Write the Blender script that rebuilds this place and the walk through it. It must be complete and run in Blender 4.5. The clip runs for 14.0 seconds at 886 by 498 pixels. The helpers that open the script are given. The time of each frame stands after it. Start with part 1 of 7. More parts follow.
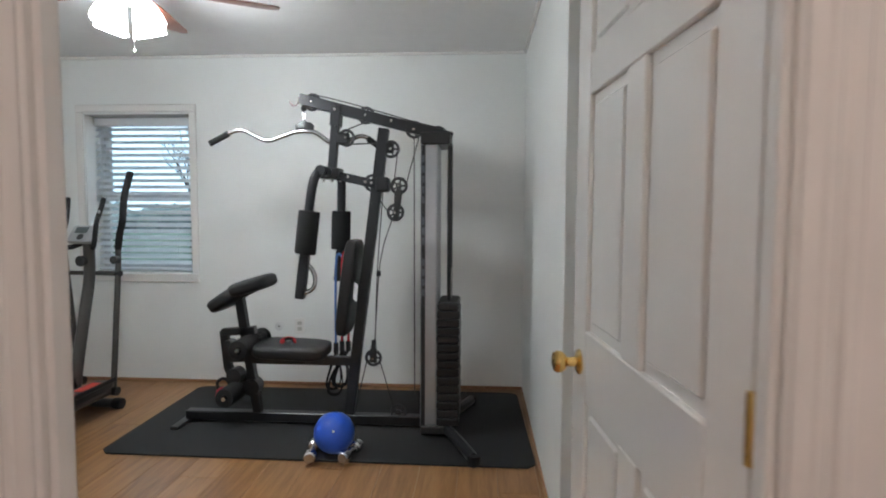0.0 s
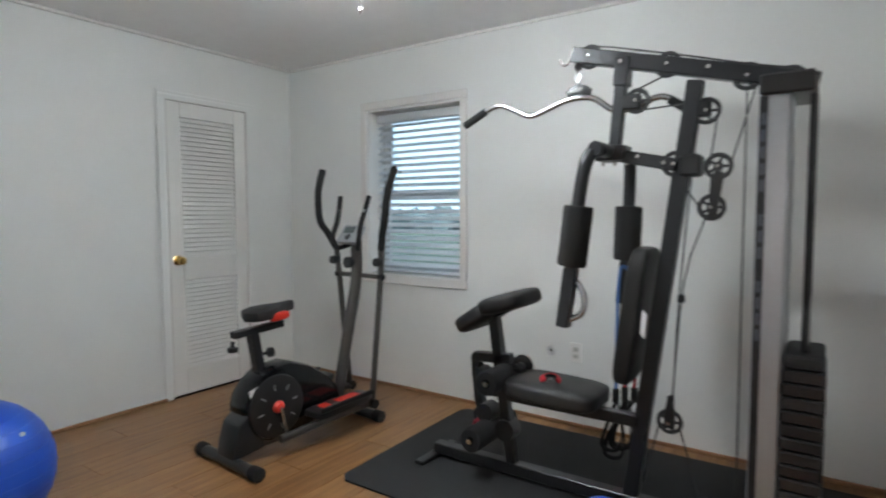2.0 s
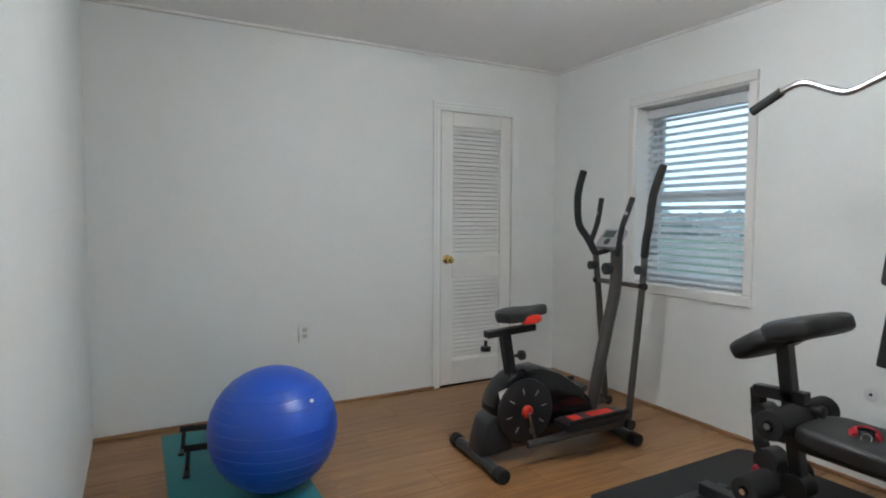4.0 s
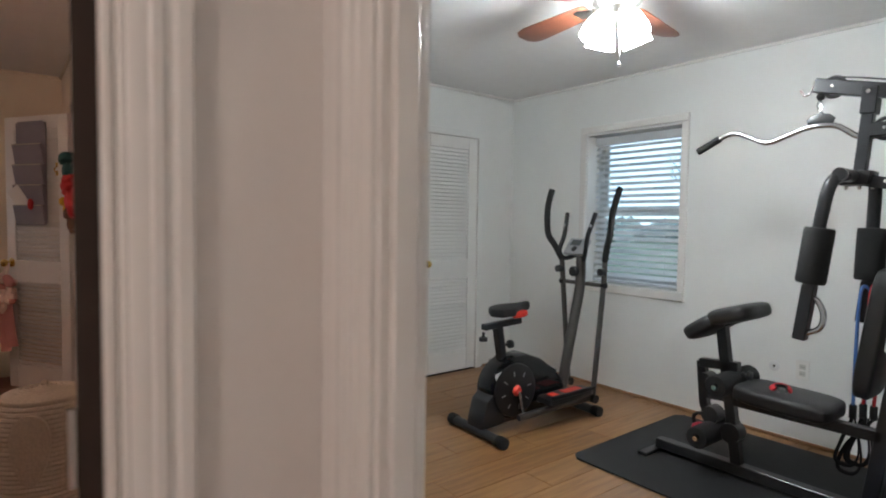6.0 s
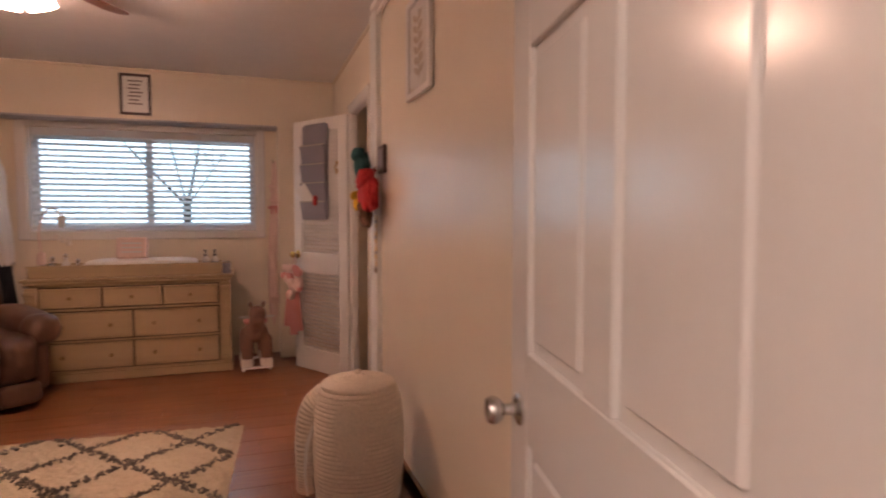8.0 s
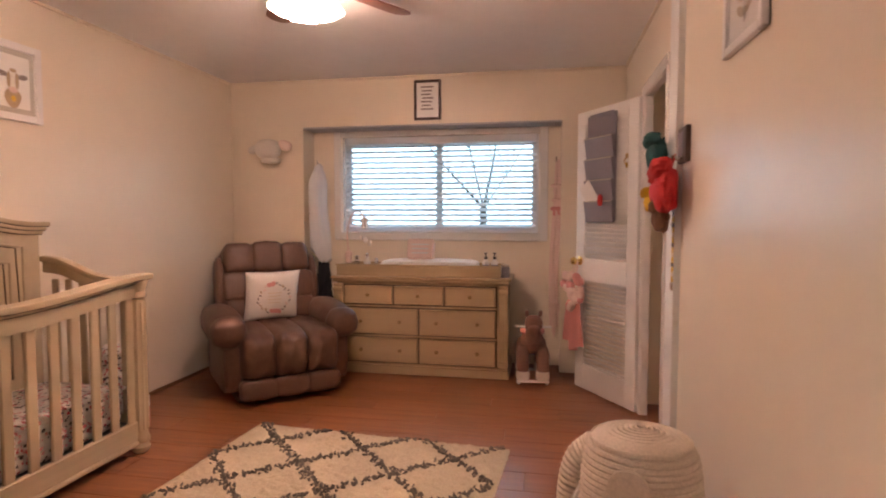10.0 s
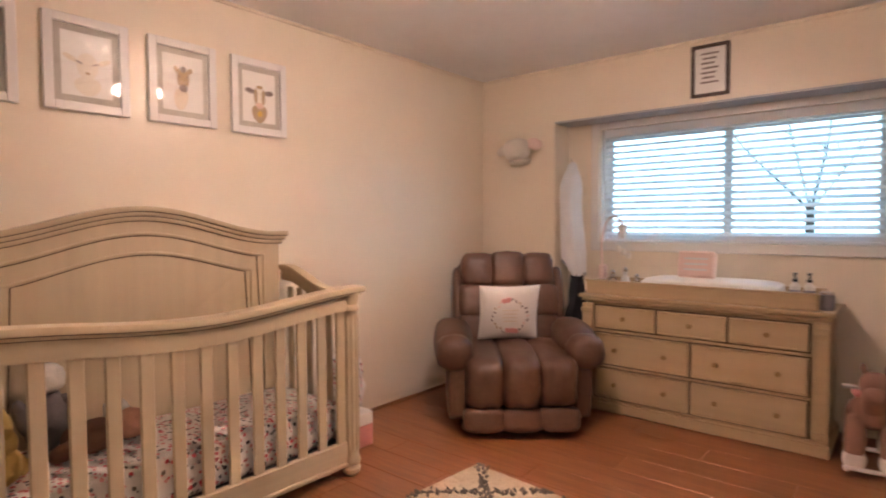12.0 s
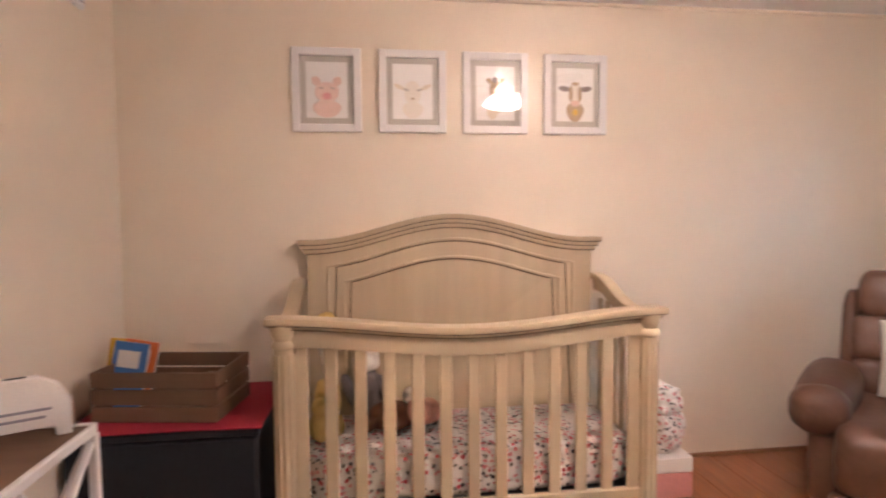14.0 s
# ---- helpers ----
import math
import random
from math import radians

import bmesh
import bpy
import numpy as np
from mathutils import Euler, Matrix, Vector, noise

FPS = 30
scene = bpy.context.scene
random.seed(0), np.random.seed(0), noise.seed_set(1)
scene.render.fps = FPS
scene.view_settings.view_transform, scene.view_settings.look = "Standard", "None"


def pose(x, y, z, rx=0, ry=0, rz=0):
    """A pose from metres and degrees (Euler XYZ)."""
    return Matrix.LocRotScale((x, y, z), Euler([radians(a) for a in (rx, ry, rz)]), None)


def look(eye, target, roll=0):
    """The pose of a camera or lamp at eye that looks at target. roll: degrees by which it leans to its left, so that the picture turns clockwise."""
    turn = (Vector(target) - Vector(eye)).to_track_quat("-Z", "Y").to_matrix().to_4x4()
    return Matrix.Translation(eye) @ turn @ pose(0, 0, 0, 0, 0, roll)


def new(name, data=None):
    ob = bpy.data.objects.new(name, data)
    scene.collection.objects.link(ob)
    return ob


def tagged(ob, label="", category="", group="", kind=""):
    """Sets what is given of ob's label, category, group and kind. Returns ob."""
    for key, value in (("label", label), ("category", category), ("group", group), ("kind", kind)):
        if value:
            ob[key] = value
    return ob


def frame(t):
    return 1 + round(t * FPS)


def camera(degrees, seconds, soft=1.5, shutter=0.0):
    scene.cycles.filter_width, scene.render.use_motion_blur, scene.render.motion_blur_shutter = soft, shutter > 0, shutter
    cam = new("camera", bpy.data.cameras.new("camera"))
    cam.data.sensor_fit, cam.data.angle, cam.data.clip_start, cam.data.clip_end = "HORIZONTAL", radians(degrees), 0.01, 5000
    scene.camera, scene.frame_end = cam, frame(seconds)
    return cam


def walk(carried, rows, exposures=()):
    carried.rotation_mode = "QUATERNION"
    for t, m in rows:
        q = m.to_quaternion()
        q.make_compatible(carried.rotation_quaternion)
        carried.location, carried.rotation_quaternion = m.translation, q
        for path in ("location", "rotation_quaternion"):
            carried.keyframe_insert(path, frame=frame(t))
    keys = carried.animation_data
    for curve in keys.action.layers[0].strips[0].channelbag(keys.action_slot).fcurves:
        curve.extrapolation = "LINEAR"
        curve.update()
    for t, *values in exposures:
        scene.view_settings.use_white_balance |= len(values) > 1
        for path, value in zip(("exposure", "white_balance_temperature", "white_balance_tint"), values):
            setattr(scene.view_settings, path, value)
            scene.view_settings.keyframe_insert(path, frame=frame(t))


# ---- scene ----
cam = camera(76.12, 14.0, soft=1.9, shutter=0.4)
# seconds; eye x, y, z in metres; yaw to the left from +y, pitch up, roll, in degrees
PATH = [
    (0.0, 0.057, 0.059, 1.284, 3.72, -3.78, 0.25),
    (0.5, 0.003, 0.370, 1.267, 7.31, -3.80, 0.19),
    (1.0, 0.008, 0.614, 1.292, 16.12, -4.21, -0.14),
    (1.5, 0.013, 0.813, 1.261, 24.70, -3.82, -0.05),
    (2.0, -0.059, 0.968, 1.259, 34.35, -3.65, -0.14),
    (2.5, -0.108, 1.074, 1.259, 43.97, -3.48, -0.01),
    (3.0, -0.117, 1.131, 1.242, 52.32, -3.22, 0.09),
    (3.2, -0.121, 1.147, 1.244, 55.39, -3.28, 0.02),
    (4.0, -0.095, 1.120, 1.247, 61.50, -3.20, 0.30),
    (4.7, -0.010, 0.920, 1.244, 59.50, -2.90, 0.70),
    (5.3, 0.039, 0.684, 1.237, 54.37, -2.65, 0.97),
    (5.5, 0.038, 0.585, 1.268, 52.87, -2.90, 0.65),
    (6.0, 0.029, 0.383, 1.288, 51.97, -2.76, 0.79),
    (6.5, -0.090, 0.262, 1.280, 53.77, -2.68, 0.92),
    (7.0, -0.225, 0.181, 1.287, 58.21, -3.23, 0.28),
    (7.5, -0.349, 0.104, 1.270, 63.46, -3.32, 0.18),
    (8.0, -0.491, 0.083, 1.251, 71.27, -3.30, 0.07),
    (8.5, -0.670, 0.107, 1.250, 80.96, -3.31, -0.05),
    (8.7, -0.730, 0.123, 1.243, 84.64, -3.30, 0.07),
    (10.8, -1.237, 0.244, 1.280, 109.30, -3.27, -0.04),
    (11.0, -1.318, 0.250, 1.290, 112.14, -3.35, -0.01),
    (11.5, -1.552, 0.245, 1.277, 120.20, -2.95, -0.25),
    (12.0, -1.777, 0.252, 1.264, 129.99, -2.55, -0.31),
    (12.5, -2.004, 0.204, 1.285, 140.65, -2.74, -0.52),
    (13.0, -2.193, 0.224, 1.315, 151.24, -3.00, -0.27),
    (13.5, -2.399, 0.276, 1.350, 161.17, -3.45, -0.21),
    (14.0, -2.474, 0.317, 1.337, 172.63, -3.25, -0.46),
]


def held(x, y, z, yaw, pitch, roll):
    a, b = radians(yaw), radians(pitch)
    ahead = Vector((-math.sin(a) * math.cos(b), math.cos(a) * math.cos(b), math.sin(b)))
    return look((x, y, z), Vector((x, y, z)) + ahead, roll)


walk(cam, [(t, held(*p)) for t, *p in PATH],
     [(0.0, 0.0, 6500, 10), (6.0, 0.0, 6600, 10), (6.5, 0.12, 6800, 13), (7.0, 0.34, 7100, 17), (7.6, 0.64, 7400, 23), (8.0, 0.82, 7500, 25), (8.7, 0.88, 7500, 26),
      (10.8, 1.58, 6600, 11), (12.0, 1.63, 6300, 8), (13.0, 1.74, 5950, 5), (14.0, 1.92, 5650, 3)])
# ---- daylight: a bright overcast sky ----
world = bpy.data.worlds.new("sky")
scene.world = world
world.use_nodes = True
wn = world.node_tree
for n in list(wn.nodes):
    wn.nodes.remove(n)
sky = wn.nodes.new("ShaderNodeTexSky")
sky.sky_type, sky.sun_disc = "NISHITA", False
sky.sun_elevation, sky.sun_rotation = radians(32), radians(200)
sky.air_density, sky.dust_density, sky.ozone_density = 1.2, 3.0, 1.5
wbg = wn.nodes.new("ShaderNodeBackground")
wbg.inputs["Strength"].default_value = 0.14
wout = wn.nodes.new("ShaderNodeOutputWorld")
wn.links.new(sky.outputs[0], wbg.inputs[0])
wn.links.new(wbg.outputs[0], wout.inputs[0])
sun_data = bpy.data.lights.new("sun", "SUN")
sun_data.energy, sun_data.angle, sun_data.color = 1.5, radians(14), (1.0, 0.95, 0.88)
sun = new("sun", sun_data)
sun.matrix_world = look((0, -20, 20), (2, 0, 0))
GYM_GLOW, NURSERY_GLOW, HALL_GLOW = 86.0, 30.0, 74.0


# ---- materials ----
def mat(name, color, rough=0.6, metal=0.0, grain=0.06, size=30.0, bump=0.1, stretch=(1, 1, 1), vary=0.0, big=0.05, spec=0.5, island=False):
    """A painted, woven or moulded surface: base colour with fine grain and broad patches, fine relief, and a shade of its own for each object."""
    m = bpy.data.materials.new(name)
    m.use_nodes = True
    nt = m.node_tree
    bs = nt.nodes["Principled BSDF"]
    bs.inputs["Roughness"].default_value, bs.inputs["Metallic"].default_value = rough, metal
    bs.inputs["Specular IOR Level"].default_value = spec
    tc = nt.nodes.new("ShaderNodeTexCoord")
    mp = nt.nodes.new("ShaderNodeMapping")
    mp.inputs["Scale"].default_value = stretch
    nt.links.new(tc.outputs["Object"], mp.inputs[0])
    fine = nt.nodes.new("ShaderNodeTexNoise")
    fine.inputs["Scale"].default_value, fine.inputs["Detail"].default_value = size, 4
    broad = nt.nodes.new("ShaderNodeTexNoise")
    broad.inputs["Scale"].default_value, broad.inputs["Detail"].default_value = size / 14, 2
    nt.links.new(mp.outputs[0], fine.inputs[0])
    nt.links.new(mp.outputs[0], broad.inputs[0])
    value = nt.nodes.new("ShaderNodeMath")
    value.operation = "MULTIPLY_ADD"
    nt.links.new(fine.outputs[0], value.inputs[0])
    value.inputs[1].default_value, value.inputs[2].default_value = 2 * grain, 1 - grain
    v2 = nt.nodes.new("ShaderNodeMath")
    v2.operation = "MULTIPLY_ADD"
    nt.links.new(broad.outputs[0], v2.inputs[0])
    v2.inputs[1].default_value, v2.inputs[2].default_value = 2 * big, 1 - big
    both = nt.nodes.new("ShaderNodeMath")
    both.operation = "MULTIPLY"
    nt.links.new(value.outputs[0], both.inputs[0])
    nt.links.new(v2.outputs[0], both.inputs[1])
    last = both
    if vary:
        info = nt.nodes.new("ShaderNodeNewGeometry" if island else "ShaderNodeObjectInfo")
        own = nt.nodes.new("ShaderNodeMath")
        own.operation = "MULTIPLY_ADD"
        nt.links.new(info.outputs["Random Per Island" if island else "Random"], own.inputs[0])
        own.inputs[1].default_value, own.inputs[2].default_value = 2 * vary, 1 - vary
        last = nt.nodes.new("ShaderNodeMath")
        last.operation = "MULTIPLY"
        nt.links.new(both.outputs[0], last.inputs[0])
        nt.links.new(own.outputs[0], last.inputs[1])
    hsv = nt.nodes.new("ShaderNodeHueSaturation")
    hsv.inputs["Color"].default_value = (*color, 1)
    nt.links.new(last.outputs[0], hsv.inputs["Value"])
    nt.links.new(hsv.outputs[0], bs.inputs["Base Color"])
    if bump:
        bp = nt.nodes.new("ShaderNodeBump")
        bp.inputs["Strength"].default_value, bp.inputs["Distance"].default_value = bump, 0.004
        nt.links.new(fine.outputs[0], bp.inputs["Height"])
        nt.links.new(bp.outputs[0], bs.inputs["Normal"])
    return m


def glow(name, color, strength):
    m = bpy.data.materials.new(name)
    m.use_nodes = True
    bs = m.node_tree.nodes["Principled BSDF"]
    bs.inputs["Base Color"].default_value = (0.9, 0.88, 0.84, 1)
    bs.inputs["Roughness"].default_value = 0.3
    bs.inputs["Emission Color"].default_value = (*color, 1)
    bs.inputs["Emission Strength"].default_value = strength
    return m


def clear(name, tint=(1, 1, 1), rough=0.0):
    m = bpy.data.materials.new(name)
    m.use_nodes = True
    nt = m.node_tree
    bs = nt.nodes["Principled BSDF"]
    bs.inputs["Base Color"].default_value = (*tint, 1)
    bs.inputs["Roughness"].default_value, bs.inputs["IOR"].default_value = rough, 1.45
    bs.inputs["Transmission Weight"].default_value = 1.0
    return m


def planks(name, dark, light, rough, coat):
    """Laminate boards: long grain along y, rings and streaks, a tone of its own for each board."""
    m = bpy.data.materials.new(name)
    m.use_nodes = True
    nt = m.node_tree
    bs = nt.nodes["Principled BSDF"]
    bs.inputs["Roughness"].default_value, bs.inputs["Specular IOR Level"].default_value = rough, coat
    tc = nt.nodes.new("ShaderNodeTexCoord")
    info = nt.nodes.new("ShaderNodeObjectInfo")
    shift = nt.nodes.new("ShaderNodeVectorMath")
    shift.operation = "MULTIPLY_ADD"
    nt.links.new(info.outputs["Random"], shift.inputs[0])
    shift.inputs[1].default_value = (37, 19, 5)
    nt.links.new(tc.outputs["Object"], shift.inputs[2])
    mp = nt.nodes.new("ShaderNodeMapping")
    mp.inputs["Scale"].default_value = (14, 1.1, 6)
    nt.links.new(shift.outputs[0], mp.inputs[0])
    grain = nt.nodes.new("ShaderNodeTexNoise")
    grain.inputs["Scale"].default_value, grain.inputs["Detail"].default_value, grain.inputs["Distortion"].default_value = 2.2, 6, 0.6
    nt.links.new(mp.outputs[0], grain.inputs[0])
    fine = nt.nodes.new("ShaderNodeTexNoise")
    fine.inputs["Scale"].default_value, fine.inputs["Detail"].default_value = 11, 4
    nt.links.new(mp.outputs[0], fine.inputs[0])
    add = nt.nodes.new("ShaderNodeMath")
    add.operation = "MULTIPLY_ADD"
    nt.links.new(fine.outputs[0], add.inputs[0])
    add.inputs[1].default_value = 0.35
    nt.links.new(grain.outputs[0], add.inputs[2])
    tone = nt.nodes.new("ShaderNodeMath")
    tone.operation = "MULTIPLY_ADD"
    nt.links.new(info.outputs["Random"], tone.inputs[0])
    tone.inputs[1].default_value = 0.16
    nt.links.new(add.outputs[0], tone.inputs[2])
    ramp = nt.nodes.new("ShaderNodeValToRGB")
    ramp.color_ramp.elements[0].position, ramp.color_ramp.elements[0].color = 0.45, (*dark, 1)
    ramp.color_ramp.elements[1].position, ramp.color_ramp.elements[1].color = 0.98, (*light, 1)
    nt.links.new(tone.outputs[0], ramp.inputs[0])
    nt.links.new(ramp.outputs[0], bs.inputs["Base Color"])
    bp = nt.nodes.new("ShaderNodeBump")
    bp.inputs["Strength"].default_value, bp.inputs["Distance"].default_value = 0.12, 0.002
    nt.links.new(fine.outputs[0], bp.inputs["Height"])
    nt.links.new(bp.outputs[0], bs.inputs["Normal"])
    return m


def blots(name, base, spots, scale, rough=0.85, cover=0.5):
    """Printed cloth: small blots of several colours on a pale ground."""
    m = bpy.data.materials.new(name)
    m.use_nodes = True
    nt = m.node_tree
    bs = nt.nodes["Principled BSDF"]
    bs.inputs["Roughness"].default_value = rough
    tc = nt.nodes.new("ShaderNodeTexCoord")
    warp = nt.nodes.new("ShaderNodeTexNoise")
    warp.inputs["Scale"].default_value = scale * 1.3
    nt.links.new(tc.outputs["Object"], warp.inputs[0])
    mix = nt.nodes.new("ShaderNodeVectorMath")
    mix.operation = "MULTIPLY_ADD"
    nt.links.new(warp.outputs[1], mix.inputs[0])
    mix.inputs[1].default_value = (0.6 / scale,) * 3
    nt.links.new(tc.outputs["Object"], mix.inputs[2])
    cell = nt.nodes.new("ShaderNodeTexVoronoi")
    cell.inputs["Scale"].default_value = scale
    nt.links.new(mix.outputs[0], cell.inputs["Vector"])
    pick = nt.nodes.new("ShaderNodeValToRGB")
    pick.color_ramp.interpolation = "CONSTANT"
    els = pick.color_ramp.elements
    els[0].position, els[0].color = 0.0, (*spots[0], 1)
    els[1].position, els[1].color = 1 / len(spots), (*spots[1], 1)
    for i, c in enumerate(spots[2:]):
        e = els.new((i + 2) / len(spots))
        e.color = (*c, 1)
    sep = nt.nodes.new("ShaderNodeSeparateColor")
    nt.links.new(cell.outputs["Color"], sep.inputs[0])
    nt.links.new(sep.outputs[0], pick.inputs[0])
    edge = nt.nodes.new("ShaderNodeMath")
    edge.operation = "LESS_THAN"
    nt.links.new(cell.outputs["Distance"], edge.inputs[0])
    edge.inputs[1].default_value = cover * 0.7
    blend = nt.nodes.new("ShaderNodeMix")
    blend.data_type = "RGBA"
    nt.links.new(edge.outputs[0], blend.inputs[0])
    blend.inputs[6].default_value = (*base, 1)
    nt.links.new(pick.outputs[0], blend.inputs[7])
    nt.links.new(blend.outputs[2], bs.inputs["Base Color"])
    bp = nt.nodes.new("ShaderNodeBump")
    bp.inputs["Strength"].default_value, bp.inputs["Distance"].default_value = 0.3, 0.004
    nt.links.new(warp.outputs[0], bp.inputs["Height"])
    nt.links.new(bp.outputs[0], bs.inputs["Normal"])
    return m


WHITE_WALL = mat("white_wall_paint", (0.80, 0.81, 0.79), 0.5, grain=0.015, size=60, bump=0.12, big=0.03)
CREAM_WALL = mat("cream_wall_paint", (0.80, 0.715, 0.585), 0.33, grain=0.015, size=60, bump=0.12, big=0.03)
WHITE_CEIL = mat("ceiling_paint", (0.87, 0.86, 0.85), 0.8, grain=0.03, size=140, bump=0.35, big=0.03)
TRIM = mat("white_gloss_trim", (0.80, 0.78, 0.75), 0.22, grain=0.015, size=25, bump=0.04, big=0.02)
DOOR_PAINT = mat("white_gloss_door", (0.80, 0.78, 0.75), 0.2, grain=0.02, size=22, bump=0.08, stretch=(1, 1, 0.12), big=0.02)
LOUVER_PAINT = mat("white_satin_paint", (0.80, 0.79, 0.76), 0.4, grain=0.02, size=25, bump=0.05)
SLAT = mat("white_blind_slat", (0.86, 0.87, 0.88), 0.45, grain=0.02, size=20, bump=0.03)
# thin vinyl slats let some daylight through
_nt = SLAT.node_tree
_thin = _nt.nodes.new("ShaderNodeBsdfTranslucent")
_thin.inputs["Color"].default_value = (0.85, 0.87, 0.9, 1)
_both = _nt.nodes.new("ShaderNodeMixShader")
_both.inputs[0].default_value = 0.3
_nt.links.new(_nt.nodes["Principled BSDF"].outputs[0], _both.inputs[1])
_nt.links.new(_thin.outputs[0], _both.inputs[2])
_nt.links.new(_both.outputs[0], _nt.nodes["Material Output"].inputs[0])
VINYL = mat("white_vinyl", (0.8, 0.8, 0.8), 0.35, grain=0.02, bump=0.02)
OAK = planks("oak_laminate", (0.165, 0.073, 0.025), (0.33, 0.172, 0.07), 0.34, 0.5)
CHERRY = planks("cherry_laminate", (0.20, 0.067, 0.026), (0.32, 0.123, 0.05), 0.30, 0.5)
SHOE = mat("brown_shoe_moulding", (0.30, 0.16, 0.08), 0.5, grain=0.15, size=20, stretch=(0.2, 0.2, 1))
DARK = mat("dark_void", (0.02, 0.018, 0.016), 0.9)
GAP = mat("hinge_gap_shade", (0.035, 0.022, 0.016), 0.9, grain=0.15)
GLASS = clear("window_glass")
BRASS = mat("polished_brass", (0.78, 0.55, 0.2), 0.18, 1.0, grain=0.05, bump=0.02)
OLD_BRASS = mat("dull_old_brass", (0.27, 0.18, 0.075), 0.45, 0.4, grain=0.1, bump=0.03)
STEEL = mat("brushed_nickel", (0.62, 0.6, 0.58), 0.25, 1.0, grain=0.05, bump=0.02)
CHROME = mat("chrome", (0.55, 0.55, 0.56), 0.26, 1.0, grain=0.03, bump=0.01)
BLACK = mat("black_paint", (0.012, 0.012, 0.013), 0.36, grain=0.1, size=60, bump=0.05)
TUBING = mat("graphite_tubing", (0.10, 0.095, 0.09), 0.3, 0.7, grain=0.08, size=60, bump=0.04)
GLOSS_BLACK = mat("gloss_black_plastic", (0.007, 0.007, 0.008), 0.12, grain=0.1, size=50, bump=0.01, spec=0.38)
GUNMETAL = mat("dark_grey_paint", (0.024, 0.025, 0.028), 0.34, 0.3, grain=0.1, size=60, bump=0.05)
FOAM = mat("black_foam", (0.009, 0.009, 0.0095), 0.9, grain=0.25, size=140, bump=0.5)
VINYL_BLACK = mat("black_vinyl_upholstery", (0.012, 0.012, 0.0125), 0.5, grain=0.15, size=120, bump=0.4)
SILVER = mat("silver_paint", (0.42, 0.43, 0.45), 0.38, 0.5, grain=0.06, size=50, bump=0.05)
RUBBER = mat("black_rubber_mat", (0.018, 0.018, 0.019), 0.8, grain=0.2, size=180, bump=0.6, big=0.15, spec=0.3)
PULLEY = mat("grey_nylon", (0.035, 0.035, 0.038), 0.5, grain=0.1)
CABLE = mat("black_cable", (0.03, 0.03, 0.03), 0.5)
RED = mat("red_plastic", (0.65, 0.035, 0.02), 0.4, grain=0.05)
RED_WEB = mat("red_webbing", (0.5, 0.02, 0.03), 0.8, grain=0.15, size=150, bump=0.5)
BLUE_TUBE = mat("blue_rubber_tube", (0.06, 0.16, 0.42), 0.45)
BLUE_BALL = mat("blue_ball_vinyl", (0.012, 0.075, 0.46), 0.36, grain=0.05, size=60, bump=0.12)
TEAL = mat("teal_plastic", (0.01, 0.20, 0.22), 0.5, grain=0.06)
LETTER = mat("grey_lettering", (0.09, 0.1, 0.12), 0.5)
LABEL = mat("white_sticker", (0.7, 0.7, 0.7), 0.5, grain=0.05)
SCREEN = mat("grey_screen", (0.10, 0.12, 0.12), 0.15)
BLADE = mat("mahogany_blade", (0.17, 0.055, 0.03), 0.35, grain=0.25, size=14, stretch=(0.12, 1, 1), bump=0.1)
WHITE_LAMP = glow("lit_glass_white", (0.88, 0.95, 1.0), GYM_GLOW)
WARM_LAMP = glow("lit_glass_warm", (1.0, 0.685, 0.555), NURSERY_GLOW)
HALL_LAMP = glow("lit_glass_hall", (1.0, 0.87, 0.82), HALL_GLOW)
GRASS = mat("lawn", (0.125, 0.185, 0.135), 0.9, grain=0.35, size=4, bump=0.5, big=0.3)
BARK = mat("grey_bark", (0.075, 0.065, 0.055), 0.9, grain=0.3, size=20, bump=0.6)
HEDGE = mat("far_foliage", (0.20, 0.26, 0.27), 0.9, grain=0.35, size=6, vary=0.35, island=True)
SIDING = mat("pale_siding", (0.6, 0.6, 0.58), 0.7)
SOCKET = mat("greyish_plastic", (0.58, 0.57, 0.53), 0.4, grain=0.03)
SOFFIT = mat("shaded_soffit", (0.46, 0.45, 0.46), 0.5, grain=0.03, size=40)
HALL_WALL = mat("hall_wall_paint", (0.80, 0.77, 0.74), 0.4, grain=0.015, size=60, bump=0.1, big=0.03)
OVERCAST = glow("overcast_sky", (0.44, 0.74, 1.0), 1.25)
GREIGE = mat("washed_oak", (0.50, 0.40, 0.262), 0.5, grain=0.16, size=18, stretch=(1, 1, 0.08), bump=0.12, big=0.08)
GREIGE_X = mat("washed_oak_lengthwise", (0.50, 0.40, 0.262), 0.5, grain=0.16, size=18, stretch=(0.08, 0.08, 1), bump=0.12, big=0.08)
DRESSER = mat("washed_maple", (0.44, 0.325, 0.19), 0.5, grain=0.14, size=16, stretch=(1, 0.08, 1), bump=0.1, big=0.07)
# dark brown of the crib lines, drawer surrounds and strap patches
GROOVE = mat("deep_brown", (0.085, 0.052, 0.027), 0.6, grain=0.2, size=30)
LEATHER = mat("brown_leather", (0.105, 0.050, 0.031), 0.44, grain=0.22, size=34, bump=0.45, big=0.3)
LEATHER_DARK = mat("dark_brown_leather", (0.07, 0.034, 0.022), 0.5, grain=0.2, size=34, bump=0.4)
PRINT = blots("printed_sheet", (0.78, 0.74, 0.70), [(0.5, 0.06, 0.09), (0.06, 0.05, 0.06), (0.62, 0.30, 0.28), (0.16, 0.14, 0.12), (0.55, 0.16, 0.18)], 46, cover=0.58)
TERRY = mat("white_terry", (0.82, 0.81, 0.80), 0.95, grain=0.06, size=150, bump=0.4, big=0.04)
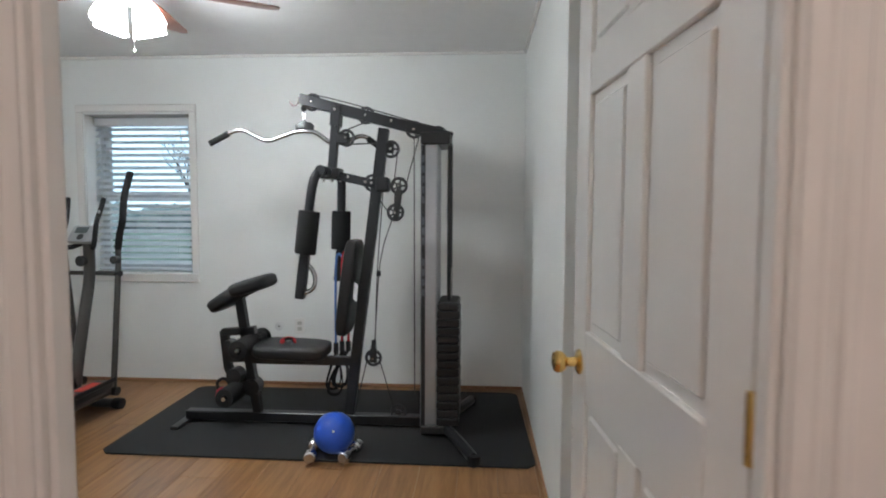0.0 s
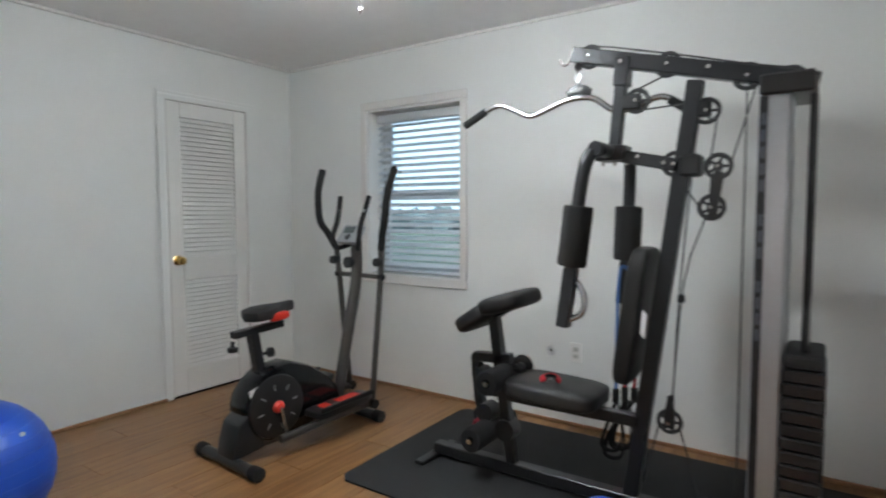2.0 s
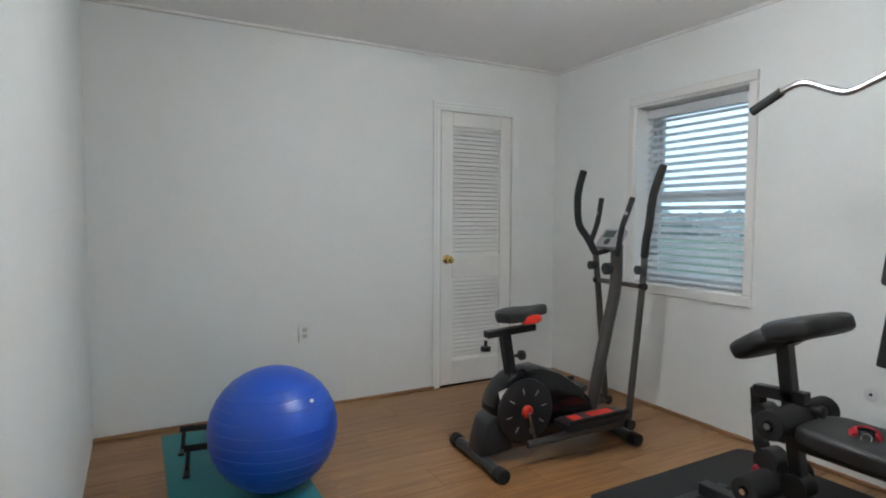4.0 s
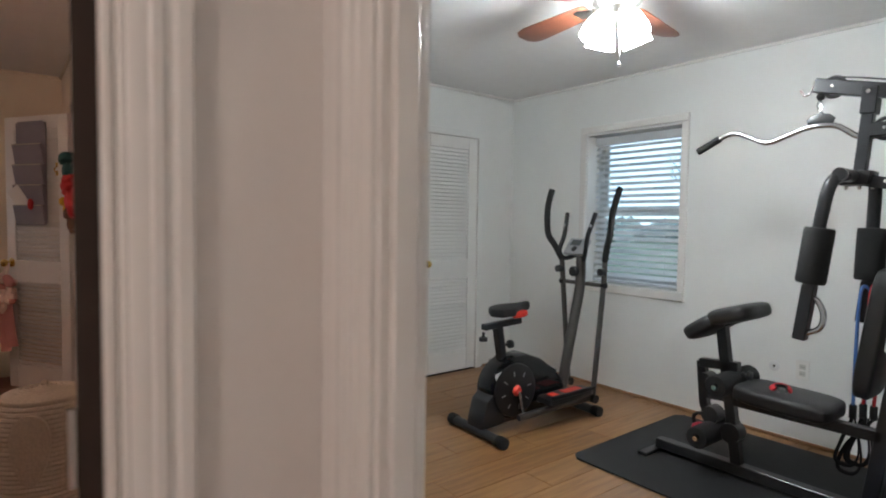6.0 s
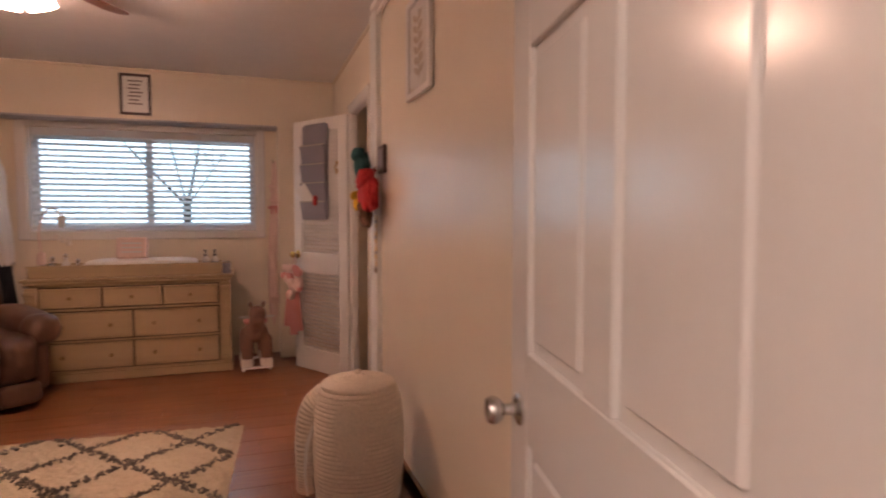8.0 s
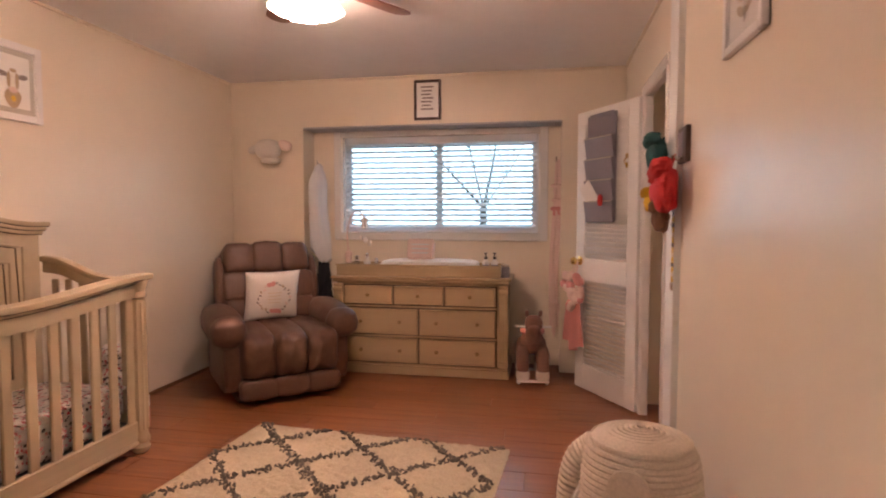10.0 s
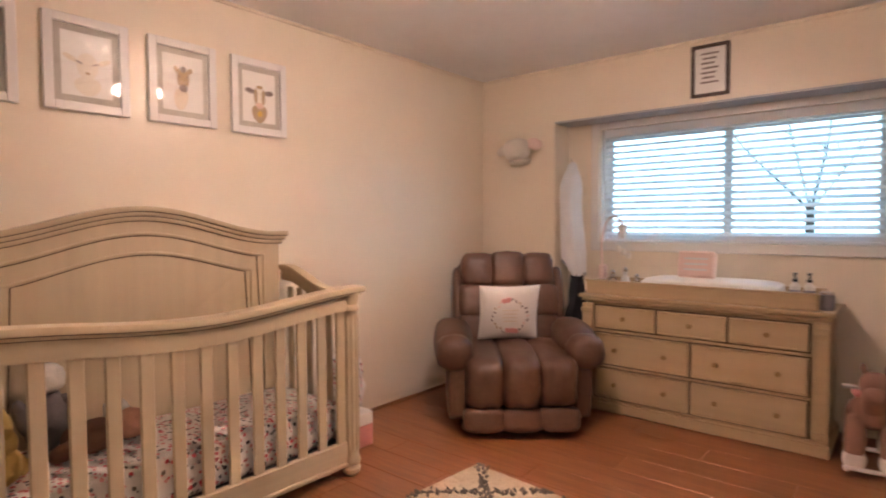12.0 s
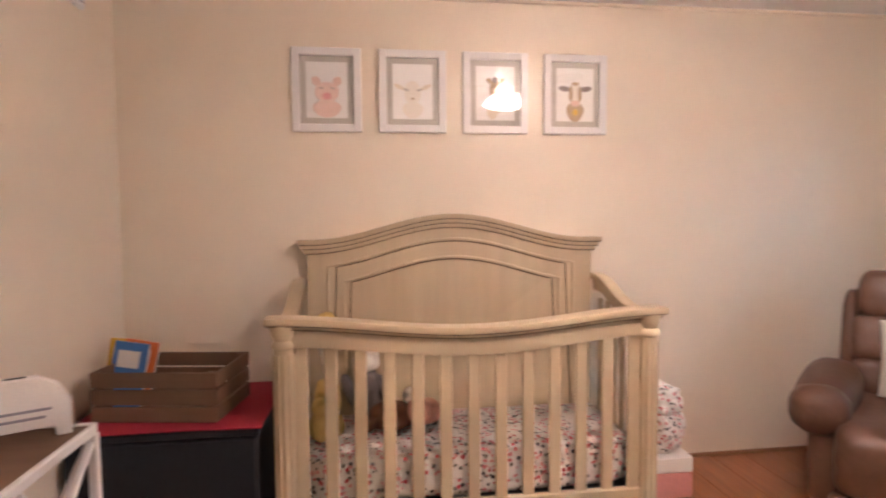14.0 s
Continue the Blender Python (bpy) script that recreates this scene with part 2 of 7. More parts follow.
COTTON = mat("white_cotton", (0.78, 0.75, 0.71), 0.9, grain=0.06, size=120, bump=0.4, big=0.05)
PLUSH_W = mat("white_plush", (0.74, 0.70, 0.64), 0.95, grain=0.15, size=160, bump=0.9)
PLUSH_Y = mat("yellow_plush", (0.62, 0.45, 0.16), 0.95, grain=0.15, size=160, bump=0.9)
PLUSH_B = mat("brown_plush", (0.17, 0.085, 0.05), 0.95, grain=0.25, size=160, bump=0.9)
PLUSH_G = mat("grey_plush", (0.16, 0.14, 0.14), 0.95, grain=0.2, size=160, bump=0.9)
HORSE = mat("dusty_brown_plush", (0.25, 0.135, 0.10), 0.95, grain=0.2, size=160, bump=0.9)
PLUSH_P = mat("peach_plush", (0.62, 0.33, 0.24), 0.95, grain=0.2, size=160, bump=0.9)
PINK = mat("pink_cloth", (0.62, 0.27, 0.25), 0.85, grain=0.1, size=90, bump=0.4)
PALE_PINK = mat("pale_pink_cloth", (0.76, 0.58, 0.52), 0.85, grain=0.1, size=90, bump=0.4)
SHAG = mat("cream_shag", (0.55, 0.455, 0.32), 0.97, grain=0.3, size=120, bump=1.0, big=0.12)
SHAG_GREY = mat("grey_shag", (0.17, 0.145, 0.125), 0.97, grain=0.35, size=130, bump=1.0, big=0.1)
ROPE = mat("cream_cotton_rope", (0.70, 0.61, 0.51), 0.92, grain=0.2, size=90, bump=0.8, big=0.06)
FRAME_W = mat("white_frame", (0.80, 0.78, 0.76), 0.35, grain=0.02)
FRAME_B = mat("dark_walnut_frame", (0.055, 0.028, 0.02), 0.4, grain=0.2, size=30)
MATBOARD = mat("grey_beige_board", (0.46, 0.43, 0.37), 0.8, grain=0.06, size=50)
PAPER = mat("white_paper", (0.80, 0.78, 0.74), 0.8, grain=0.03)
INK = mat("faded_ink", (0.22, 0.17, 0.15), 0.8)
INK_P = mat("pale_pink_ink", (0.72, 0.54, 0.46), 0.8, grain=0.15, size=60)
INK_W = mat("washed_white_ink", (0.76, 0.70, 0.60), 0.8, grain=0.08, size=60)
INK_R = mat("rose_ink", (0.68, 0.48, 0.40), 0.8, grain=0.2, size=60)
INK_T = mat("tan_ink", (0.42, 0.30, 0.17), 0.8, grain=0.3, size=60)
INK_C = mat("cream_ink", (0.70, 0.62, 0.50), 0.8, grain=0.15, size=60)
SLATE_CLOTH = mat("grey_blue_cloth", (0.26, 0.245, 0.28), 0.9, grain=0.25, size=200, bump=0.5)
TEAL_CLOTH = mat("dark_teal_cloth", (0.015, 0.085, 0.085), 0.85, grain=0.15, size=90)
RED_CLOTH = mat("bright_red_cloth", (0.50, 0.022, 0.025), 0.8, grain=0.15, size=60, bump=0.5)
YELLOW_CLOTH = mat("yellow_cloth", (0.66, 0.40, 0.03), 0.8, grain=0.1)
NAVY = mat("black_canvas", (0.014, 0.014, 0.02), 0.85, grain=0.2)
CRATE = mat("stained_pine", (0.15, 0.085, 0.05), 0.65, grain=0.3, size=16, stretch=(0.1, 1, 1), bump=0.25, vary=0.2)
CRIMSON = mat("crimson_cloth", (0.30, 0.012, 0.03), 0.85, grain=0.12, size=100, bump=0.4)
BLUE_PRINT = mat("blue_cover", (0.05, 0.17, 0.48), 0.5, grain=0.2, size=25)
ORANGE_PRINT = mat("orange_cover", (0.65, 0.16, 0.04), 0.5, grain=0.2, size=25)
CLEAR = clear("clear_plastic", (0.9, 0.9, 0.92), 0.1)


# ---- mesh helpers ----
def box(sx, sy, sz, at=(0, 0, 0), bevel=0.0, turn=None, bm=None, seg=1):
    """A block of that size round its centre, with eased edges; added to bm where one is given."""
    b = bmesh.new()
    bmesh.ops.create_cube(b, size=1.0, matrix=Matrix.Diagonal((sx, sy, sz, 1)))
    if bevel:
        bmesh.ops.bevel(b, geom=b.edges[:], offset=min(bevel, 0.45 * min(sx, sy, sz)), segments=seg, affect="EDGES", profile=0.6)
    m = Matrix.Translation(at) @ (turn.to_4x4() if turn else Matrix())
    b.transform(m)
    return joined(bm, b)


def joined(bm, b):
    if bm is None:
        return b
    me = bpy.data.meshes.new("join")
    b.to_mesh(me)
    b.free()
    bm.from_mesh(me)
    bpy.data.meshes.remove(me)
    return bm


def lathe(profile, segs=20, at=(0, 0, 0), turn=None, bm=None):
    """A turned shape: (radius, height) pairs swept round z."""
    b = bmesh.new()
    rings = []
    for r, z in profile:
        if r < 1e-6:
            rings.append([b.verts.new((0, 0, z))])
        else:
            rings.append([b.verts.new((r * math.cos(2 * math.pi * i / segs), r * math.sin(2 * math.pi * i / segs), z)) for i in range(segs)])
    for lo, hi in zip(rings, rings[1:]):
        for i in range(segs):
            j = (i + 1) % segs
            if len(lo) == 1 and len(hi) == 1:
                continue
            if len(lo) == 1:
                b.faces.new((lo[0], hi[j], hi[i]))
            elif len(hi) == 1:
                b.faces.new((lo[i], lo[j], hi[0]))
            else:
                b.faces.new((lo[i], lo[j], hi[j], hi[i]))
    bmesh.ops.recalc_face_normals(b, faces=b.faces[:])
    b.transform(Matrix.Translation(at) @ (turn.to_4x4() if turn else Matrix()))
    return joined(bm, b)


def rod(a, c, r, segs=12, bm=None, r2=None):
    """A round bar from a to c."""
    a, c = Vector(a), Vector(c)
    turn = (c - a).to_track_quat("Z", "Y").to_matrix()
    n = (c - a).length
    return lathe([(0, 0), (r, 0), (r if r2 is None else r2, n), (0, n)], segs, a, turn, bm)


def smooth_line(points, steps=6):
    """A rounded line through the points (Catmull-Rom)."""
    p = [Vector(v) for v in points]
    p = [2 * p[0] - p[1]] + p + [2 * p[-1] - p[-2]]
    out = []
    for a, b, c, d in zip(p, p[1:], p[2:], p[3:]):
        for i in range(steps):
            t = i / steps
            out.append(0.5 * (2 * b + (c - a) * t + (2 * a - 5 * b + 4 * c - d) * t * t + (3 * b - a - 3 * c + d) * t ** 3))
    return out + [p[-2]]


def tube(points, r, segs=10, bm=None, steps=5, flat=1.0, ends=None):
    """A bent pipe through the points; flat squashes its section, ends gives another radius at the end."""
    line = smooth_line(points, steps) if steps > 1 else [Vector(v) for v in points]
    b = bmesh.new()
    rings, side = [], None
    for i, p in enumerate(line):
        d = (line[min(i + 1, len(line) - 1)] - line[max(i - 1, 0)]).normalized()
        if side is None:
            side = d.orthogonal().normalized()
        side = (side - d * side.dot(d)).normalized()
        up = d.cross(side)
        k = i / (len(line) - 1)
        rr = r if ends is None else r + (ends - r) * k
        rings.append([b.verts.new(p + rr * (math.cos(2 * math.pi * j / segs) * side + flat * math.sin(2 * math.pi * j / segs) * up)) for j in range(segs)])
    for lo, hi in zip(rings, rings[1:]):
        for j in range(segs):
            b.faces.new((lo[j], lo[(j + 1) % segs], hi[(j + 1) % segs], hi[j]))
    b.faces.new(rings[0][::-1])
    b.faces.new(rings[-1])
    bmesh.ops.recalc_face_normals(b, faces=b.faces[:])
    return joined(bm, b)


def beam(a, c, w, h, bm=None, bevel=0.004, up=(0, 0, 1)):
    """A square bar from a to c: w across, h high."""
    a, c = Vector(a), Vector(c)
    d = (c - a).normalized()
    side = d.cross(Vector(up)).normalized()
    top = side.cross(d)
    turn = Matrix((d, side, top)).transposed()
    return box((c - a).length, w, h, (a + c) / 2, bevel, turn, bm)


def slab(outline, depth, axis="y", at=(0, 0, 0), bevel=0.0, bm=None, turn=None):
    """A flat shape, given as (u, v) pairs, with thickness along axis, centred on it."""
    b = bmesh.new()
    put = {"y": lambda u, v: (u, -depth / 2, v), "x": lambda u, v: (-depth / 2, u, v), "z": lambda u, v: (u, v, -depth / 2)}[axis]
    f = b.faces.new([b.verts.new(put(u, v)) for u, v in outline])
    move = {"y": (0, depth, 0), "x": (depth, 0, 0), "z": (0, 0, depth)}[axis]
    ext = bmesh.ops.extrude_face_region(b, geom=[f])
    bmesh.ops.translate(b, vec=move, verts=[v for v in ext["geom"] if isinstance(v, bmesh.types.BMVert)])
    bmesh.ops.recalc_face_normals(b, faces=b.faces[:])
    if bevel:
        sharp = [e for e in b.edges if len(e.link_faces) == 2 and e.calc_face_angle() > 0.6]
        bmesh.ops.bevel(b, geom=sharp, offset=bevel, segments=2, affect="EDGES", profile=0.6)
    b.transform(Matrix.Translation(at) @ (turn.to_4x4() if turn else Matrix()))
    return joined(bm, b)


def pillow(sx, sy, sz, at=(0, 0, 0), turn=None, power=4.0, cuts=10, bm=None, wrinkle=0.0, seed=0.0):
    """A stuffed, rounded block: a cube grid pulled to a superellipsoid, with slight unevenness."""
    b = bmesh.new()
    bmesh.ops.create_cube(b, size=2.0)
    bmesh.ops.subdivide_edges(b, edges=b.edges[:], cuts=cuts, use_grid_fill=True)
    for v in b.verts:
        x, y, z = v.co
        k = (abs(x) ** power + abs(y) ** power + abs(z) ** power) ** (1 / power)
        p = Vector((x, y, z)) / k
        if wrinkle:
            p *= 1 + wrinkle * noise.noise(p * 2.5 + Vector((seed, seed * 1.7, seed * 0.3)))
        v.co = Vector((p.x * sx / 2, p.y * sy / 2, p.z * sz / 2))
    b.transform(Matrix.Translation(at) @ (turn.to_4x4() if turn else Matrix()))
    return joined(bm, b)


def ring(R, r, at=(0, 0, 0), turn=None, n=24, segs=8, bm=None):
    """A torus round z."""
    b = bmesh.new()
    rows = [[b.verts.new(((R + r * math.cos(2 * math.pi * j / segs)) * math.cos(2 * math.pi * i / n), (R + r * math.cos(2 * math.pi * j / segs)) * math.sin(2 * math.pi * i / n), r * math.sin(2 * math.pi * j / segs))) for j in range(segs)] for i in range(n)]
    for i in range(n):
        for j in range(segs):
            b.faces.new((rows[i][j], rows[(i + 1) % n][j], rows[(i + 1) % n][(j + 1) % segs], rows[i][(j + 1) % segs]))
    bmesh.ops.recalc_face_normals(b, faces=b.faces[:])
    b.transform(Matrix.Translation(at) @ (turn.to_4x4() if turn else Matrix()))
    return joined(bm, b)


def rot(axis, degrees):
    return Matrix.Rotation(radians(degrees), 3, axis)


def mesh_of(name, bm, material, smooth=35):
    me = bpy.data.meshes.new(name)
    bm.to_mesh(me)
    bm.free()
    me.materials.append(material)
    if smooth:
        me.polygons.foreach_set("use_smooth", [True] * len(me.polygons))
        me.set_sharp_from_angle(angle=radians(smooth))
    return me


def part(name, bm, material, parent, label="", smooth=35):
    """ONE mesh object under a thing or under a part, in its parent's space."""
    ob = new(name, bm if isinstance(bm, bpy.types.Mesh) else mesh_of(name, bm, material, smooth))
    ob.parent = parent
    if label:
        tagged(ob, label)
    return ob


def thing(name, label, category, m=None, group="", kind=""):
    """An Empty at a thing's base that carries its parts."""
    ob = new(name)
    ob.empty_display_size = 0.05
    ob.matrix_world = m or Matrix()
    return tagged(ob, label, category, group, kind)


def solid(name, bm, material, label="", category="", group="", kind="", m=None, smooth=35):
    """A thing of a single mesh."""
    ob = new(name, mesh_of(name, bm, material, smooth))
    ob.matrix_world = m or Matrix()
    return tagged(ob, label, category, group, kind)


def wall_mesh(axis, face, thick, u0, u1, z0, z1, holes):
    """A wall in the plane axis = face, thick towards +axis, with openings (u0, u1, z0, z1) that go through it."""
    us = sorted({u0, u1, *[h[0] for h in holes], *[h[1] for h in holes]})
    zs = sorted({z0, z1, *[h[2] for h in holes], *[h[3] for h in holes]})
    us, zs = [u for u in us if u0 <= u <= u1], [z for z in zs if z0 <= z <= z1]
    full = {(i, k): not any(h[0] <= (us[i] + us[i + 1]) / 2 <= h[1] and h[2] <= (zs[k] + zs[k + 1]) / 2 <= h[3] for h in holes)
            for i in range(len(us) - 1) for k in range(len(zs) - 1)}
    b, seen = bmesh.new(), {}

    def vert(u, z, d):
        key = (u, z, d)
        if key not in seen:
            seen[key] = b.verts.new((u, face + d * thick, z) if axis == "y" else (face + d * thick, u, z))
        return seen[key]

    def quad(*keys):
        b.faces.new([vert(*k) for k in keys])

    for (i, k), on in full.items():
        if not on:
            continue
        a, c, lo, hi = us[i], us[i + 1], zs[k], zs[k + 1]
        quad((a, lo, 0), (c, lo, 0), (c, hi, 0), (a, hi, 0))
        quad((a, lo, 1), (c, lo, 1), (c, hi, 1), (a, hi, 1))
        if not full.get((i - 1, k)):
            quad((a, lo, 0), (a, hi, 0), (a, hi, 1), (a, lo, 1))
        if not full.get((i + 1, k)):
            quad((c, lo, 0), (c, hi, 0), (c, hi, 1), (c, lo, 1))
        if not full.get((i, k - 1)):
            quad((a, lo, 0), (c, lo, 0), (c, lo, 1), (a, lo, 1))
        if not full.get((i, k + 1)):
            quad((a, hi, 0), (c, hi, 0), (c, hi, 1), (a, hi, 1))
    bmesh.ops.recalc_face_normals(b, faces=b.faces[:])
    return b


def wall(name, label, axis, face, thick, u0, u1, z0, z1, holes, material):
    return solid(name, wall_mesh(axis, face, thick, u0, u1, z0, z1, holes), material, label, "wall", kind="structure", smooth=0)


# ---- the plan ----
GX0, GX1, GY0, GY1, GH = -3.69, 0.37, 0.77, 4.105, 2.40      # exercise room
NX0, NX1, NY0, NY1, NH = -5.64, -1.30, -2.545, 0.80, 2.43     # nursery
AX, AY0, AY1, AH = -5.87, -1.875, 0.315, 2.03                  # window alcove of the nursery
HX0, HX1, HY0 = -0.60, 1.00, -1.60                           # hall
DOOR_H = 2.04

wall("wall_north", "white painted exercise room wall with a window", "y", GY1, 0.22, -3.88, 0.52, 0, 2.5, [(-2.865, -2.065, 0.81, 1.99)], WHITE_WALL)
wall("wall_west", "white painted exercise room wall with a closet door", "x", -3.88, 0.17, GY0, GY1, 0, 2.5, [(3.04, 3.68, 0, 2.02)], WHITE_WALL)
wall("wall_east", "white painted exercise room wall with a closet recess", "x", GX1, 0.16, 0.745, GY1, 0, 2.5, [(0.745, 2.17, 0, 2.05)], WHITE_WALL)
wall("wall_south", "white painted exercise room wall with a doorway", "y", 0.73, 0.015, -0.65, 0.52, 0, 2.5, [(-0.487, 0.408, 0, 2.06)], WHITE_WALL)
wall("wall_south_west", "white painted exercise room wall", "y", 0.827, 0.06, -3.88, -0.86, 0, 2.5, [], WHITE_WALL)
wall("wall_south_corner", "white painted exercise room wall", "y", 0.827, 0.010, -0.86, -0.66, 0, 2.5, [], WHITE_WALL)
wall("wall_south_return", "white painted wall return", "x", -0.66, 0.02, 0.745, 0.825, 0, 2.5, [], WHITE_WALL)
wall("wall_hall_north", "white painted hall wall with a doorway", "y", 0.69, 0.04, -0.60, 1.1, 0, 2.5, [(-0.487, 0.408, 0, 2.06)], HALL_WALL)
wall("wall_nursery_north", "cream painted nursery wall with a closet opening", "y", NY1, 0.04, -6.05, -3.88, 0, 2.5, [(-4.74, -4.04, 0, 2.02)], CREAM_WALL)
wall("wall_nursery_entry", "cream painted nursery wall behind the door", "y", NY1, 0.025, -3.88, -0.65, 0, 2.5, [], CREAM_WALL)
wall("wall_nursery_west", "cream painted nursery wall round a window alcove", "x", AX, NX0 - AX, NY0, NY1, 0, 2.5, [(AY0, AY1, 0, AH)], CREAM_WALL)
wall("wall_alcove", "cream painted alcove wall with a wide window", "x", AX - 0.14, 0.14, NY0, NY1, 0, 2.5, [(-1.605, 0.135, 1.11, 1.97)], CREAM_WALL)
wall("wall_nursery_south", "cream painted nursery wall", "y", NY0 - 0.12, 0.12, -6.02, -0.6, 0, 2.5, [], CREAM_WALL)
wall("wall_nursery_east", "cream painted nursery wall", "x", NX1, 0.1, NY0, -0.36, 0, 2.5, [], CREAM_WALL)
wall("wall_entry", "cream painted short wall beside the nursery door", "y", -0.46, 0.10, NX1 + 0.1, -0.70, 0, 2.5, [], CREAM_WALL)
wall("wall_hall_west", "white painted hall wall with a doorway", "x", -0.65, 0.05, HY0, 0.73, 0, 2.5, [(-0.365, 0.495, 0, 2.06)], HALL_WALL)
wall("wall_nursery_door", "cream painted nursery wall with a doorway", "x", -0.70, 0.05, -0.46, NY1, 0, 2.5, [(-0.365, 0.495, 0, 2.06)], CREAM_WALL)
wall("wall_hall_south", "white painted hall wall", "y", HY0 - 0.1, 0.1, -0.70, HX1, 0, 2.5, [], HALL_WALL)
wall("wall_hall_east", "white painted hall wall", "x", HX1, 0.1, HY0, 0.73, 0, 2.5, [], HALL_WALL)


def flat(name, x0, x1, y0, y1, z0, z1, material, label, category):
    return solid(name, box(x1 - x0, y1 - y0, z1 - z0, ((x0 + x1) / 2, (y0 + y1) / 2, (z0 + z1) / 2)), material, label, category, kind="structure", smooth=0)


flat("ceiling", GX0, GX1, 0.74, GY1, GH, GH + 0.08, WHITE_CEIL, "white textured exercise room ceiling", "ceiling")
flat("ceiling_nursery", AX, NX1, NY0, NY1, NH, NH + 0.05, WHITE_CEIL, "white textured nursery ceiling", "ceiling")
flat("ceiling_entry", NX1, -0.65, -0.36, NY1, NH, NH + 0.05, WHITE_CEIL, "white nursery entry ceiling", "ceiling")
flat("ceiling_hall", -0.65, HX1, HY0, 0.735, 2.41, 2.49, WHITE_CEIL, "white hall ceiling", "ceiling")
flat("roof", -6.3, 1.4, -3.0, 4.6, 2.52, 2.6, SIDING, "flat roof over the rooms", "roof")
flat("subfloor", -6.02, 1.1, -2.69, 4.26, -0.16, -0.014, DARK, "dark floor base under the boards", "floor")


flat("wall_closet_west", -4.5, -4.46, 2.9, 3.85, 0, 2.5, WHITE_WALL, "plain wall behind the louvred closet door", "wall")
flat("wall_closet_south", -4.46, -3.88, 2.86, 2.9, 0, 2.5, WHITE_WALL, "plain closet side wall", "wall")
flat("wall_closet_far", -4.46, -3.88, 3.85, 3.89, 0, 2.5, WHITE_WALL, "plain closet side wall", "wall")
flat("ceiling_closet_west", -4.5, -3.88, 2.86, 3.89, 2.46, 2.5, WHITE_WALL, "plain closet ceiling", "ceiling")
flat("wall_closet_north", -4.95, -3.95, 1.34, 1.38, 0, 2.5, CREAM_WALL, "plain closet back wall", "wall")
flat("wall_closet_side", -4.99, -4.95, 0.84, 1.34, 0, 2.5, CREAM_WALL, "plain closet side wall", "wall")
flat("wall_closet_end", -3.95, -3.91, 0.84, 1.34, 0, 2.5, CREAM_WALL, "plain closet side wall", "wall")
flat("ceiling_closet", -4.99, -3.91, 0.84, 1.34, 2.45, 2.5, CREAM_WALL, "plain closet ceiling", "ceiling")
flat("door_east", GX1 + 0.125, GX1 + 0.158, 0.747, 2.168, 0, 2.048, LOUVER_PAINT, "plain white sliding closet door", "door")


# ---- trims ----
def strip(name, pieces, material, label):
    bm = bmesh.new()
    for a, c, w, h in pieces:
        beam(a, c, w, h, bm, 0.003)
    return solid(name, bm, material, label, "trim", kind="structure")


def cove(name, x0, x1, y0, y1, z, material, label):
    z -= 0.009
    strip(name, [((x0, y0 + 0.008, z), (x1, y0 + 0.008, z), 0.016, 0.018), ((x0, y1 - 0.008, z), (x1, y1 - 0.008, z), 0.016, 0.018),
                 ((x0 + 0.008, y0 + 0.016, z), (x0 + 0.008, y1 - 0.016, z), 0.016, 0.018), ((x1 - 0.008, y0 + 0.016, z), (x1 - 0.008, y1 - 0.016, z), 0.016, 0.018)], material, label)


cove("trim_ceiling", GX0, GX1, GY0, GY1, GH, TRIM, "thin white cove strip along the ceiling")
cove("trim_ceiling_nursery", NX0, NX1, NY0, NY1, NH, CREAM_WALL, "thin cream cove strip along the ceiling")
SH = 0.012
strip("baseboard_north", [((GX0, GY1 - 0.006, SH), (GX1, GY1 - 0.006, SH), 0.012, 0.022)], SHOE, "thin brown shoe moulding along the wall")
strip("baseboard_west", [((GX0 + 0.006, GY0, SH), (GX0 + 0.006, 3.0, SH), 0.012, 0.022), ((GX0 + 0.006, 3.75, SH), (GX0 + 0.006, GY1 - 0.012, SH), 0.012, 0.022)], SHOE, "thin brown shoe moulding along the wall")
strip("baseboard_east", [((GX1 - 0.006, 2.175, SH), (GX1 - 0.006, GY1 - 0.012, SH), 0.012, 0.022)], SHOE, "thin brown shoe moulding along the wall")
strip("baseboard_nursery", [((NX0, NY0 + 0.006, SH), (NX1, NY0 + 0.006, SH), 0.012, 0.022), ((NX0 + 0.006, NY0 + 0.012, SH), (NX0 + 0.006, AY0, SH), 0.012, 0.022),
                            ((NX1 - 0.006, NY0 + 0.012, SH), (NX1 - 0.006, -0.36, SH), 0.012, 0.022), ((-3.97, NY1 - 0.006, SH), (-0.71, NY1 - 0.006, SH), 0.012, 0.022)], SHOE, "thin brown shoe moulding along the wall")


# ---- doors ----
def casing_leg(w, n):
    """The section of a door casing: a flat, two rounded steps and a back band, n long along z, w wide along x, proud along -y."""
    pts = [(0, 0), (0, -0.009), (0.006, -0.012), (w * 0.3, -0.0125), (w * 0.36, -0.016), (w * 0.5, -0.0165), (w * 0.58, -0.012), (w * 0.66, -0.0125), (w * 0.74, -0.018), (w * 0.94, -0.019), (w, -0.015), (w, 0)]
    b = bmesh.new()
    lo = [b.verts.new((x, y, 0)) for x, y in pts]
    hi = [b.verts.new((x, y, n)) for x, y in pts]
    for i in range(len(pts)):
        j = (i + 1) % len(pts)
        b.faces.new((lo[i], lo[j], hi[j], hi[i]))
    b.faces.new(lo)
    b.faces.new(hi)
    bmesh.ops.recalc_face_normals(b, faces=b.faces[:])
    return b


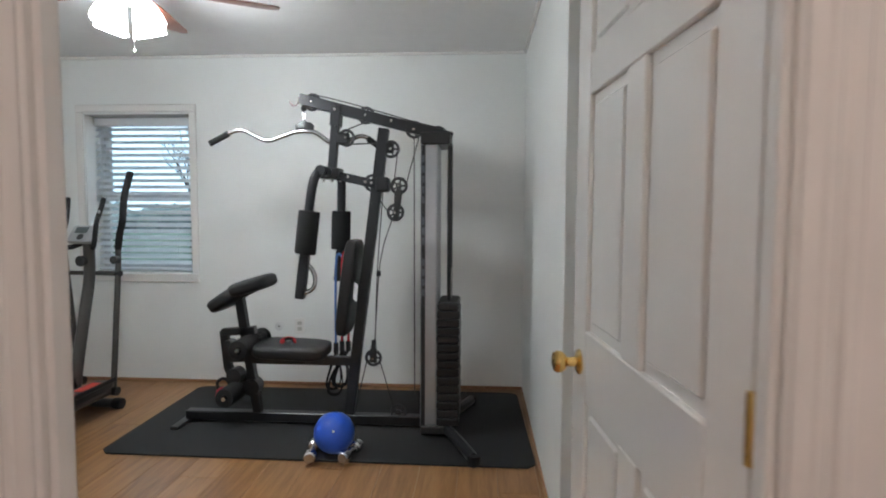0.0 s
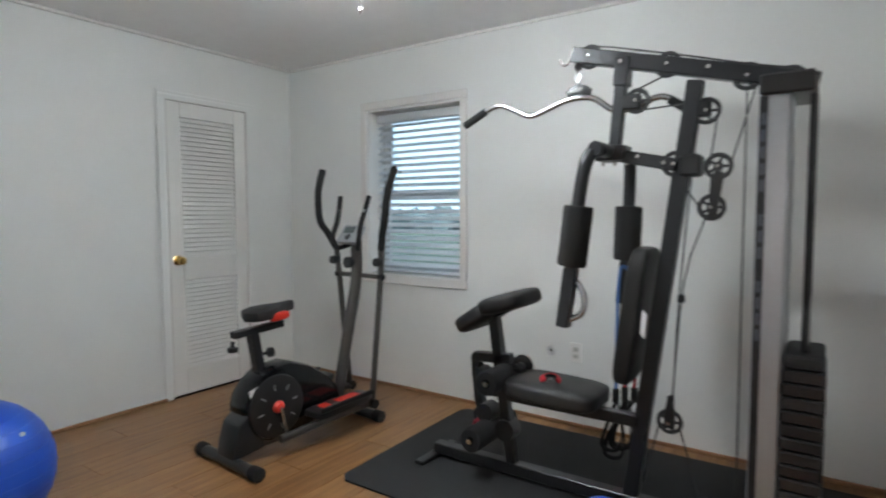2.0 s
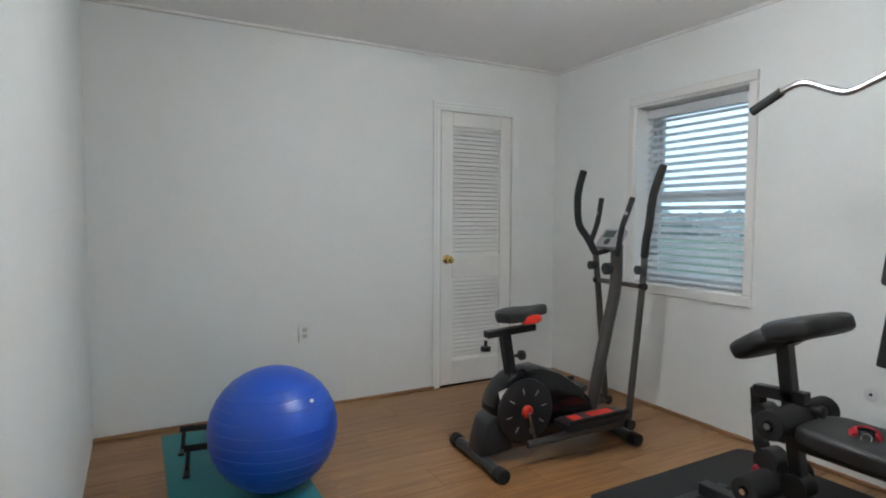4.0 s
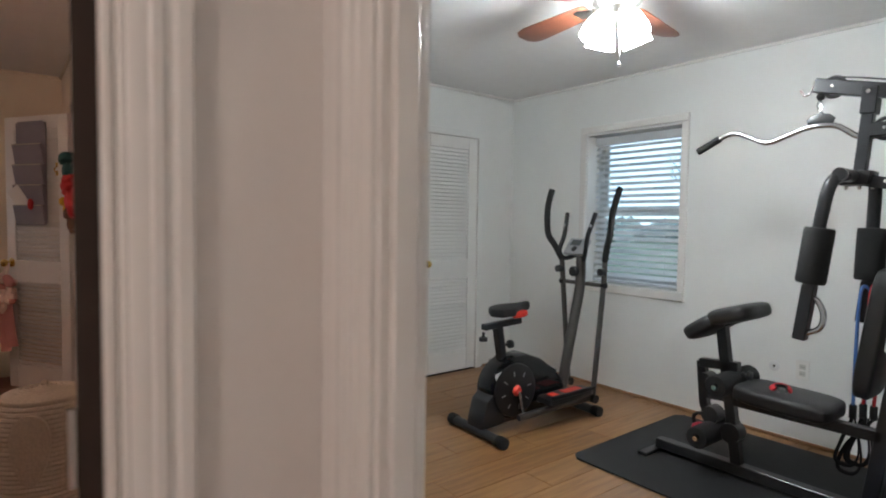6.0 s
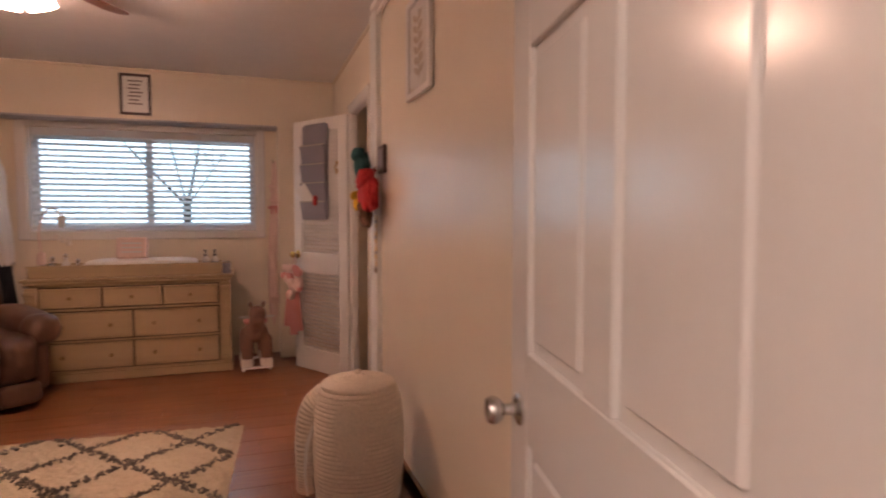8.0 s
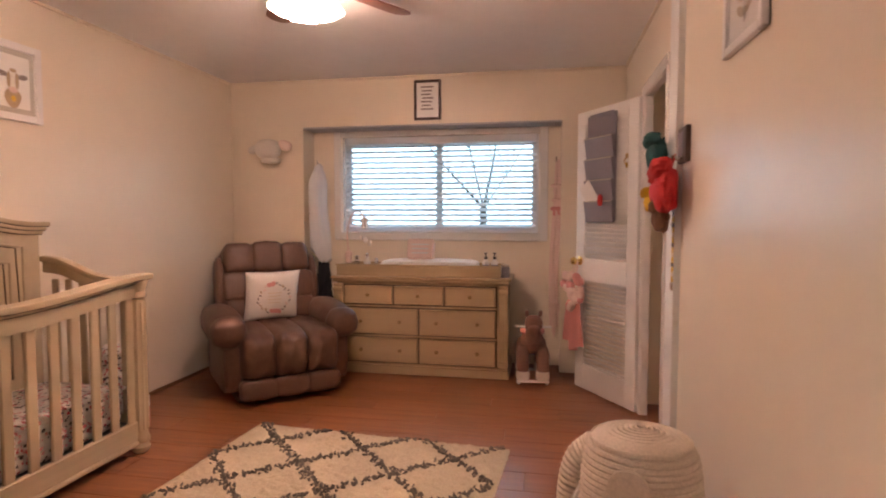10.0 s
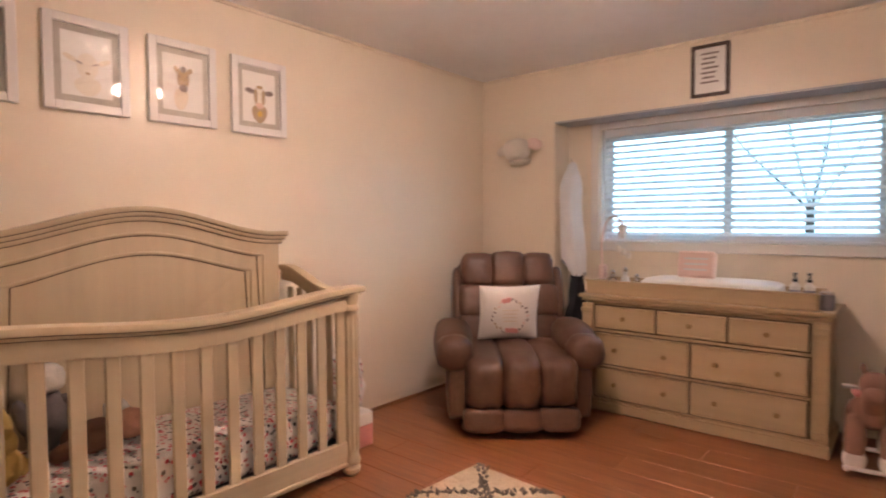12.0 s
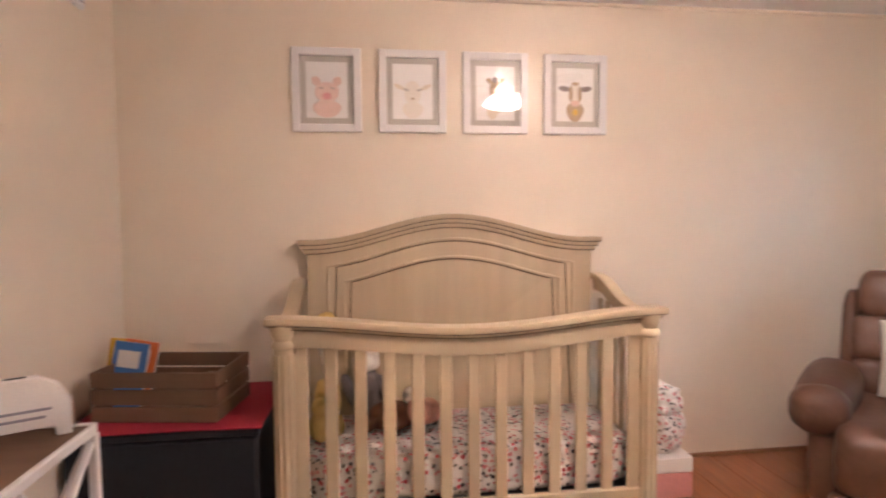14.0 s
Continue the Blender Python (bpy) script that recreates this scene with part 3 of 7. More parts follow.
def door_frame(name, label, m, width, depth, top, sides=(1, 1), w=0.06, stop=0.0, proud=1.0, paint=None):
    """A lined opening. In its space it is width wide along x from 0, and runs from y = 0 to depth through the wall; casings on both faces."""
    fr = thing(name, label, "door frame", m, kind="structure")
    t = 0.02
    part("jamb", box(t, depth + 0.004, top, (-t / 2, depth / 2, top / 2), 0.002), TRIM, fr)
    part("jamb", box(t, depth + 0.004, top, (width + t / 2, depth / 2, top / 2), 0.002), TRIM, fr)
    part("head", box(width + 2 * t, depth + 0.004, t, (width / 2, depth / 2, top + t / 2), 0.002), TRIM, fr)
    if stop:
        part("stop", box(0.011, 0.032, top, (0.0055, stop, top / 2), 0.003), TRIM, fr)
        part("stop", box(0.011, 0.032, top, (width - 0.0055, stop, top / 2), 0.003), TRIM, fr)
        part("stop", box(width - 0.022, 0.032, 0.011, (width / 2, stop, top - 0.0055), 0.003), TRIM, fr)
    for i, on in enumerate(sides):
        if not on:
            continue
        y, s = (0, 1) if i == 0 else (depth, -1)
        flip = Matrix.Translation((0, y, 0)) @ Matrix.Diagonal((1, s * proud, 1, 1))
        for x, way in ((-0.006, -1), (width + 0.006, 1)):
            b = casing_leg(w, top + 0.006)
            b.transform(flip @ Matrix.Translation((x, 0, 0)) @ Matrix.Diagonal((way, 1, 1, 1)))
            bmesh.ops.recalc_face_normals(b, faces=b.faces[:])
            part("casing", b, paint or TRIM, fr)
        b = casing_leg(w, width + 2 * w + 0.012)
        b.transform(flip @ Matrix.Translation((-w - 0.006, 0, top + 0.0065)) @ Matrix(((0, 0, 1, 0), (0, 1, 0, 0), (1, 0, 0, 0), (0, 0, 0, 1))))
        bmesh.ops.recalc_face_normals(b, faces=b.faces[:])
        part("casing", b, paint or TRIM, fr)
    return fr


def knob(parent, at, way, material, label):
    """A round door knob on its rosette; way: 1 or -1 along y."""
    turn = rot("X", -90 * way)
    b = lathe([(0, 0), (0.033, 0), (0.033, 0.004), (0.024, 0.009), (0.013, 0.012), (0.0115, 0.032), (0.02, 0.038), (0.0275, 0.048), (0.0285, 0.058), (0.024, 0.067), (0.012, 0.071), (0, 0.0715)], 24, at, turn)
    return part("door_knob", b, material, parent, label)


def panel_door(name, label, m, w, h, knob_mat, knob_label, knob_z=0.89):
    """A six-panel door: hinge edge at x = 0, leaf along +x, thickness 0.035 towards -y."""
    d = thing(name, label, "door", m, kind="structure")
    t, st, mid = 0.035, 0.115, 0.10
    rails = [(0, 0.24), (0.80, 0.98), (1.56, 1.66), (h - 0.115, h)]
    bm = box(st, t, h, (st / 2, -t / 2, h / 2), 0.003)
    box(st, t, h, (w - st / 2, -t / 2, h / 2), 0.003, bm=bm)
    for a, c in rails:
        box(w - 2 * st, t, c - a, (w / 2, -t / 2, (a + c) / 2), 0.003, bm=bm)
    for (a, b0), (c, d0) in zip(rails, rails[1:]):
        box(mid, t, c - b0, (w / 2, -t / 2, (b0 + c) / 2), 0.003, bm=bm)
    part("leaf", bm, DOOR_PAINT, d)
    pw = (w - 2 * st - mid) / 2
    for (a, b0), (c, d0) in zip(rails, rails[1:]):
        for x in (st + pw / 2, w - st - pw / 2):
            b = box(pw, 0.012, c - b0, (x, -t / 2, (b0 + c) / 2))
            for s in (-1, 1):
                f = box(pw - 0.05, 0.012, c - b0 - 0.05, (x, -t / 2 + s * 0.007, (b0 + c) / 2), 0.011, bm=b)
            part("panel", b, DOOR_PAINT, d)
    for s, y in ((1, 0.0), (-1, -t)):
        knob(d, (w - 0.065, y, knob_z), s, knob_mat, knob_label)
    for z in (0.22, 1.02, 1.80):
        part("hinge", rod((-0.004, 0.004, z - 0.045), (-0.004, 0.004, z + 0.045), 0.006), knob_mat, d)
    part("latch", box(0.002, 0.024, 0.055, (w + 0.0005, -t / 2, knob_z), 0.0005), knob_mat, d)
    return d


def louvre_door(name, label, m, w, h, knob_x, split=0.87):
    """A louvred closet door: leaf along +x from 0, centred on y = 0, with two fields of slanting slats."""
    d = thing(name, label, "door", m, kind="structure")
    t, st = 0.03, 0.097
    fields = [(0.175, split - 0.08), (split + 0.08, h - 0.10)]
    bm = box(st, t, h, (st / 2, 0, h / 2), 0.003)
    box(st, t, h, (w - st / 2, 0, h / 2), 0.003, bm=bm)
    for a, c in ((0, fields[0][0]), (fields[0][1], fields[1][0]), (fields[1][1], h)):
        box(w - 2 * st, t, c - a, (w / 2, 0, (a + c) / 2), 0.003, bm=bm)
    part("leaf", bm, LOUVER_PAINT, d)
    one = mesh_of("slat", box(w - 2 * st + 0.006, 0.036, 0.006, (0, 0, 0), 0.002), LOUVER_PAINT)
    for a, c in fields:
        n = round((c - a) / 0.031)
        for i in range(n):
            s = part("slat", one, LOUVER_PAINT, d)
            s.matrix_basis = pose(w / 2, 0, a + (i + 0.5) * (c - a) / n, 55)
    for way in (1, -1):
        knob(d, (knob_x, 0.015 * way, 0.93), way, BRASS, "small dull brass knob")
    return d


door_frame("door_frame_1", "white gloss door casing with stepped moulding", pose(-0.467, 0.69, 0), 0.857, 0.055, DOOR_H, stop=0.025)
door_frame("door_frame_2", "white gloss door casing with stepped moulding", pose(-0.60, -0.345, 0, 0, 0, 90), 0.82, 0.10, DOOR_H, stop=0.045)
panel_door("door_1", "open white gloss six-panel door with a brass knob", pose(0.383, 0.742, 0.008, 0, 0, 94.8), 0.848, 2.02, BRASS, "polished brass knob")
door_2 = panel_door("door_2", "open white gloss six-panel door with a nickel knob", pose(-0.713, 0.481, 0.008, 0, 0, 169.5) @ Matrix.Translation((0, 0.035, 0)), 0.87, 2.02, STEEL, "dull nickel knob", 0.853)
# dark strips added at the hinge; they stand in for the gap's shade
part("gap_shade_strip", box(0.10, 0.006, 2.0, (0.0, -0.045, 1.0)), GAP, door_2, "dark strip standing in for the hinge gap's shade")
part("gap_shade_edge", box(0.004, 0.033, 2.0, (-0.0035, -0.0175, 1.0)), GAP, door_2, "hinge edge darkened with the gap's shade")
louvre_door("door_3", "closed white louvred closet door with a small brass knob", pose(GX0 - 0.02, 3.055, 0.012, 0, 0, 90), 0.61, 1.995, 0.05)
fr3 = door_frame("door_frame_3", "thin white closet door casing", pose(GX0, 3.05, 0, 0, 0, 90), 0.62, 0.17, 2.01, sides=(1, 0), w=0.055, proud=0.3, paint=WHITE_WALL)
louvre_door("door_4", "open white louvred closet door hung with an organiser", pose(-4.735, NY1 - 0.025, 0.012, 0, 0, 212), 0.65, 1.995, 0.60)
door_frame("door_frame_4", "cream painted closet casing", pose(-4.715, NY1, 0), 0.65, 0.04, 2.005, sides=(1, 0), w=0.06)


# ---- windows ----
def blind(name, label, m, w, z0, z1, gap, tilt):
    """A slatted blind: headrail, slats, bottom rail, ladder cords; w wide along x, centred on x = 0."""
    d = thing(name, label, "blind", m)
    part("headrail", box(w, 0.05, 0.06, (0, 0, z1 - 0.03), 0.004), SLAT, d)
    part("bottom_rail", box(w - 0.006, 0.05, 0.018, (0, 0, z0 + 0.010), 0.004), SLAT, d)
    n = int((z1 - 0.06 - z0 - 0.03) / gap)
    one = mesh_of("slat", box(w - 0.008, 0.05, 0.003, (0, 0, 0), 0.001), SLAT)
    for i in range(n):
        s = part("slat", one, SLAT, d)
        s.matrix_basis = pose(0, 0, z0 + 0.035 + (i + 0.5) * (z1 - 0.06 - z0 - 0.035) / n, tilt)
    for x in (-w * 0.36, 0.0, w * 0.36) if w > 1.2 else (-w * 0.32, w * 0.32):
        for y in (-0.026, 0.026):
            part("cord", rod((x, y, z0 + 0.01), (x, y, z1 - 0.05), 0.0012, 6), SLAT, d)
    part("wand", rod((-w / 2 + 0.05, -0.034, z1 - 0.06), (-w / 2 + 0.055, -0.034, z1 - 0.55), 0.004, 8), SLAT, d)
    return d


def pane(parent, w, h, at):
    p = part("pane", box(w, 0.004, h, at), GLASS, parent, "clear window glass", smooth=0)
    p.visible_shadow = False
    return p


def sash(parent, w, h, at, bar=0.035, t=0.03):
    x, y, z = at
    bm = box(bar, t, h, (x - w / 2 + bar / 2, y, z), 0.003)
    box(bar, t, h, (x + w / 2 - bar / 2, y, z), 0.003, bm=bm)
    box(w - 2 * bar, t, bar, (x, y, z - h / 2 + bar / 2), 0.003, bm=bm)
    box(w - 2 * bar, t, bar, (x, y, z + h / 2 - bar / 2), 0.003, bm=bm)
    s = part("sash", bm, VINYL, parent)
    pane(s, w - 2 * bar, h - 2 * bar, at)


win1 = thing("window_1", "white double-hung window in a deep white casing", "window", pose(-2.465, GY1, 0), kind="structure")
part("window_frame", box(0.03, 0.05, 1.18, (-0.385, 0.195, 1.40), 0.003), VINYL, win1)
part("window_frame", box(0.03, 0.05, 1.18, (0.385, 0.195, 1.40), 0.003), VINYL, win1)
part("window_frame", box(0.74, 0.05, 0.03, (0, 0.195, 1.975), 0.003), VINYL, win1)
part("window_frame", box(0.74, 0.05, 0.03, (0, 0.195, 0.825), 0.003), VINYL, win1)
sash(win1, 0.74, 0.58, (0, 0.205, 1.675))
sash(win1, 0.74, 0.57, (0, 0.175, 1.12))
for x in (-0.43, 0.43):
    part("casing", box(0.055, 0.016, 1.18, (x, -0.009, 1.41), 0.005), TRIM, win1)
part("casing", box(0.915, 0.016, 0.055, (0, -0.009, 2.028), 0.005), TRIM, win1)
part("window_sill", box(0.795, 0.165, 0.012, (0, 0.088, 0.816), 0.003), TRIM, win1)
part("apron", box(0.915, 0.016, 0.065, (0, -0.009, 0.786), 0.005), TRIM, win1)
for x in (-0.398, 0.398):
    part("lining", box(0.005, 0.168, 1.16, (x, 0.086, 1.408), 0.001), TRIM, win1)
part("lining", box(0.79, 0.168, 0.005, (0, 0.086, 1.987), 0.001), TRIM, win1)
blind("window_blind", "white slatted blind half open in the small window", pose(-2.465, GY1 + 0.112, 0), 0.775, 0.828, 1.975, 0.046, 33)

win2 = thing("window_2", "wide white sliding window in a white casing", "window", pose(AX, -0.735, 0, 0, 0, 90), kind="structure")
for x in (-0.86, 0.86):
    part("window_frame", box(0.03, 0.06, 0.86, (x, 0.09, 1.54), 0.003), VINYL, win2)
    part("casing", box(0.07, 0.018, 0.98, (x * 1.058, -0.010, 1.545), 0.006), TRIM, win2)
    part("lining", box(0.006, 0.075, 0.856, (x * 1.012, 0.04, 1.54), 0.001), TRIM, win2)
for z in (1.125, 1.955):
    part("window_frame", box(1.69, 0.06, 0.03, (0, 0.09, z), 0.003), VINYL, win2)
part("casing", box(1.749, 0.018, 0.07, (0, -0.010, 2.0), 0.006), TRIM, win2)
part("window_sill", box(1.749, 0.03, 0.07, (0, -0.015, 1.09), 0.006), TRIM, win2)
sash(win2, 0.86, 0.80, (-0.42, 0.10, 1.54), 0.04)
sash(win2, 0.86, 0.80, (0.42, 0.075, 1.54), 0.04)
blind("window_blind", "white slatted blind open in the wide window", pose(AX - 0.035, -0.735, 0, 0, 0, 90), 1.70, 1.125, 1.965, 0.046, 30)
# added board under the alcove head; its grey stands in for underside shade
flat("trim_alcove_shade", AX + 0.003, NX0 + 0.004, AY0 + 0.004, AY1 - 0.004, AH - 0.014, AH - 0.002, SOFFIT, "soffit board over the window alcove, shade in its grey", "trim")


# ---- outdoors ----
solid("ground", box(600, 600, 0.1, (0, 0, -0.75)), GRASS, "green lawn reaching the horizon", "ground", kind="structure", smooth=0)


def bare_tree(name, label, at, height, seed, spread=0.6, levels=5):
    """A leafless tree: tapered trunk, forking limbs, fine twigs."""
    rnd = random.Random(seed)
    tr = thing(name, label, "tree", pose(*at))
    limbs, twigs = bmesh.new(), bmesh.new()

    def grow(p, d, n, r, level):
        bend = Vector((rnd.uniform(-1, 1), rnd.uniform(-1, 1), rnd.uniform(-0.2, 0.5))) * 0.18
        mid, end = p + d * n * 0.5 + bend * n * 0.2, p + d * n + bend * n * 0.3
        tube([p, mid, end], r, 7 if level < 3 else 4, trunk_bm if level == 0 else (limbs if level < 3 else twigs), 3 if level < 3 else 1, ends=r * 0.6)
        if level >= levels:
            return
        for _ in range(3 if level else 4):
            a = rnd.uniform(0, 2 * math.pi)
            side = Vector((math.cos(a), math.sin(a), 0))
            grow(end if rnd.random() < 0.6 else mid, (d + side * spread * rnd.uniform(0.6, 1.3) + Vector((0, 0, 0.18))).normalized(), n * rnd.uniform(0.6, 0.82), r * 0.55, level + 1)

    trunk_bm = bmesh.new()
    grow(Vector((0, 0, 0)), Vector((0.05, 0.02, 1)).normalized(), height * 0.28, height * 0.02, 0)
    part("trunk", trunk_bm, BARK, tr)
    part("limbs", limbs, BARK, tr)
    part("crown", twigs, BARK, tr)
    return tr


def forked_tree(at, stem):
    """A young leafless tree whose short trunk forks into a few steep limbs."""
    rnd = random.Random(21)
    tr = thing("tree", "bare young tree forking low outside the window", "tree", pose(*at))
    part("trunk", tube([(0.05, 0.02, 0), (0, 0, stem * 0.5), (0, 0, stem)], 0.09, 9, ends=0.075), BARK, tr)
    twigs = bmesh.new()
    for y, z, r in ((-0.95, 1.0, 0.035), (-0.32, 1.35, 0.028), (0.22, 1.0, 0.042), (0.62, 0.85, 0.022)):
        tip = Vector((rnd.uniform(-0.4, 0.4), y * 1.5, z * 1.6))
        pts = [Vector((0, 0, stem - 0.05)), Vector((0, y * 0.45, stem + z * 0.42)), Vector((0.05, y, stem + z)), Vector((0, 0, stem)) + tip]
        part("limb", tube(pts, r, 7, ends=r * 0.35), BARK, tr)
        for k in range(5):
            q = pts[1].lerp(pts[3], rnd.uniform(0.1, 1))
            d = Vector((rnd.uniform(-0.5, 0.5), rnd.uniform(-0.8, 0.8), rnd.uniform(0.3, 0.9)))
            tube([q, q + d * 0.4, q + d * 0.8 + Vector((0, 0, 0.1))], 0.011, 5, twigs, ends=0.004)
    part("crown", twigs, BARK, tr)


forked_tree((-13.0, -1.13, -0.7), 2.2)
bare_tree("tree", "bare spreading tree across the lawn", (-6.6, 22.0, -0.7), 9.0, 8, 0.6)
bare_tree("tree", "bare spreading tree far across the lawn", (-13.5, 26.0, -0.7), 8.0, 15, 0.6)
woods = bmesh.new()
wr = random.Random(3)
for i in range(420):
    a = radians(wr.uniform(60, 150))
    R = wr.uniform(66, 78)
    s = wr.uniform(0.8, 2.1)
    c = Vector((R * math.cos(a), R * math.sin(a), s * 0.5 - 0.9))
    b = bmesh.new()
    bmesh.ops.create_icosphere(b, subdivisions=1, radius=s)
    for v in b.verts:
        v.co = v.co * (1 + 0.5 * noise.noise(v.co * 0.9 + c)) + c
    joined(woods, b)
tagged(solid("woods", woods, HEDGE, smooth=0), "dim line of far bushes and trees", "woods", kind="stuff")

dome = bmesh.new()
for i in range(48):
    a0, a1 = radians(45 + i * 4.6), radians(45 + (i + 1) * 4.6)
    for z0, z1 in ((-1, 20), (20, 45), (45, 70)):
        r0, r1 = (95, 92) if z0 < 20 else ((92, 82) if z0 < 45 else (82, 62))
        dome.faces.new([dome.verts.new((r * math.cos(a), r * math.sin(a), z)) for a, r, z in ((a0, r0, z0), (a1, r0, z0), (a1, r1, z1), (a0, r1, z1))])
solid("backdrop", dome, OVERCAST, "pale bright overcast sky", "sky", kind="structure", smooth=60)


# ---- lamps ----
def ceiling_fan(name, label, m, drop, phase, lamp, span=0.64, blade_mat=BLADE, metal=STEEL, chain=0.13, tilt=24):
    """A five-bladed ceiling fan with a cluster of lit glass shades. Its origin lies at the ceiling; drop: down to the blades."""
    f = thing(name, label, "ceiling fan", m)
    part("canopy", lathe([(0, 0), (0.075, 0), (0.072, -0.02), (0.045, -0.05), (0.018, -0.055), (0.018, -drop + 0.06), (0, -drop + 0.06)], 24), metal, f)
    part("motor", lathe([(0, -drop + 0.075), (0.06, -drop + 0.07), (0.10, -drop + 0.045), (0.11, -drop + 0.01), (0.105, -drop - 0.02), (0.06, -drop - 0.04), (0.05, -drop - 0.075), (0, -drop - 0.08)], 28), metal, f)
    outline = [(0.16, -0.045), (0.20, -0.055), (span - 0.08, -0.072), (span - 0.03, -0.062), (span, -0.03), (span, 0.03), (span - 0.03, 0.062), (span - 0.08, 0.072), (0.20, 0.055), (0.16, 0.045)]
    blade = mesh_of("blade", slab(outline, 0.006, "z", bevel=0.0015), blade_mat)
    arm = slab([(0.09, -0.012), (0.15, -0.014), (0.20, -0.04), (0.235, -0.03), (0.235, 0.03), (0.20, 0.04), (0.15, 0.014), (0.09, 0.012)], 0.006, "z", (0, 0, -0.007), 0.0015)
    arm = mesh_of("blade_arm", arm, metal)
    for i in range(5):
        b = part("blade", blade, blade_mat, f)
        b.matrix_basis = pose(0, 0, -drop, 0, 0, phase + 72 * i) @ pose(0, 0, 0, 11)
        part("blade_arm", arm, metal, b)
    shade_bm = lambda: lathe([(0.024, 0.0), (0.034, -0.012), (0.050, -0.045), (0.060, -0.085), (0.064, -0.118), (0.060, -0.118), (0.055, -0.085), (0.045, -0.045), (0.03, -0.014), (0.0, -0.006)], 20)
    shade = mesh_of("shade", shade_bm(), lamp)
    for i in range(4):
        a = 45 + 90 * i + phase
        arm_m = pose(0, 0, -drop - 0.065, 0, 0, a)
        h = part("lamp_arm", tube([(0.03, 0, 0), (0.055, 0, 0.004), (0.075, 0, -0.012)], 0.011, 8), metal, f)
        h.matrix_basis = arm_m
        s = part("shade", shade, lamp, h, "lit frosted glass shade")
        s.matrix_basis = pose(0.07, 0, -0.01, 0, -tilt, 0)
    for x, n in ((0.012, chain), (-0.02, chain * 0.55)):
        part("pull_chain", rod((x, 0.01, -drop - 0.07), (x, 0.01, -drop - 0.115 - n), 0.0018, 6), metal, f)
        part("pull_knob", lathe([(0, 0.012), (0.004, 0.01), (0.008, 0), (0.006, -0.008), (0, -0.011)], 10, (x, 0.01, -drop - 0.12 - n)), metal, f)
    return f


ceiling_fan("ceiling_fan", "nickel ceiling fan with mahogany blades and lit shades", pose(-1.48, 2.50, GH), 0.14, 29, WHITE_LAMP, chain=0.16)
ceiling_fan("ceiling_fan", "nickel ceiling fan with brown blades and lit shades", pose(-3.55, -0.91, NH) @ Matrix.Diagonal((1, 1, 0.88, 1)), 0.075, 75, WARM_LAMP, chain=0.06)
hl = thing("hall_light", "small round lit glass hall ceiling light", "ceiling light", pose(0.15, -0.75, 2.41))
part("base", lathe([(0, 0), (0.13, 0), (0.13, -0.018), (0.12, -0.026), (0, -0.026)], 28), STEEL, hl)
part("diffuser", lathe([(0.118, -0.026), (0.112, -0.05), (0.085, -0.075), (0.045, -0.088), (0, -0.092)], 28), HALL_LAMP, hl, "lit frosted glass bowl")


# ---- exercise room: multi-station machine ----
solid("floor_mat", slab([(-1.945, 2.885), (-1.90, 2.84), (0.305, 2.83), (0.35, 2.875), (0.325, 3.955), (0.28, 4.0), (-1.915, 3.985), (-1.96, 3.94)], 0.011, "z", (0, 0, 0.0062), 0.003), RUBBER, "black rubber exercise mat on the oak floor", "mat")

MY = 3.31
hg = thing("home_gym", "dark grey multi-station weight machine on a black mat", "weight machine", pose(0, 0, 0.012))


def at(x, z, y=MY):
    return (x, y, z)


def pulley(x, z, r=0.05, y=MY, holder=None):
    """A spoked nylon pulley wheel on its bolt, turning round y."""
    b = ring(r * 0.86, r * 0.17, (x, y, z), rot("X", 90), 24, 8)
    lathe([(0, -0.012), (r * 0.34, -0.012), (r * 0.34, 0.012), (0, 0.012)], 14, (x, y, z), rot("X", 90), b)
    for i in range(5):
        a = 2 * math.pi * i / 5
        beam((x + 0.25 * r * math.cos(a), y, z + 0.25 * r * math.sin(a)), (x + 0.85 * r * math.cos(a), y, z + 0.85 * r * math.sin(a)), 0.010, 0.008, b, 0, up=(0, 1, 0))
    w = part("pulley", b, PULLEY, hg)
    part("bolt", rod((x, y - 0.03, z), (x, y + 0.03, z), 0.007, 8), STEEL, w)
    return w


part("base_beam", beam(at(-1.70, 0.045), at(-0.16, 0.045), 0.06, 0.055), BLACK, hg)
part("foot", beam((-1.70, MY - 0.16, 0.012), (-1.70, MY + 0.16, 0.012), 0.05, 0.02), BLACK, hg)
part("rear_leg", tube([(-0.16, MY - 0.04, 0.045), (-0.06, 3.06, 0.04), (0.035, 2.84, 0.03)], 0.03, 8), BLACK, hg)
part("rear_leg", tube([(-0.16, MY + 0.04, 0.045), (-0.06, 3.54, 0.04), (0.01, 3.74, 0.03)], 0.03, 8), BLACK, hg)
for y, x in ((2.835, 0.036), (3.745, 0.010)):
    part("end_cap", lathe([(0, 0), (0.034, 0), (0.034, 0.05), (0, 0.052)], 10, (x, y, 0.0)), FOAM, hg)
part("back_post", beam(at(-0.71, 0.06), at(-0.495, 1.745), 0.05, 0.06, up=(1, 0, 0)), GUNMETAL, hg)
part("boom", beam(at(-0.985, 1.915), at(-0.105, 1.69), 0.05, 0.062), GUNMETAL, hg, "dark grey top boom")
part("mast", beam(at(-0.80, 1.50), at(-0.772, 1.84), 0.045, 0.045, up=(1, 0, 0)), GUNMETAL, hg)
br = box(0.058, 0.07, 0.115, at(-0.772, 1.815), 0.004, rot("Y", 4))
part("mast_bracket", br, GUNMETAL, hg)
part("bolt", rod(at(-0.772, 1.85, MY - 0.045), at(-0.772, 1.85, MY + 0.045), 0.009, 8), STEEL, hg)
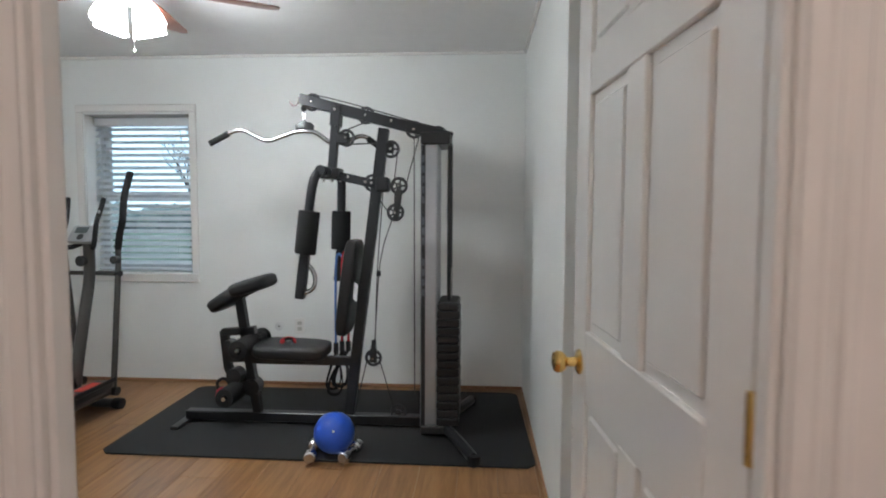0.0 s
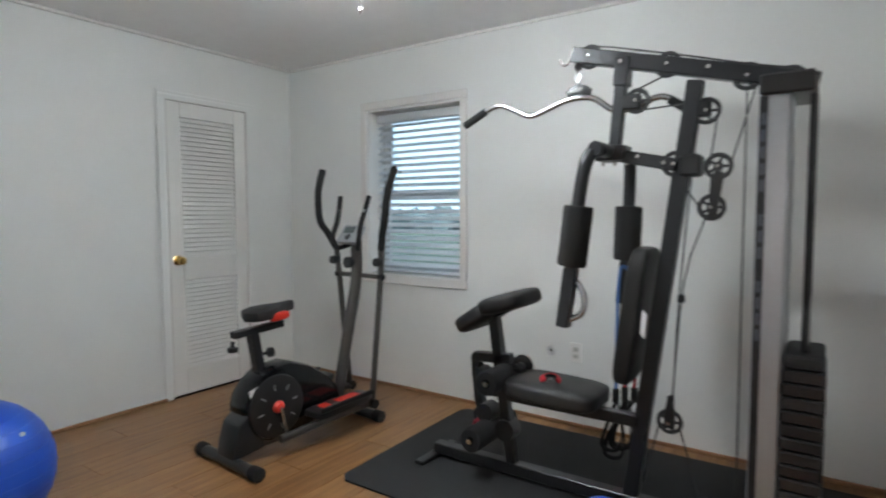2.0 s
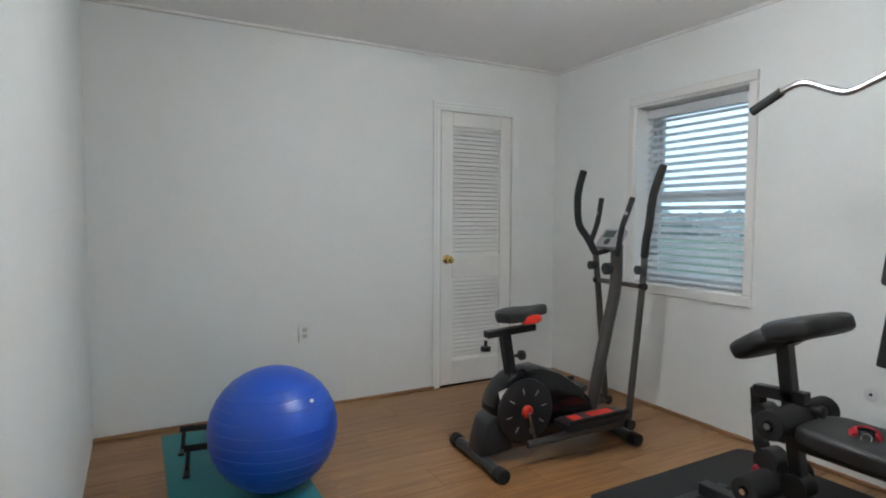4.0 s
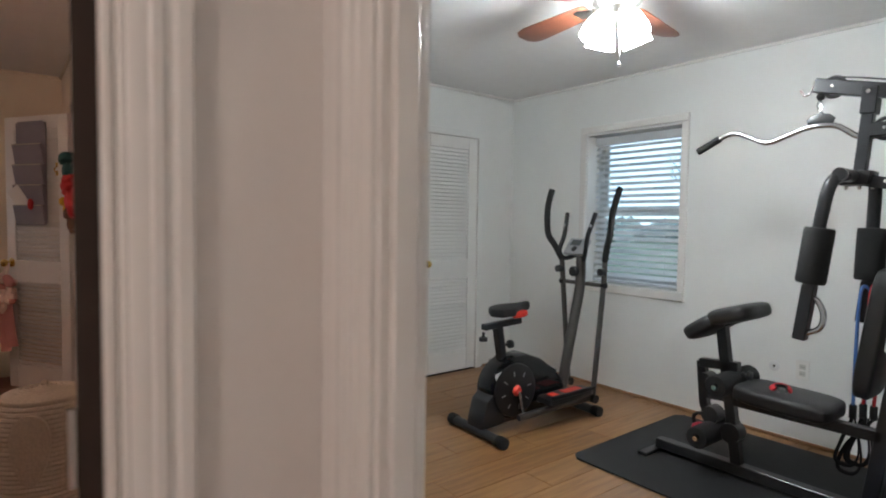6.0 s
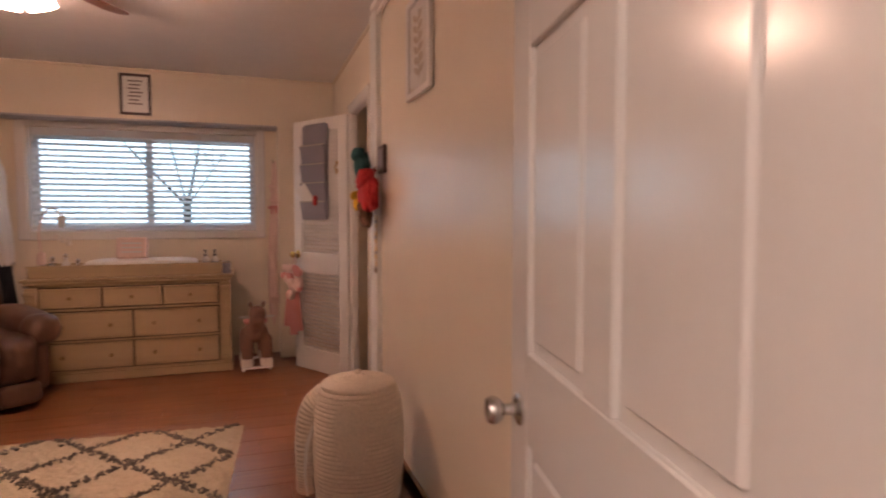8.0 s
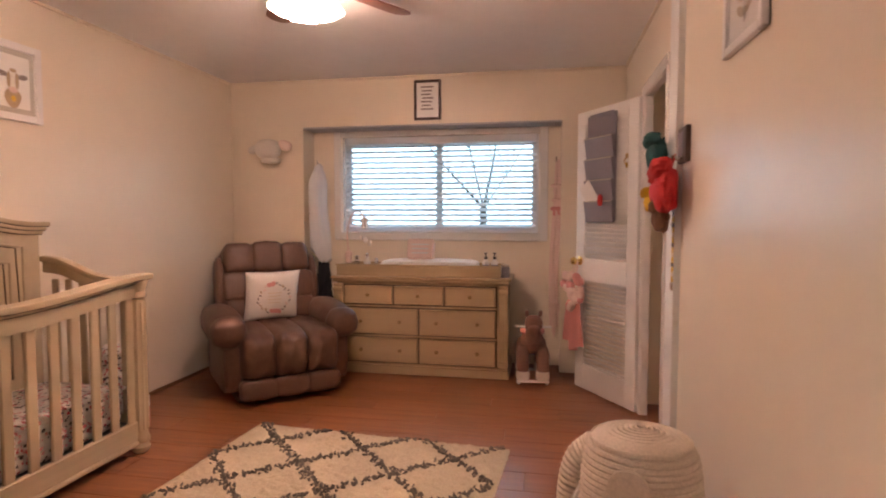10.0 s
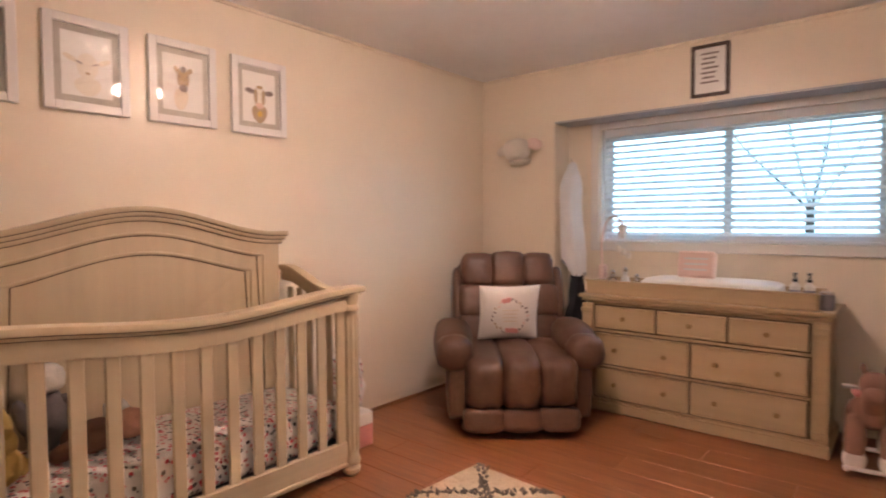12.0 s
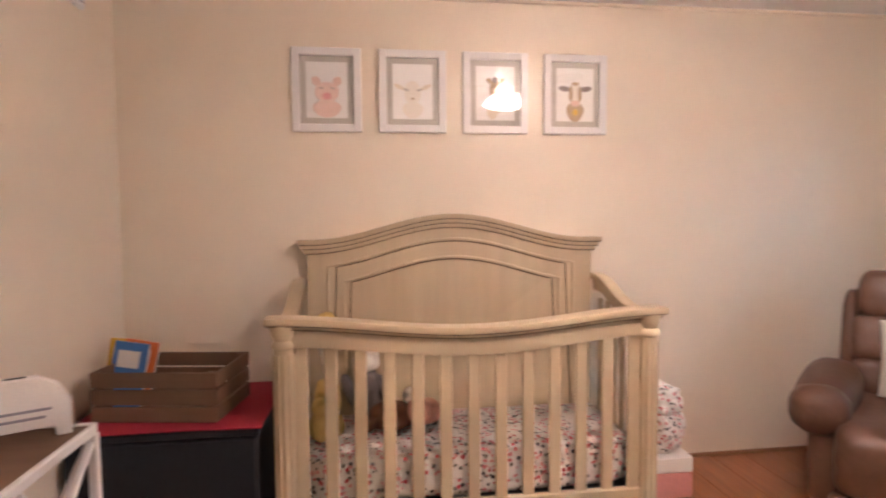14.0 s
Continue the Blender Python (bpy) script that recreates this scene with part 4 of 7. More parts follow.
part("pivot_beam", beam(at(-0.84, 1.492), at(-0.50, 1.418), 0.05, 0.05), GUNMETAL, hg)
part("pivot_axle", rod((-0.815, MY - 0.20, 1.495), (-0.815, MY + 0.20, 1.495), 0.028, 14), GUNMETAL, hg)
part("pivot_block", box(0.08, 0.09, 0.085, at(-0.505, 1.425), 0.012), BLACK, hg)
part("pivot_plate", slab([(-0.06, -0.03), (0.05, -0.03), (0.06, 0.03), (-0.05, 0.035)], 0.12, "y", at(-0.805, 1.487), 0.006), BLACK, hg)
for dx in (-0.05, 0.0, 0.05):
    part("bolt", rod(at(-0.80 + dx, 1.44), at(-0.80 + dx, 1.465), 0.008, 8), STEEL, hg)
for x, z in ((-0.60, 1.44), (-0.45, 1.785), (-0.70, 1.47)):
    part("bolt", rod((x, MY - 0.034, z), (x, MY + 0.034, z), 0.008, 8), STEEL, hg)

# swinging press arms with foam pads and handles
for y0, y1, xs in ((MY - 0.15, MY - 0.21, (-0.80, -0.845, -0.872, -0.90, -0.93)), (MY + 0.13, MY + 0.20, (-0.80, -0.79, -0.797, -0.803, -0.82))):
    arm = part("press_arm", tube([(xs[0], y0, 1.495), (xs[1], (y0 + 2 * y1) / 3, 1.46), (xs[2], y1, 1.30), (xs[3], y1, 1.04), (xs[3] - 0.008, y1, 0.96)], 0.026, 14), GUNMETAL, hg)
    part("pad", lathe([(0.02, 0), (0.054, 0.002), (0.058, 0.012), (0.058, 0.228), (0.054, 0.238), (0.02, 0.24)], 24, (xs[3], y1, 1.035), (Vector((xs[2] - xs[3], 0, 0.24))).to_track_quat("Z", "Y").to_matrix()), FOAM, arm, "thick black foam sleeve")
    low = 0.79 if y1 < MY else 0.84
    part("arm_end", beam((xs[3], y1, 1.03), (xs[4], y1, low), 0.05, 0.05, up=(1, 0, 0)), GUNMETAL, arm)
    part("handle", tube([(xs[4] + 0.025, y1, low + 0.03), (xs[4] + 0.075, y1, low + 0.06), (xs[4] + 0.085, y1, low + 0.12), (xs[4] + 0.06, y1, low + 0.175), (xs[4] + 0.03, y1, low + 0.18)], 0.012, 10), CHROME, arm, "chrome loop handle")

# bar, hook and chain
part("cable_stop", lathe([(0, -0.018), (0.013, -0.014), (0.018, 0), (0.013, 0.014), (0, 0.018)], 14, at(-0.962, 1.862)), BLACK, hg)
part("snap_hook", tube([at(-0.965, 1.845), at(-0.975, 1.825), at(-0.965, 1.80), at(-0.955, 1.825), at(-0.963, 1.845)], 0.004, 6), CHROME, hg)
lb = part("pulldown_bar", tube([(-1.51, MY - 0.02, 1.664), (-1.40, MY - 0.012, 1.722), (-1.325, MY - 0.01, 1.738), (-1.25, MY, 1.705), (-1.18, MY, 1.678), (-1.10, MY, 1.70), (-1.02, MY, 1.727), (-0.95, MY, 1.733), (-0.89, MY + 0.01, 1.722), (-0.81, MY + 0.02, 1.668), (-0.73, MY + 0.03, 1.675), (-0.64, MY + 0.04, 1.708), (-0.58, MY + 0.05, 1.688), (-0.53, MY + 0.06, 1.648)], 0.0135, 12, steps=4), CHROME, hg, "bent chrome bar")
part("grip", rod((-1.515, MY - 0.021, 1.661), (-1.405, MY - 0.012, 1.720), 0.018, 14), FOAM, lb)
part("grip", rod((-0.60, MY + 0.047, 1.695), (-0.527, MY + 0.06, 1.645), 0.018, 14), FOAM, lb)
part("hanger_plate", slab([(-0.05, -0.012), (0.05, -0.012), (0.058, 0.01), (0.035, 0.03), (0.012, 0.034), (0, 0.05), (-0.012, 0.034), (-0.035, 0.03), (-0.058, 0.01)], 0.006, "y", at(-0.958, 1.752), 0.002), GUNMETAL, lb)
part("catch", tube([at(-0.985, 1.93), at(-1.005, 1.885), at(-1.03, 1.88), at(-1.045, 1.905)], 0.006, 6), STEEL, hg)

# seat, back pad, arm-curl pad, leg rollers
part("seat_beam", beam(at(-1.29, 0.39), at(-0.67, 0.39), 0.05, 0.05), BLACK, hg)
part("seat", pillow(0.43, 0.30, 0.085, at(-1.045, 0.455), rot("Y", 2), 5.0, 8), VINYL_BLACK, hg, "black vinyl seat pad")
part("back_pad", pillow(0.075, 0.27, 0.56, at(-0.70, 0.83), rot("Y", 7.2), 6.0, 8), VINYL_BLACK, hg, "black vinyl back pad")
part("tag", box(0.004, 0.05, 0.10, at(-0.635, 0.82, MY - 0.14), 0.001, rot("Z", 35) @ rot("X", 12)), LABEL, hg, "torn white paper tag")
part("front_post", beam(at(-1.262, 0.06), at(-1.365, 0.77), 0.05, 0.05, up=(1, 0, 0)), BLACK, hg)
part("curl_pad", pillow(0.20, 0.33, 0.085, at(-1.418, 0.757), rot("Y", -34), 4.0, 8), VINYL_BLACK, hg, "black vinyl arm pad")
part("curl_pad", pillow(0.225, 0.33, 0.085, at(-1.28, 0.835), rot("Y", -17), 4.0, 8), VINYL_BLACK, hg, "black vinyl arm pad")
part("pad_plate", box(0.22, 0.08, 0.012, at(-1.36, 0.755), 0.002, rot("Y", -25)), BLACK, hg)
lv = bmesh.new()
beam(at(-1.27, 0.565), at(-1.47, 0.55), 0.05, 0.045, lv)
beam(at(-1.462, 0.56), at(-1.44, 0.33), 0.045, 0.045, lv, up=(1, 0, 0))
beam(at(-1.445, 0.35), at(-1.385, 0.20), 0.045, 0.045, lv, up=(1, 0, 0))
beam(at(-1.44, 0.39), at(-1.27, 0.40), 0.045, 0.045, lv)
part("leg_lever", lv, BLACK, hg)
for x, z, r in ((-1.395, 0.29, 0.045), (-1.29, 0.225, 0.05), (-1.43, 0.47, 0.035)):
    part("hub", lathe([(0, -0.045), (r, -0.04), (r, 0.04), (0, 0.045)], 20, at(x, z), rot("X", 90)), BLACK, hg)
part("knob", lathe([(0, 0), (0.012, 0), (0.012, 0.02), (0.022, 0.025), (0.022, 0.045), (0, 0.05)], 14, at(-1.255, 0.53), rot("Y", 90)), BLACK, hg)
for x, z in ((-1.30, 0.485), (-1.385, 0.205)):
    rl = part("roller", lathe([(0.02, -0.19), (0.052, -0.188), (0.056, -0.18), (0.056, 0.18), (0.052, 0.188), (0.02, 0.19)], 22, at(x, z), rot("X", 90)), FOAM, hg, "black foam leg roller")
    part("rod", rod((x, MY - 0.2, z), (x, MY + 0.2, z), 0.012, 10), STEEL, rl)

# weight tower
tw = part("tower_shroud", slab([(-0.272, MY - 0.13), (-0.262, MY - 0.142), (-0.185, MY - 0.142), (-0.174, MY - 0.13), (-0.174, MY + 0.10), (-0.182, MY + 0.10), (-0.182, MY - 0.128), (-0.264, MY - 0.128), (-0.264, MY + 0.10), (-0.272, MY + 0.10)], 1.60, "z", (0, 0, 0.845), 0.003), SILVER, hg, "silver channel tower cover")
part("stripe", box(0.024, 0.002, 1.58, (-0.255, MY - 0.1435, 0.845)), GUNMETAL, tw)
z = 1.56
for word in (5, 3, 4):
    for i in range(word):
        part("letter_bar", box(0.017, 0.0015, 0.040, (-0.255, MY - 0.1455, z)), LETTER, tw, "dark unreadable lettering")
        z -= 0.056
    z -= 0.06
part("tower_cap", box(0.16, 0.30, 0.07, (-0.19, MY - 0.01, 1.672), 0.008), BLACK, hg)
part("tower_foot", box(0.14, 0.30, 0.05, (-0.20, MY - 0.01, 0.045), 0.008), BLACK, hg)
for dy in (-0.08, 0.08):
    part("guide_rod", rod((-0.115, MY + dy, 0.03), (-0.115, MY + dy, 1.66), 0.011, 12), BLACK, hg)
one = mesh_of("weight_plate", box(0.125, 0.30, 0.043, (0, 0, 0), 0.006), BLACK)
for i in range(14):
    p = part("weight_plate", one, BLACK, hg)
    p.location = (-0.115 + 0.002 * (i % 2), MY - 0.01, 0.095 + i * 0.0465)
part("stack_cap", box(0.12, 0.29, 0.05, (-0.115, MY - 0.01, 0.745), 0.02, seg=3), VINYL_BLACK, hg)
part("selector_rod", rod((-0.115, MY, 0.76), (-0.115, MY, 0.95), 0.012, 10), STEEL, hg)

# pulleys and cables
for x, zz in ((-0.911, 1.897), (-0.599, 1.82), (-0.322, 1.738), (-0.186, 1.708), (-0.715, 1.693), (-0.455, 1.628), (-0.565, 1.435), (-0.41, 1.419), (-0.43, 1.266), (-0.562, 0.411), (-0.414, 0.088)):
    pulley(x, zz)
part("pulley_bracket", slab([(-0.018, -0.13), (0.012, -0.13), (0.035, 0.05), (0.005, 0.06), (-0.01, 0.03)], 0.034, "y", at(-0.425, 1.345), 0.004), BLACK, hg)
part("pulley_bracket", slab([(-0.02, -0.045), (0.02, -0.045), (0.02, 0.02), (0.008, 0.075), (-0.008, 0.075), (-0.02, 0.02)], 0.03, "y", at(-0.562, 0.43), 0.004), BLACK, hg)
part("pulley_bracket", box(0.07, 0.045, 0.06, at(-0.735, 1.69), 0.006), BLACK, hg)
part("pulley_bracket", box(0.07, 0.045, 0.06, at(-0.475, 1.635), 0.006), BLACK, hg)
cables = [[(-0.962, 1.87), (-0.95, 1.91), (-0.90, 1.938), (-0.60, 1.862), (-0.32, 1.782), (-0.18, 1.748)],
          [(-0.72, 1.735), (-0.58, 1.79)], [(-0.70, 1.655), (-0.47, 1.665)], [(-0.415, 1.63), (-0.44, 1.42)], [(-0.285, 1.73), (-0.37, 1.42)],
          [(-0.322, 1.69), (-0.318, 0.20)], [(-0.445, 1.24), (-0.52, 0.98), (-0.555, 0.48)], [(-0.485, 1.60), (-0.535, 0.95), (-0.552, 0.48)],
          [(-0.60, 0.40), (-0.66, 0.14)], [(-0.525, 0.40), (-0.44, 0.11)], [(-0.46, 1.25), (-0.565, 1.40)]]
for c in cables:
    part("cable", tube([at(x, zz, MY - 0.004) for x, zz in c], 0.0035, 6, steps=3), CABLE, hg)
for x, zz in ((-0.53, 0.91), (-0.56, 0.50)):
    part("cable_stop", lathe([(0, -0.02), (0.014, -0.014), (0.014, 0.014), (0, 0.02)], 12, at(x, zz)), BLACK, hg)


# ---- exercise room: smaller things ----
def stretch_band(label, material, m, sag):
    """A rubber tube folded over a handle, with webbing grips hanging at its ends."""
    b = thing("resistance_band", label, "resistance band", m, "bands on the machine")
    part("tube", tube([(0.0, -0.02, -0.55), (0.0, -0.02, -0.25), (0.005, -0.015, -0.04), (0.02, 0.0, 0.0), (0.045, 0.012, -0.06), (0.035, 0.02, -0.30), (0.03, 0.02, -sag)], 0.0075, 8), material, b)
    for y, zz in ((-0.02, -0.56), (0.02, -sag - 0.01)):
        part("clip", box(0.03, 0.018, 0.07, (0.0 if y < 0 else 0.03, y, zz - 0.02), 0.006), BLACK, b)
        part("strap", tube([(0.0 if y < 0 else 0.03, y, zz - 0.05), (-0.035, y, zz - 0.15), (-0.06, y, zz - 0.26), (0.0, y + 0.01, zz - 0.275), (0.03, y, zz - 0.2), (0.01, y, zz - 0.05)], 0.009, 6, flat=0.35), FOAM, b)
    return b


stretch_band("blue rubber resistance band hung over a chrome handle", BLUE_TUBE, pose(-0.825, MY + 0.17, 1.02), 0.60)
stretch_band("red rubber resistance band hung over a chrome handle", RED_WEB, pose(-0.79, MY + 0.185, 1.03), 0.56)

cuff = thing("ankle_cuff", "red and black webbing ankle cuff on the seat", "cuff", pose(-1.06, MY - 0.03, 0.508, 0, 0, 25) @ Matrix.Scale(0.62, 4))
part("band", tube([(-0.055, -0.03, 0.012), (-0.06, 0.03, 0.03), (0.0, 0.055, 0.04), (0.055, 0.03, 0.028), (0.05, -0.03, 0.014)], 0.026, 8, flat=0.35), RED_WEB, cuff)
part("pad", tube([(-0.045, -0.02, 0.016), (-0.048, 0.025, 0.028), (0.0, 0.042, 0.034), (0.045, 0.025, 0.026), (0.04, -0.02, 0.018)], 0.024, 8, flat=0.3), FOAM, cuff)
part("ring", ring(0.024, 0.003, (0.0, -0.045, 0.012), rot("X", 50)), CHROME, cuff)

kb = thing("kettlebell", "dark red vinyl kettlebell standing on the mat", "kettlebell", pose(-1.64, 3.66, 0.012) @ Matrix.Scale(0.78, 4))
part("body", lathe([(0, 0), (0.045, 0), (0.06, 0.02), (0.068, 0.06), (0.055, 0.105), (0.025, 0.125), (0, 0.13)], 20), CRIMSON, kb)
part("handle", tube([(-0.045, 0, 0.105), (-0.052, 0, 0.16), (-0.02, 0, 0.195), (0.02, 0, 0.195), (0.052, 0, 0.16), (0.045, 0, 0.105)], 0.014, 10), BLACK, kb)

sb = thing("exercise_ball", "small glossy blue exercise ball on the mat", "ball", pose(-0.70, 2.93, 0.012))
part("ball", lathe([(0.107 * math.sin(math.pi * i / 22), 0.107 - 0.107 * math.cos(math.pi * i / 22)) for i in range(23)], 36), BLUE_BALL, sb)
part("plug", lathe([(0, 0), (0.006, 0), (0.006, 0.002), (0, 0.003)], 10, (0.02, -0.095, 0.15), rot("X", 60)), LABEL, sb)


def dumbbell(m):
    d = thing("dumbbell", "chrome hand dumbbell with round heads", "dumbbell", m, "dumbbells by the ball")
    head = [(0, -0.028), (0.024, -0.028), (0.031, -0.020), (0.033, 0), (0.031, 0.020), (0.024, 0.028), (0, 0.028)]
    for y in (-0.07, 0.07):
        part("head", lathe(head, 22, (0, y, 0.033), rot("X", 90)), CHROME, d)
    part("grip", rod((0, -0.045, 0.033), (0, 0.045, 0.033), 0.013, 14), STEEL, d)
    return d


dumbbell(pose(-0.80, 2.865, 0.0125, 0, 0, 8))
dumbbell(pose(-0.60, 2.875, 0.0125, 0, 0, -14))

sb2 = thing("yoga_mat", "teal foam yoga mat spread on the oak floor", "mat", pose(-2.72, 1.52, 0))
part("mat", slab([(-0.87, -0.29), (-0.86, -0.30), (0.86, -0.30), (0.87, -0.29), (0.87, 0.29), (0.86, 0.30), (-0.86, 0.30), (-0.87, 0.29)], 0.008, "z", (0, 0, 0.0045), 0.002), TEAL, sb2)
bb = thing("exercise_ball", "large blue inflated exercise ball on the yoga mat", "ball", pose(-2.69, 1.655, 0.0085))
part("ball", lathe([(0.285 * math.sin(math.pi * i / 40), 0.278 - 0.278 * math.cos(math.pi * i / 40)) for i in range(41)], 64), BLUE_BALL, bb)
part("plug", lathe([(0, 0), (0.009, 0), (0.009, 0.003), (0, 0.004)], 12, (0.20, 0.12, 0.44), rot("Y", 50)), LABEL, bb)
grooves = bmesh.new()
for i in range(11):
    zz = 0.278 + 0.278 * math.sin(radians(-50 + 10 * i))
    ring(0.2855 * math.cos(radians(-50 + 10 * i)), 0.0016, (0, 0, zz), None, 64, 5, grooves)
part("ribs", grooves, BLUE_BALL, bb)


def push_up_bar(m):
    d = thing("push_up_bar", "black push-up bar standing on the yoga mat", "push-up bar", m, "push-up bars")
    for x in (-0.09, 0.09):
        part("foot", beam((x, -0.075, 0.008), (x, 0.075, 0.008), 0.03, 0.014), BLACK, d)
        part("post", rod((x, 0, 0.01), (x * 0.9, 0, 0.115), 0.011, 10), BLACK, d)
    part("grip", rod((-0.10, 0, 0.118), (0.10, 0, 0.118), 0.016, 14), FOAM, d)
    return d


push_up_bar(pose(-3.30, 1.40, 0.0085, 0, 0, 80))
push_up_bar(pose(-3.02, 1.40, 0.0085, 0, 0, 84))


def outlet(name, label, m):
    """A wall socket plate facing -y."""
    d = thing(name, label, "outlet", m)
    part("plate", box(0.072, 0.006, 0.117, (0, -0.003, 0), 0.0025), LOUVER_PAINT, d)
    for zz in (-0.02, 0.02):
        s = part("socket", box(0.034, 0.003, 0.030, (0, -0.0072, zz), 0.001), SOCKET, d)
        for x in (-0.006, 0.006):
            part("slot", box(0.002, 0.001, 0.009, (x, -0.009, zz)), DARK, s)
    return d


outlet("wall_outlet", "white double wall socket on the white wall", pose(-1.26, GY1, 0.44))
outlet("wall_outlet", "white double wall socket on the west wall", pose(GX0, 2.06, 0.50, 0, 0, 90))
cj = thing("cable_jack", "bare round cable jack with a paint ring", "cable jack", pose(-1.418, GY1, 0.434) @ Matrix.Scale(0.8, 4))
part("hole", lathe([(0, 0), (0.009, 0), (0.009, 0.004), (0, 0.004)], 14, (0, 0, 0), rot("X", 90)), DARK, cj)
part("paint_ring", lathe([(0.014, 0), (0.040, 0), (0.036, 0.003), (0.016, 0.004), (0.014, 0)], 20, (0, 0, 0), rot("X", 90)), LABEL, cj, "bright bare paint ring")
part("stub", rod((0, 0, 0), (0, -0.014, 0), 0.005, 10), STEEL, cj)
for i in range(6):
    a = 2 * math.pi * i / 6 + 0.3
    part("screw", lathe([(0, 0), (0.004, 0), (0.003, 0.003), (0, 0.003)], 8, (0.024 * math.cos(a), 0, 0.024 * math.sin(a)), rot("X", 90)), SILVER, cj)


# ---- exercise room: elliptical trainer ----
el = thing("elliptical_trainer", "black elliptical trainer with a saddle and orange trim", "elliptical trainer", pose(-2.483, 2.624, 0, 0, 0, -3.6))
# its space: y ahead, x to its own right; rear foot at y = 0
for y, w in ((0.0, 0.235), (0.90, 0.155)):
    f = part("foot_bar", rod((-w, y, 0.034), (w, y, 0.034), 0.029, 16), GUNMETAL, el)
    for x in (-w, w):
        part("end_cap", lathe([(0, -0.03), (0.034, -0.03), (0.036, 0), (0.034, 0.026), (0.02, 0.032), (0, 0.032)], 16, (x, y, 0.034), rot("Y", 90 if x > 0 else -90)), FOAM, f)
part("frame_rail", beam((0, 0.02, 0.085), (0, 0.88, 0.085), 0.07, 0.06), TUBING, el)
part("rear_bracket", slab([(-0.02, 0.05), (0.16, 0.07), (0.15, 0.17), (0.07, 0.26), (0.02, 0.22), (-0.01, 0.12)], 0.15, "x", (0, 0, 0), 0.012), GUNMETAL, el)
body = [(0.06, 0.20), (0.09, 0.12), (0.20, 0.085), (0.40, 0.10), (0.62, 0.14), (0.68, 0.20), (0.66, 0.27), (0.58, 0.35), (0.46, 0.43), (0.33, 0.475), (0.20, 0.465), (0.11, 0.41), (0.06, 0.32)]
shell = part("housing", slab(body, 0.15, "x", (0, 0, 0), 0.03), GLOSS_BLACK, el, "glossy black flywheel housing")
for s in (1, -1):
    disc = part("crank_disc", lathe([(0, 0.012), (0.03, 0.014), (0.145, 0.010), (0.162, 0.004), (0.165, -0.006), (0, -0.006)], 40, (s * 0.085, 0.23, 0.265), rot("Y", 90 * s)), BLACK, el, "black crank disc")
    for i in range(8):
        a = 2 * math.pi * i / 8 + 0.2
        part("slot", box(0.002, 0.032, 0.006, (s * 0.0975, 0.23 + 0.105 * math.cos(a), 0.265 + 0.105 * math.sin(a)), 0, rot("X", math.degrees(a))), SILVER, disc)
    part("hub", lathe([(0, 0.02), (0.022, 0.018), (0.032, 0.006), (0.034, 0), (0, 0)], 20, (s * 0.098, 0.23, 0.265), rot("Y", 90 * s)), RED, disc, "orange-red hub")
    cz = 0.11 if s > 0 else 0.42
    part("crank", beam((s * 0.118, 0.23, 0.265), (s * 0.125, 0.23 + (0.03 if s > 0 else -0.03), cz), 0.018, 0.02, up=(1, 0, 0)), CHROME, el, "bright steel crank")
    arm_h = 0.115 if s > 0 else 0.17
    low_y = 0.90 - s * 0.09
    part("pedal_arm", tube([(s * 0.15, 0.20, arm_h), (s * 0.155, 0.5, arm_h + 0.015), (s * 0.175, low_y - 0.05, 0.145), (s * 0.19, low_y, 0.15)], 0.02, 10), TUBING, el)
    pb = part("pedal", slab([(0.42, -0.06), (0.47, -0.072), (0.76, -0.072), (0.82, -0.05), (0.82, 0.05), (0.76, 0.072), (0.47, 0.072), (0.42, 0.06)], 0.035, "z", (0, 0, 0), 0.008, turn=rot("Z", 90) @ rot("Z", 0)), BLACK, el, "black footplate")
    pb.matrix_basis = pose(s * 0.165, -0.03, arm_h + 0.06, 2) @ Matrix.Diagonal((1, 1, 1, 1))
    part("inlay", box(0.09, 0.15, 0.004, (0, 0.68, 0.0195), 0.001), RED, pb, "red grip inlay")
    part("inlay", box(0.09, 0.06, 0.004, (0, 0.52, 0.0195), 0.001), RED, pb, "red grip inlay")
    part("side_wall", box(0.012, 0.38, 0.03, (s * 0.068, 0.62, 0.03), 0.004), BLACK, pb)
    lean = lambda z: 0.90 + s * 0.12 * (z - 0.885)
    sw = part("swing_arm", tube([(s * 0.19, lean(0.14), 0.14), (s * 0.186, lean(0.5), 0.5), (s * 0.18, lean(0.92), 0.92), (s * 0.175, lean(1.06) - 0.005, 1.06)], 0.018, 12), TUBING, el)
    part("grip", tube([(s * 0.175, lean(1.04) - 0.004, 1.04), (s * 0.205, lean(1.14) - 0.035, 1.135), (s * 0.238, lean(1.22) - 0.06, 1.215), (s * 0.238, lean(1.36) - 0.055, 1.36), (s * 0.236, lean(1.45) - 0.03, 1.45), (s * 0.232, lean(1.52), 1.525)], 0.021, 14), FOAM, sw, "black foam handgrip")
    part("joint", lathe([(0, -0.022), (0.025, -0.02), (0.025, 0.02), (0, 0.022)], 16, (s * 0.18, lean(0.97) - 0.03, 0.97), rot("X", 90)), BLACK, sw)
    part("joint", lathe([(0, -0.03), (0.028, -0.03), (0.028, 0.03), (0, 0.03)], 16, (s * 0.19, lean(0.145), 0.145), rot("Y", 90)), BLACK, sw)
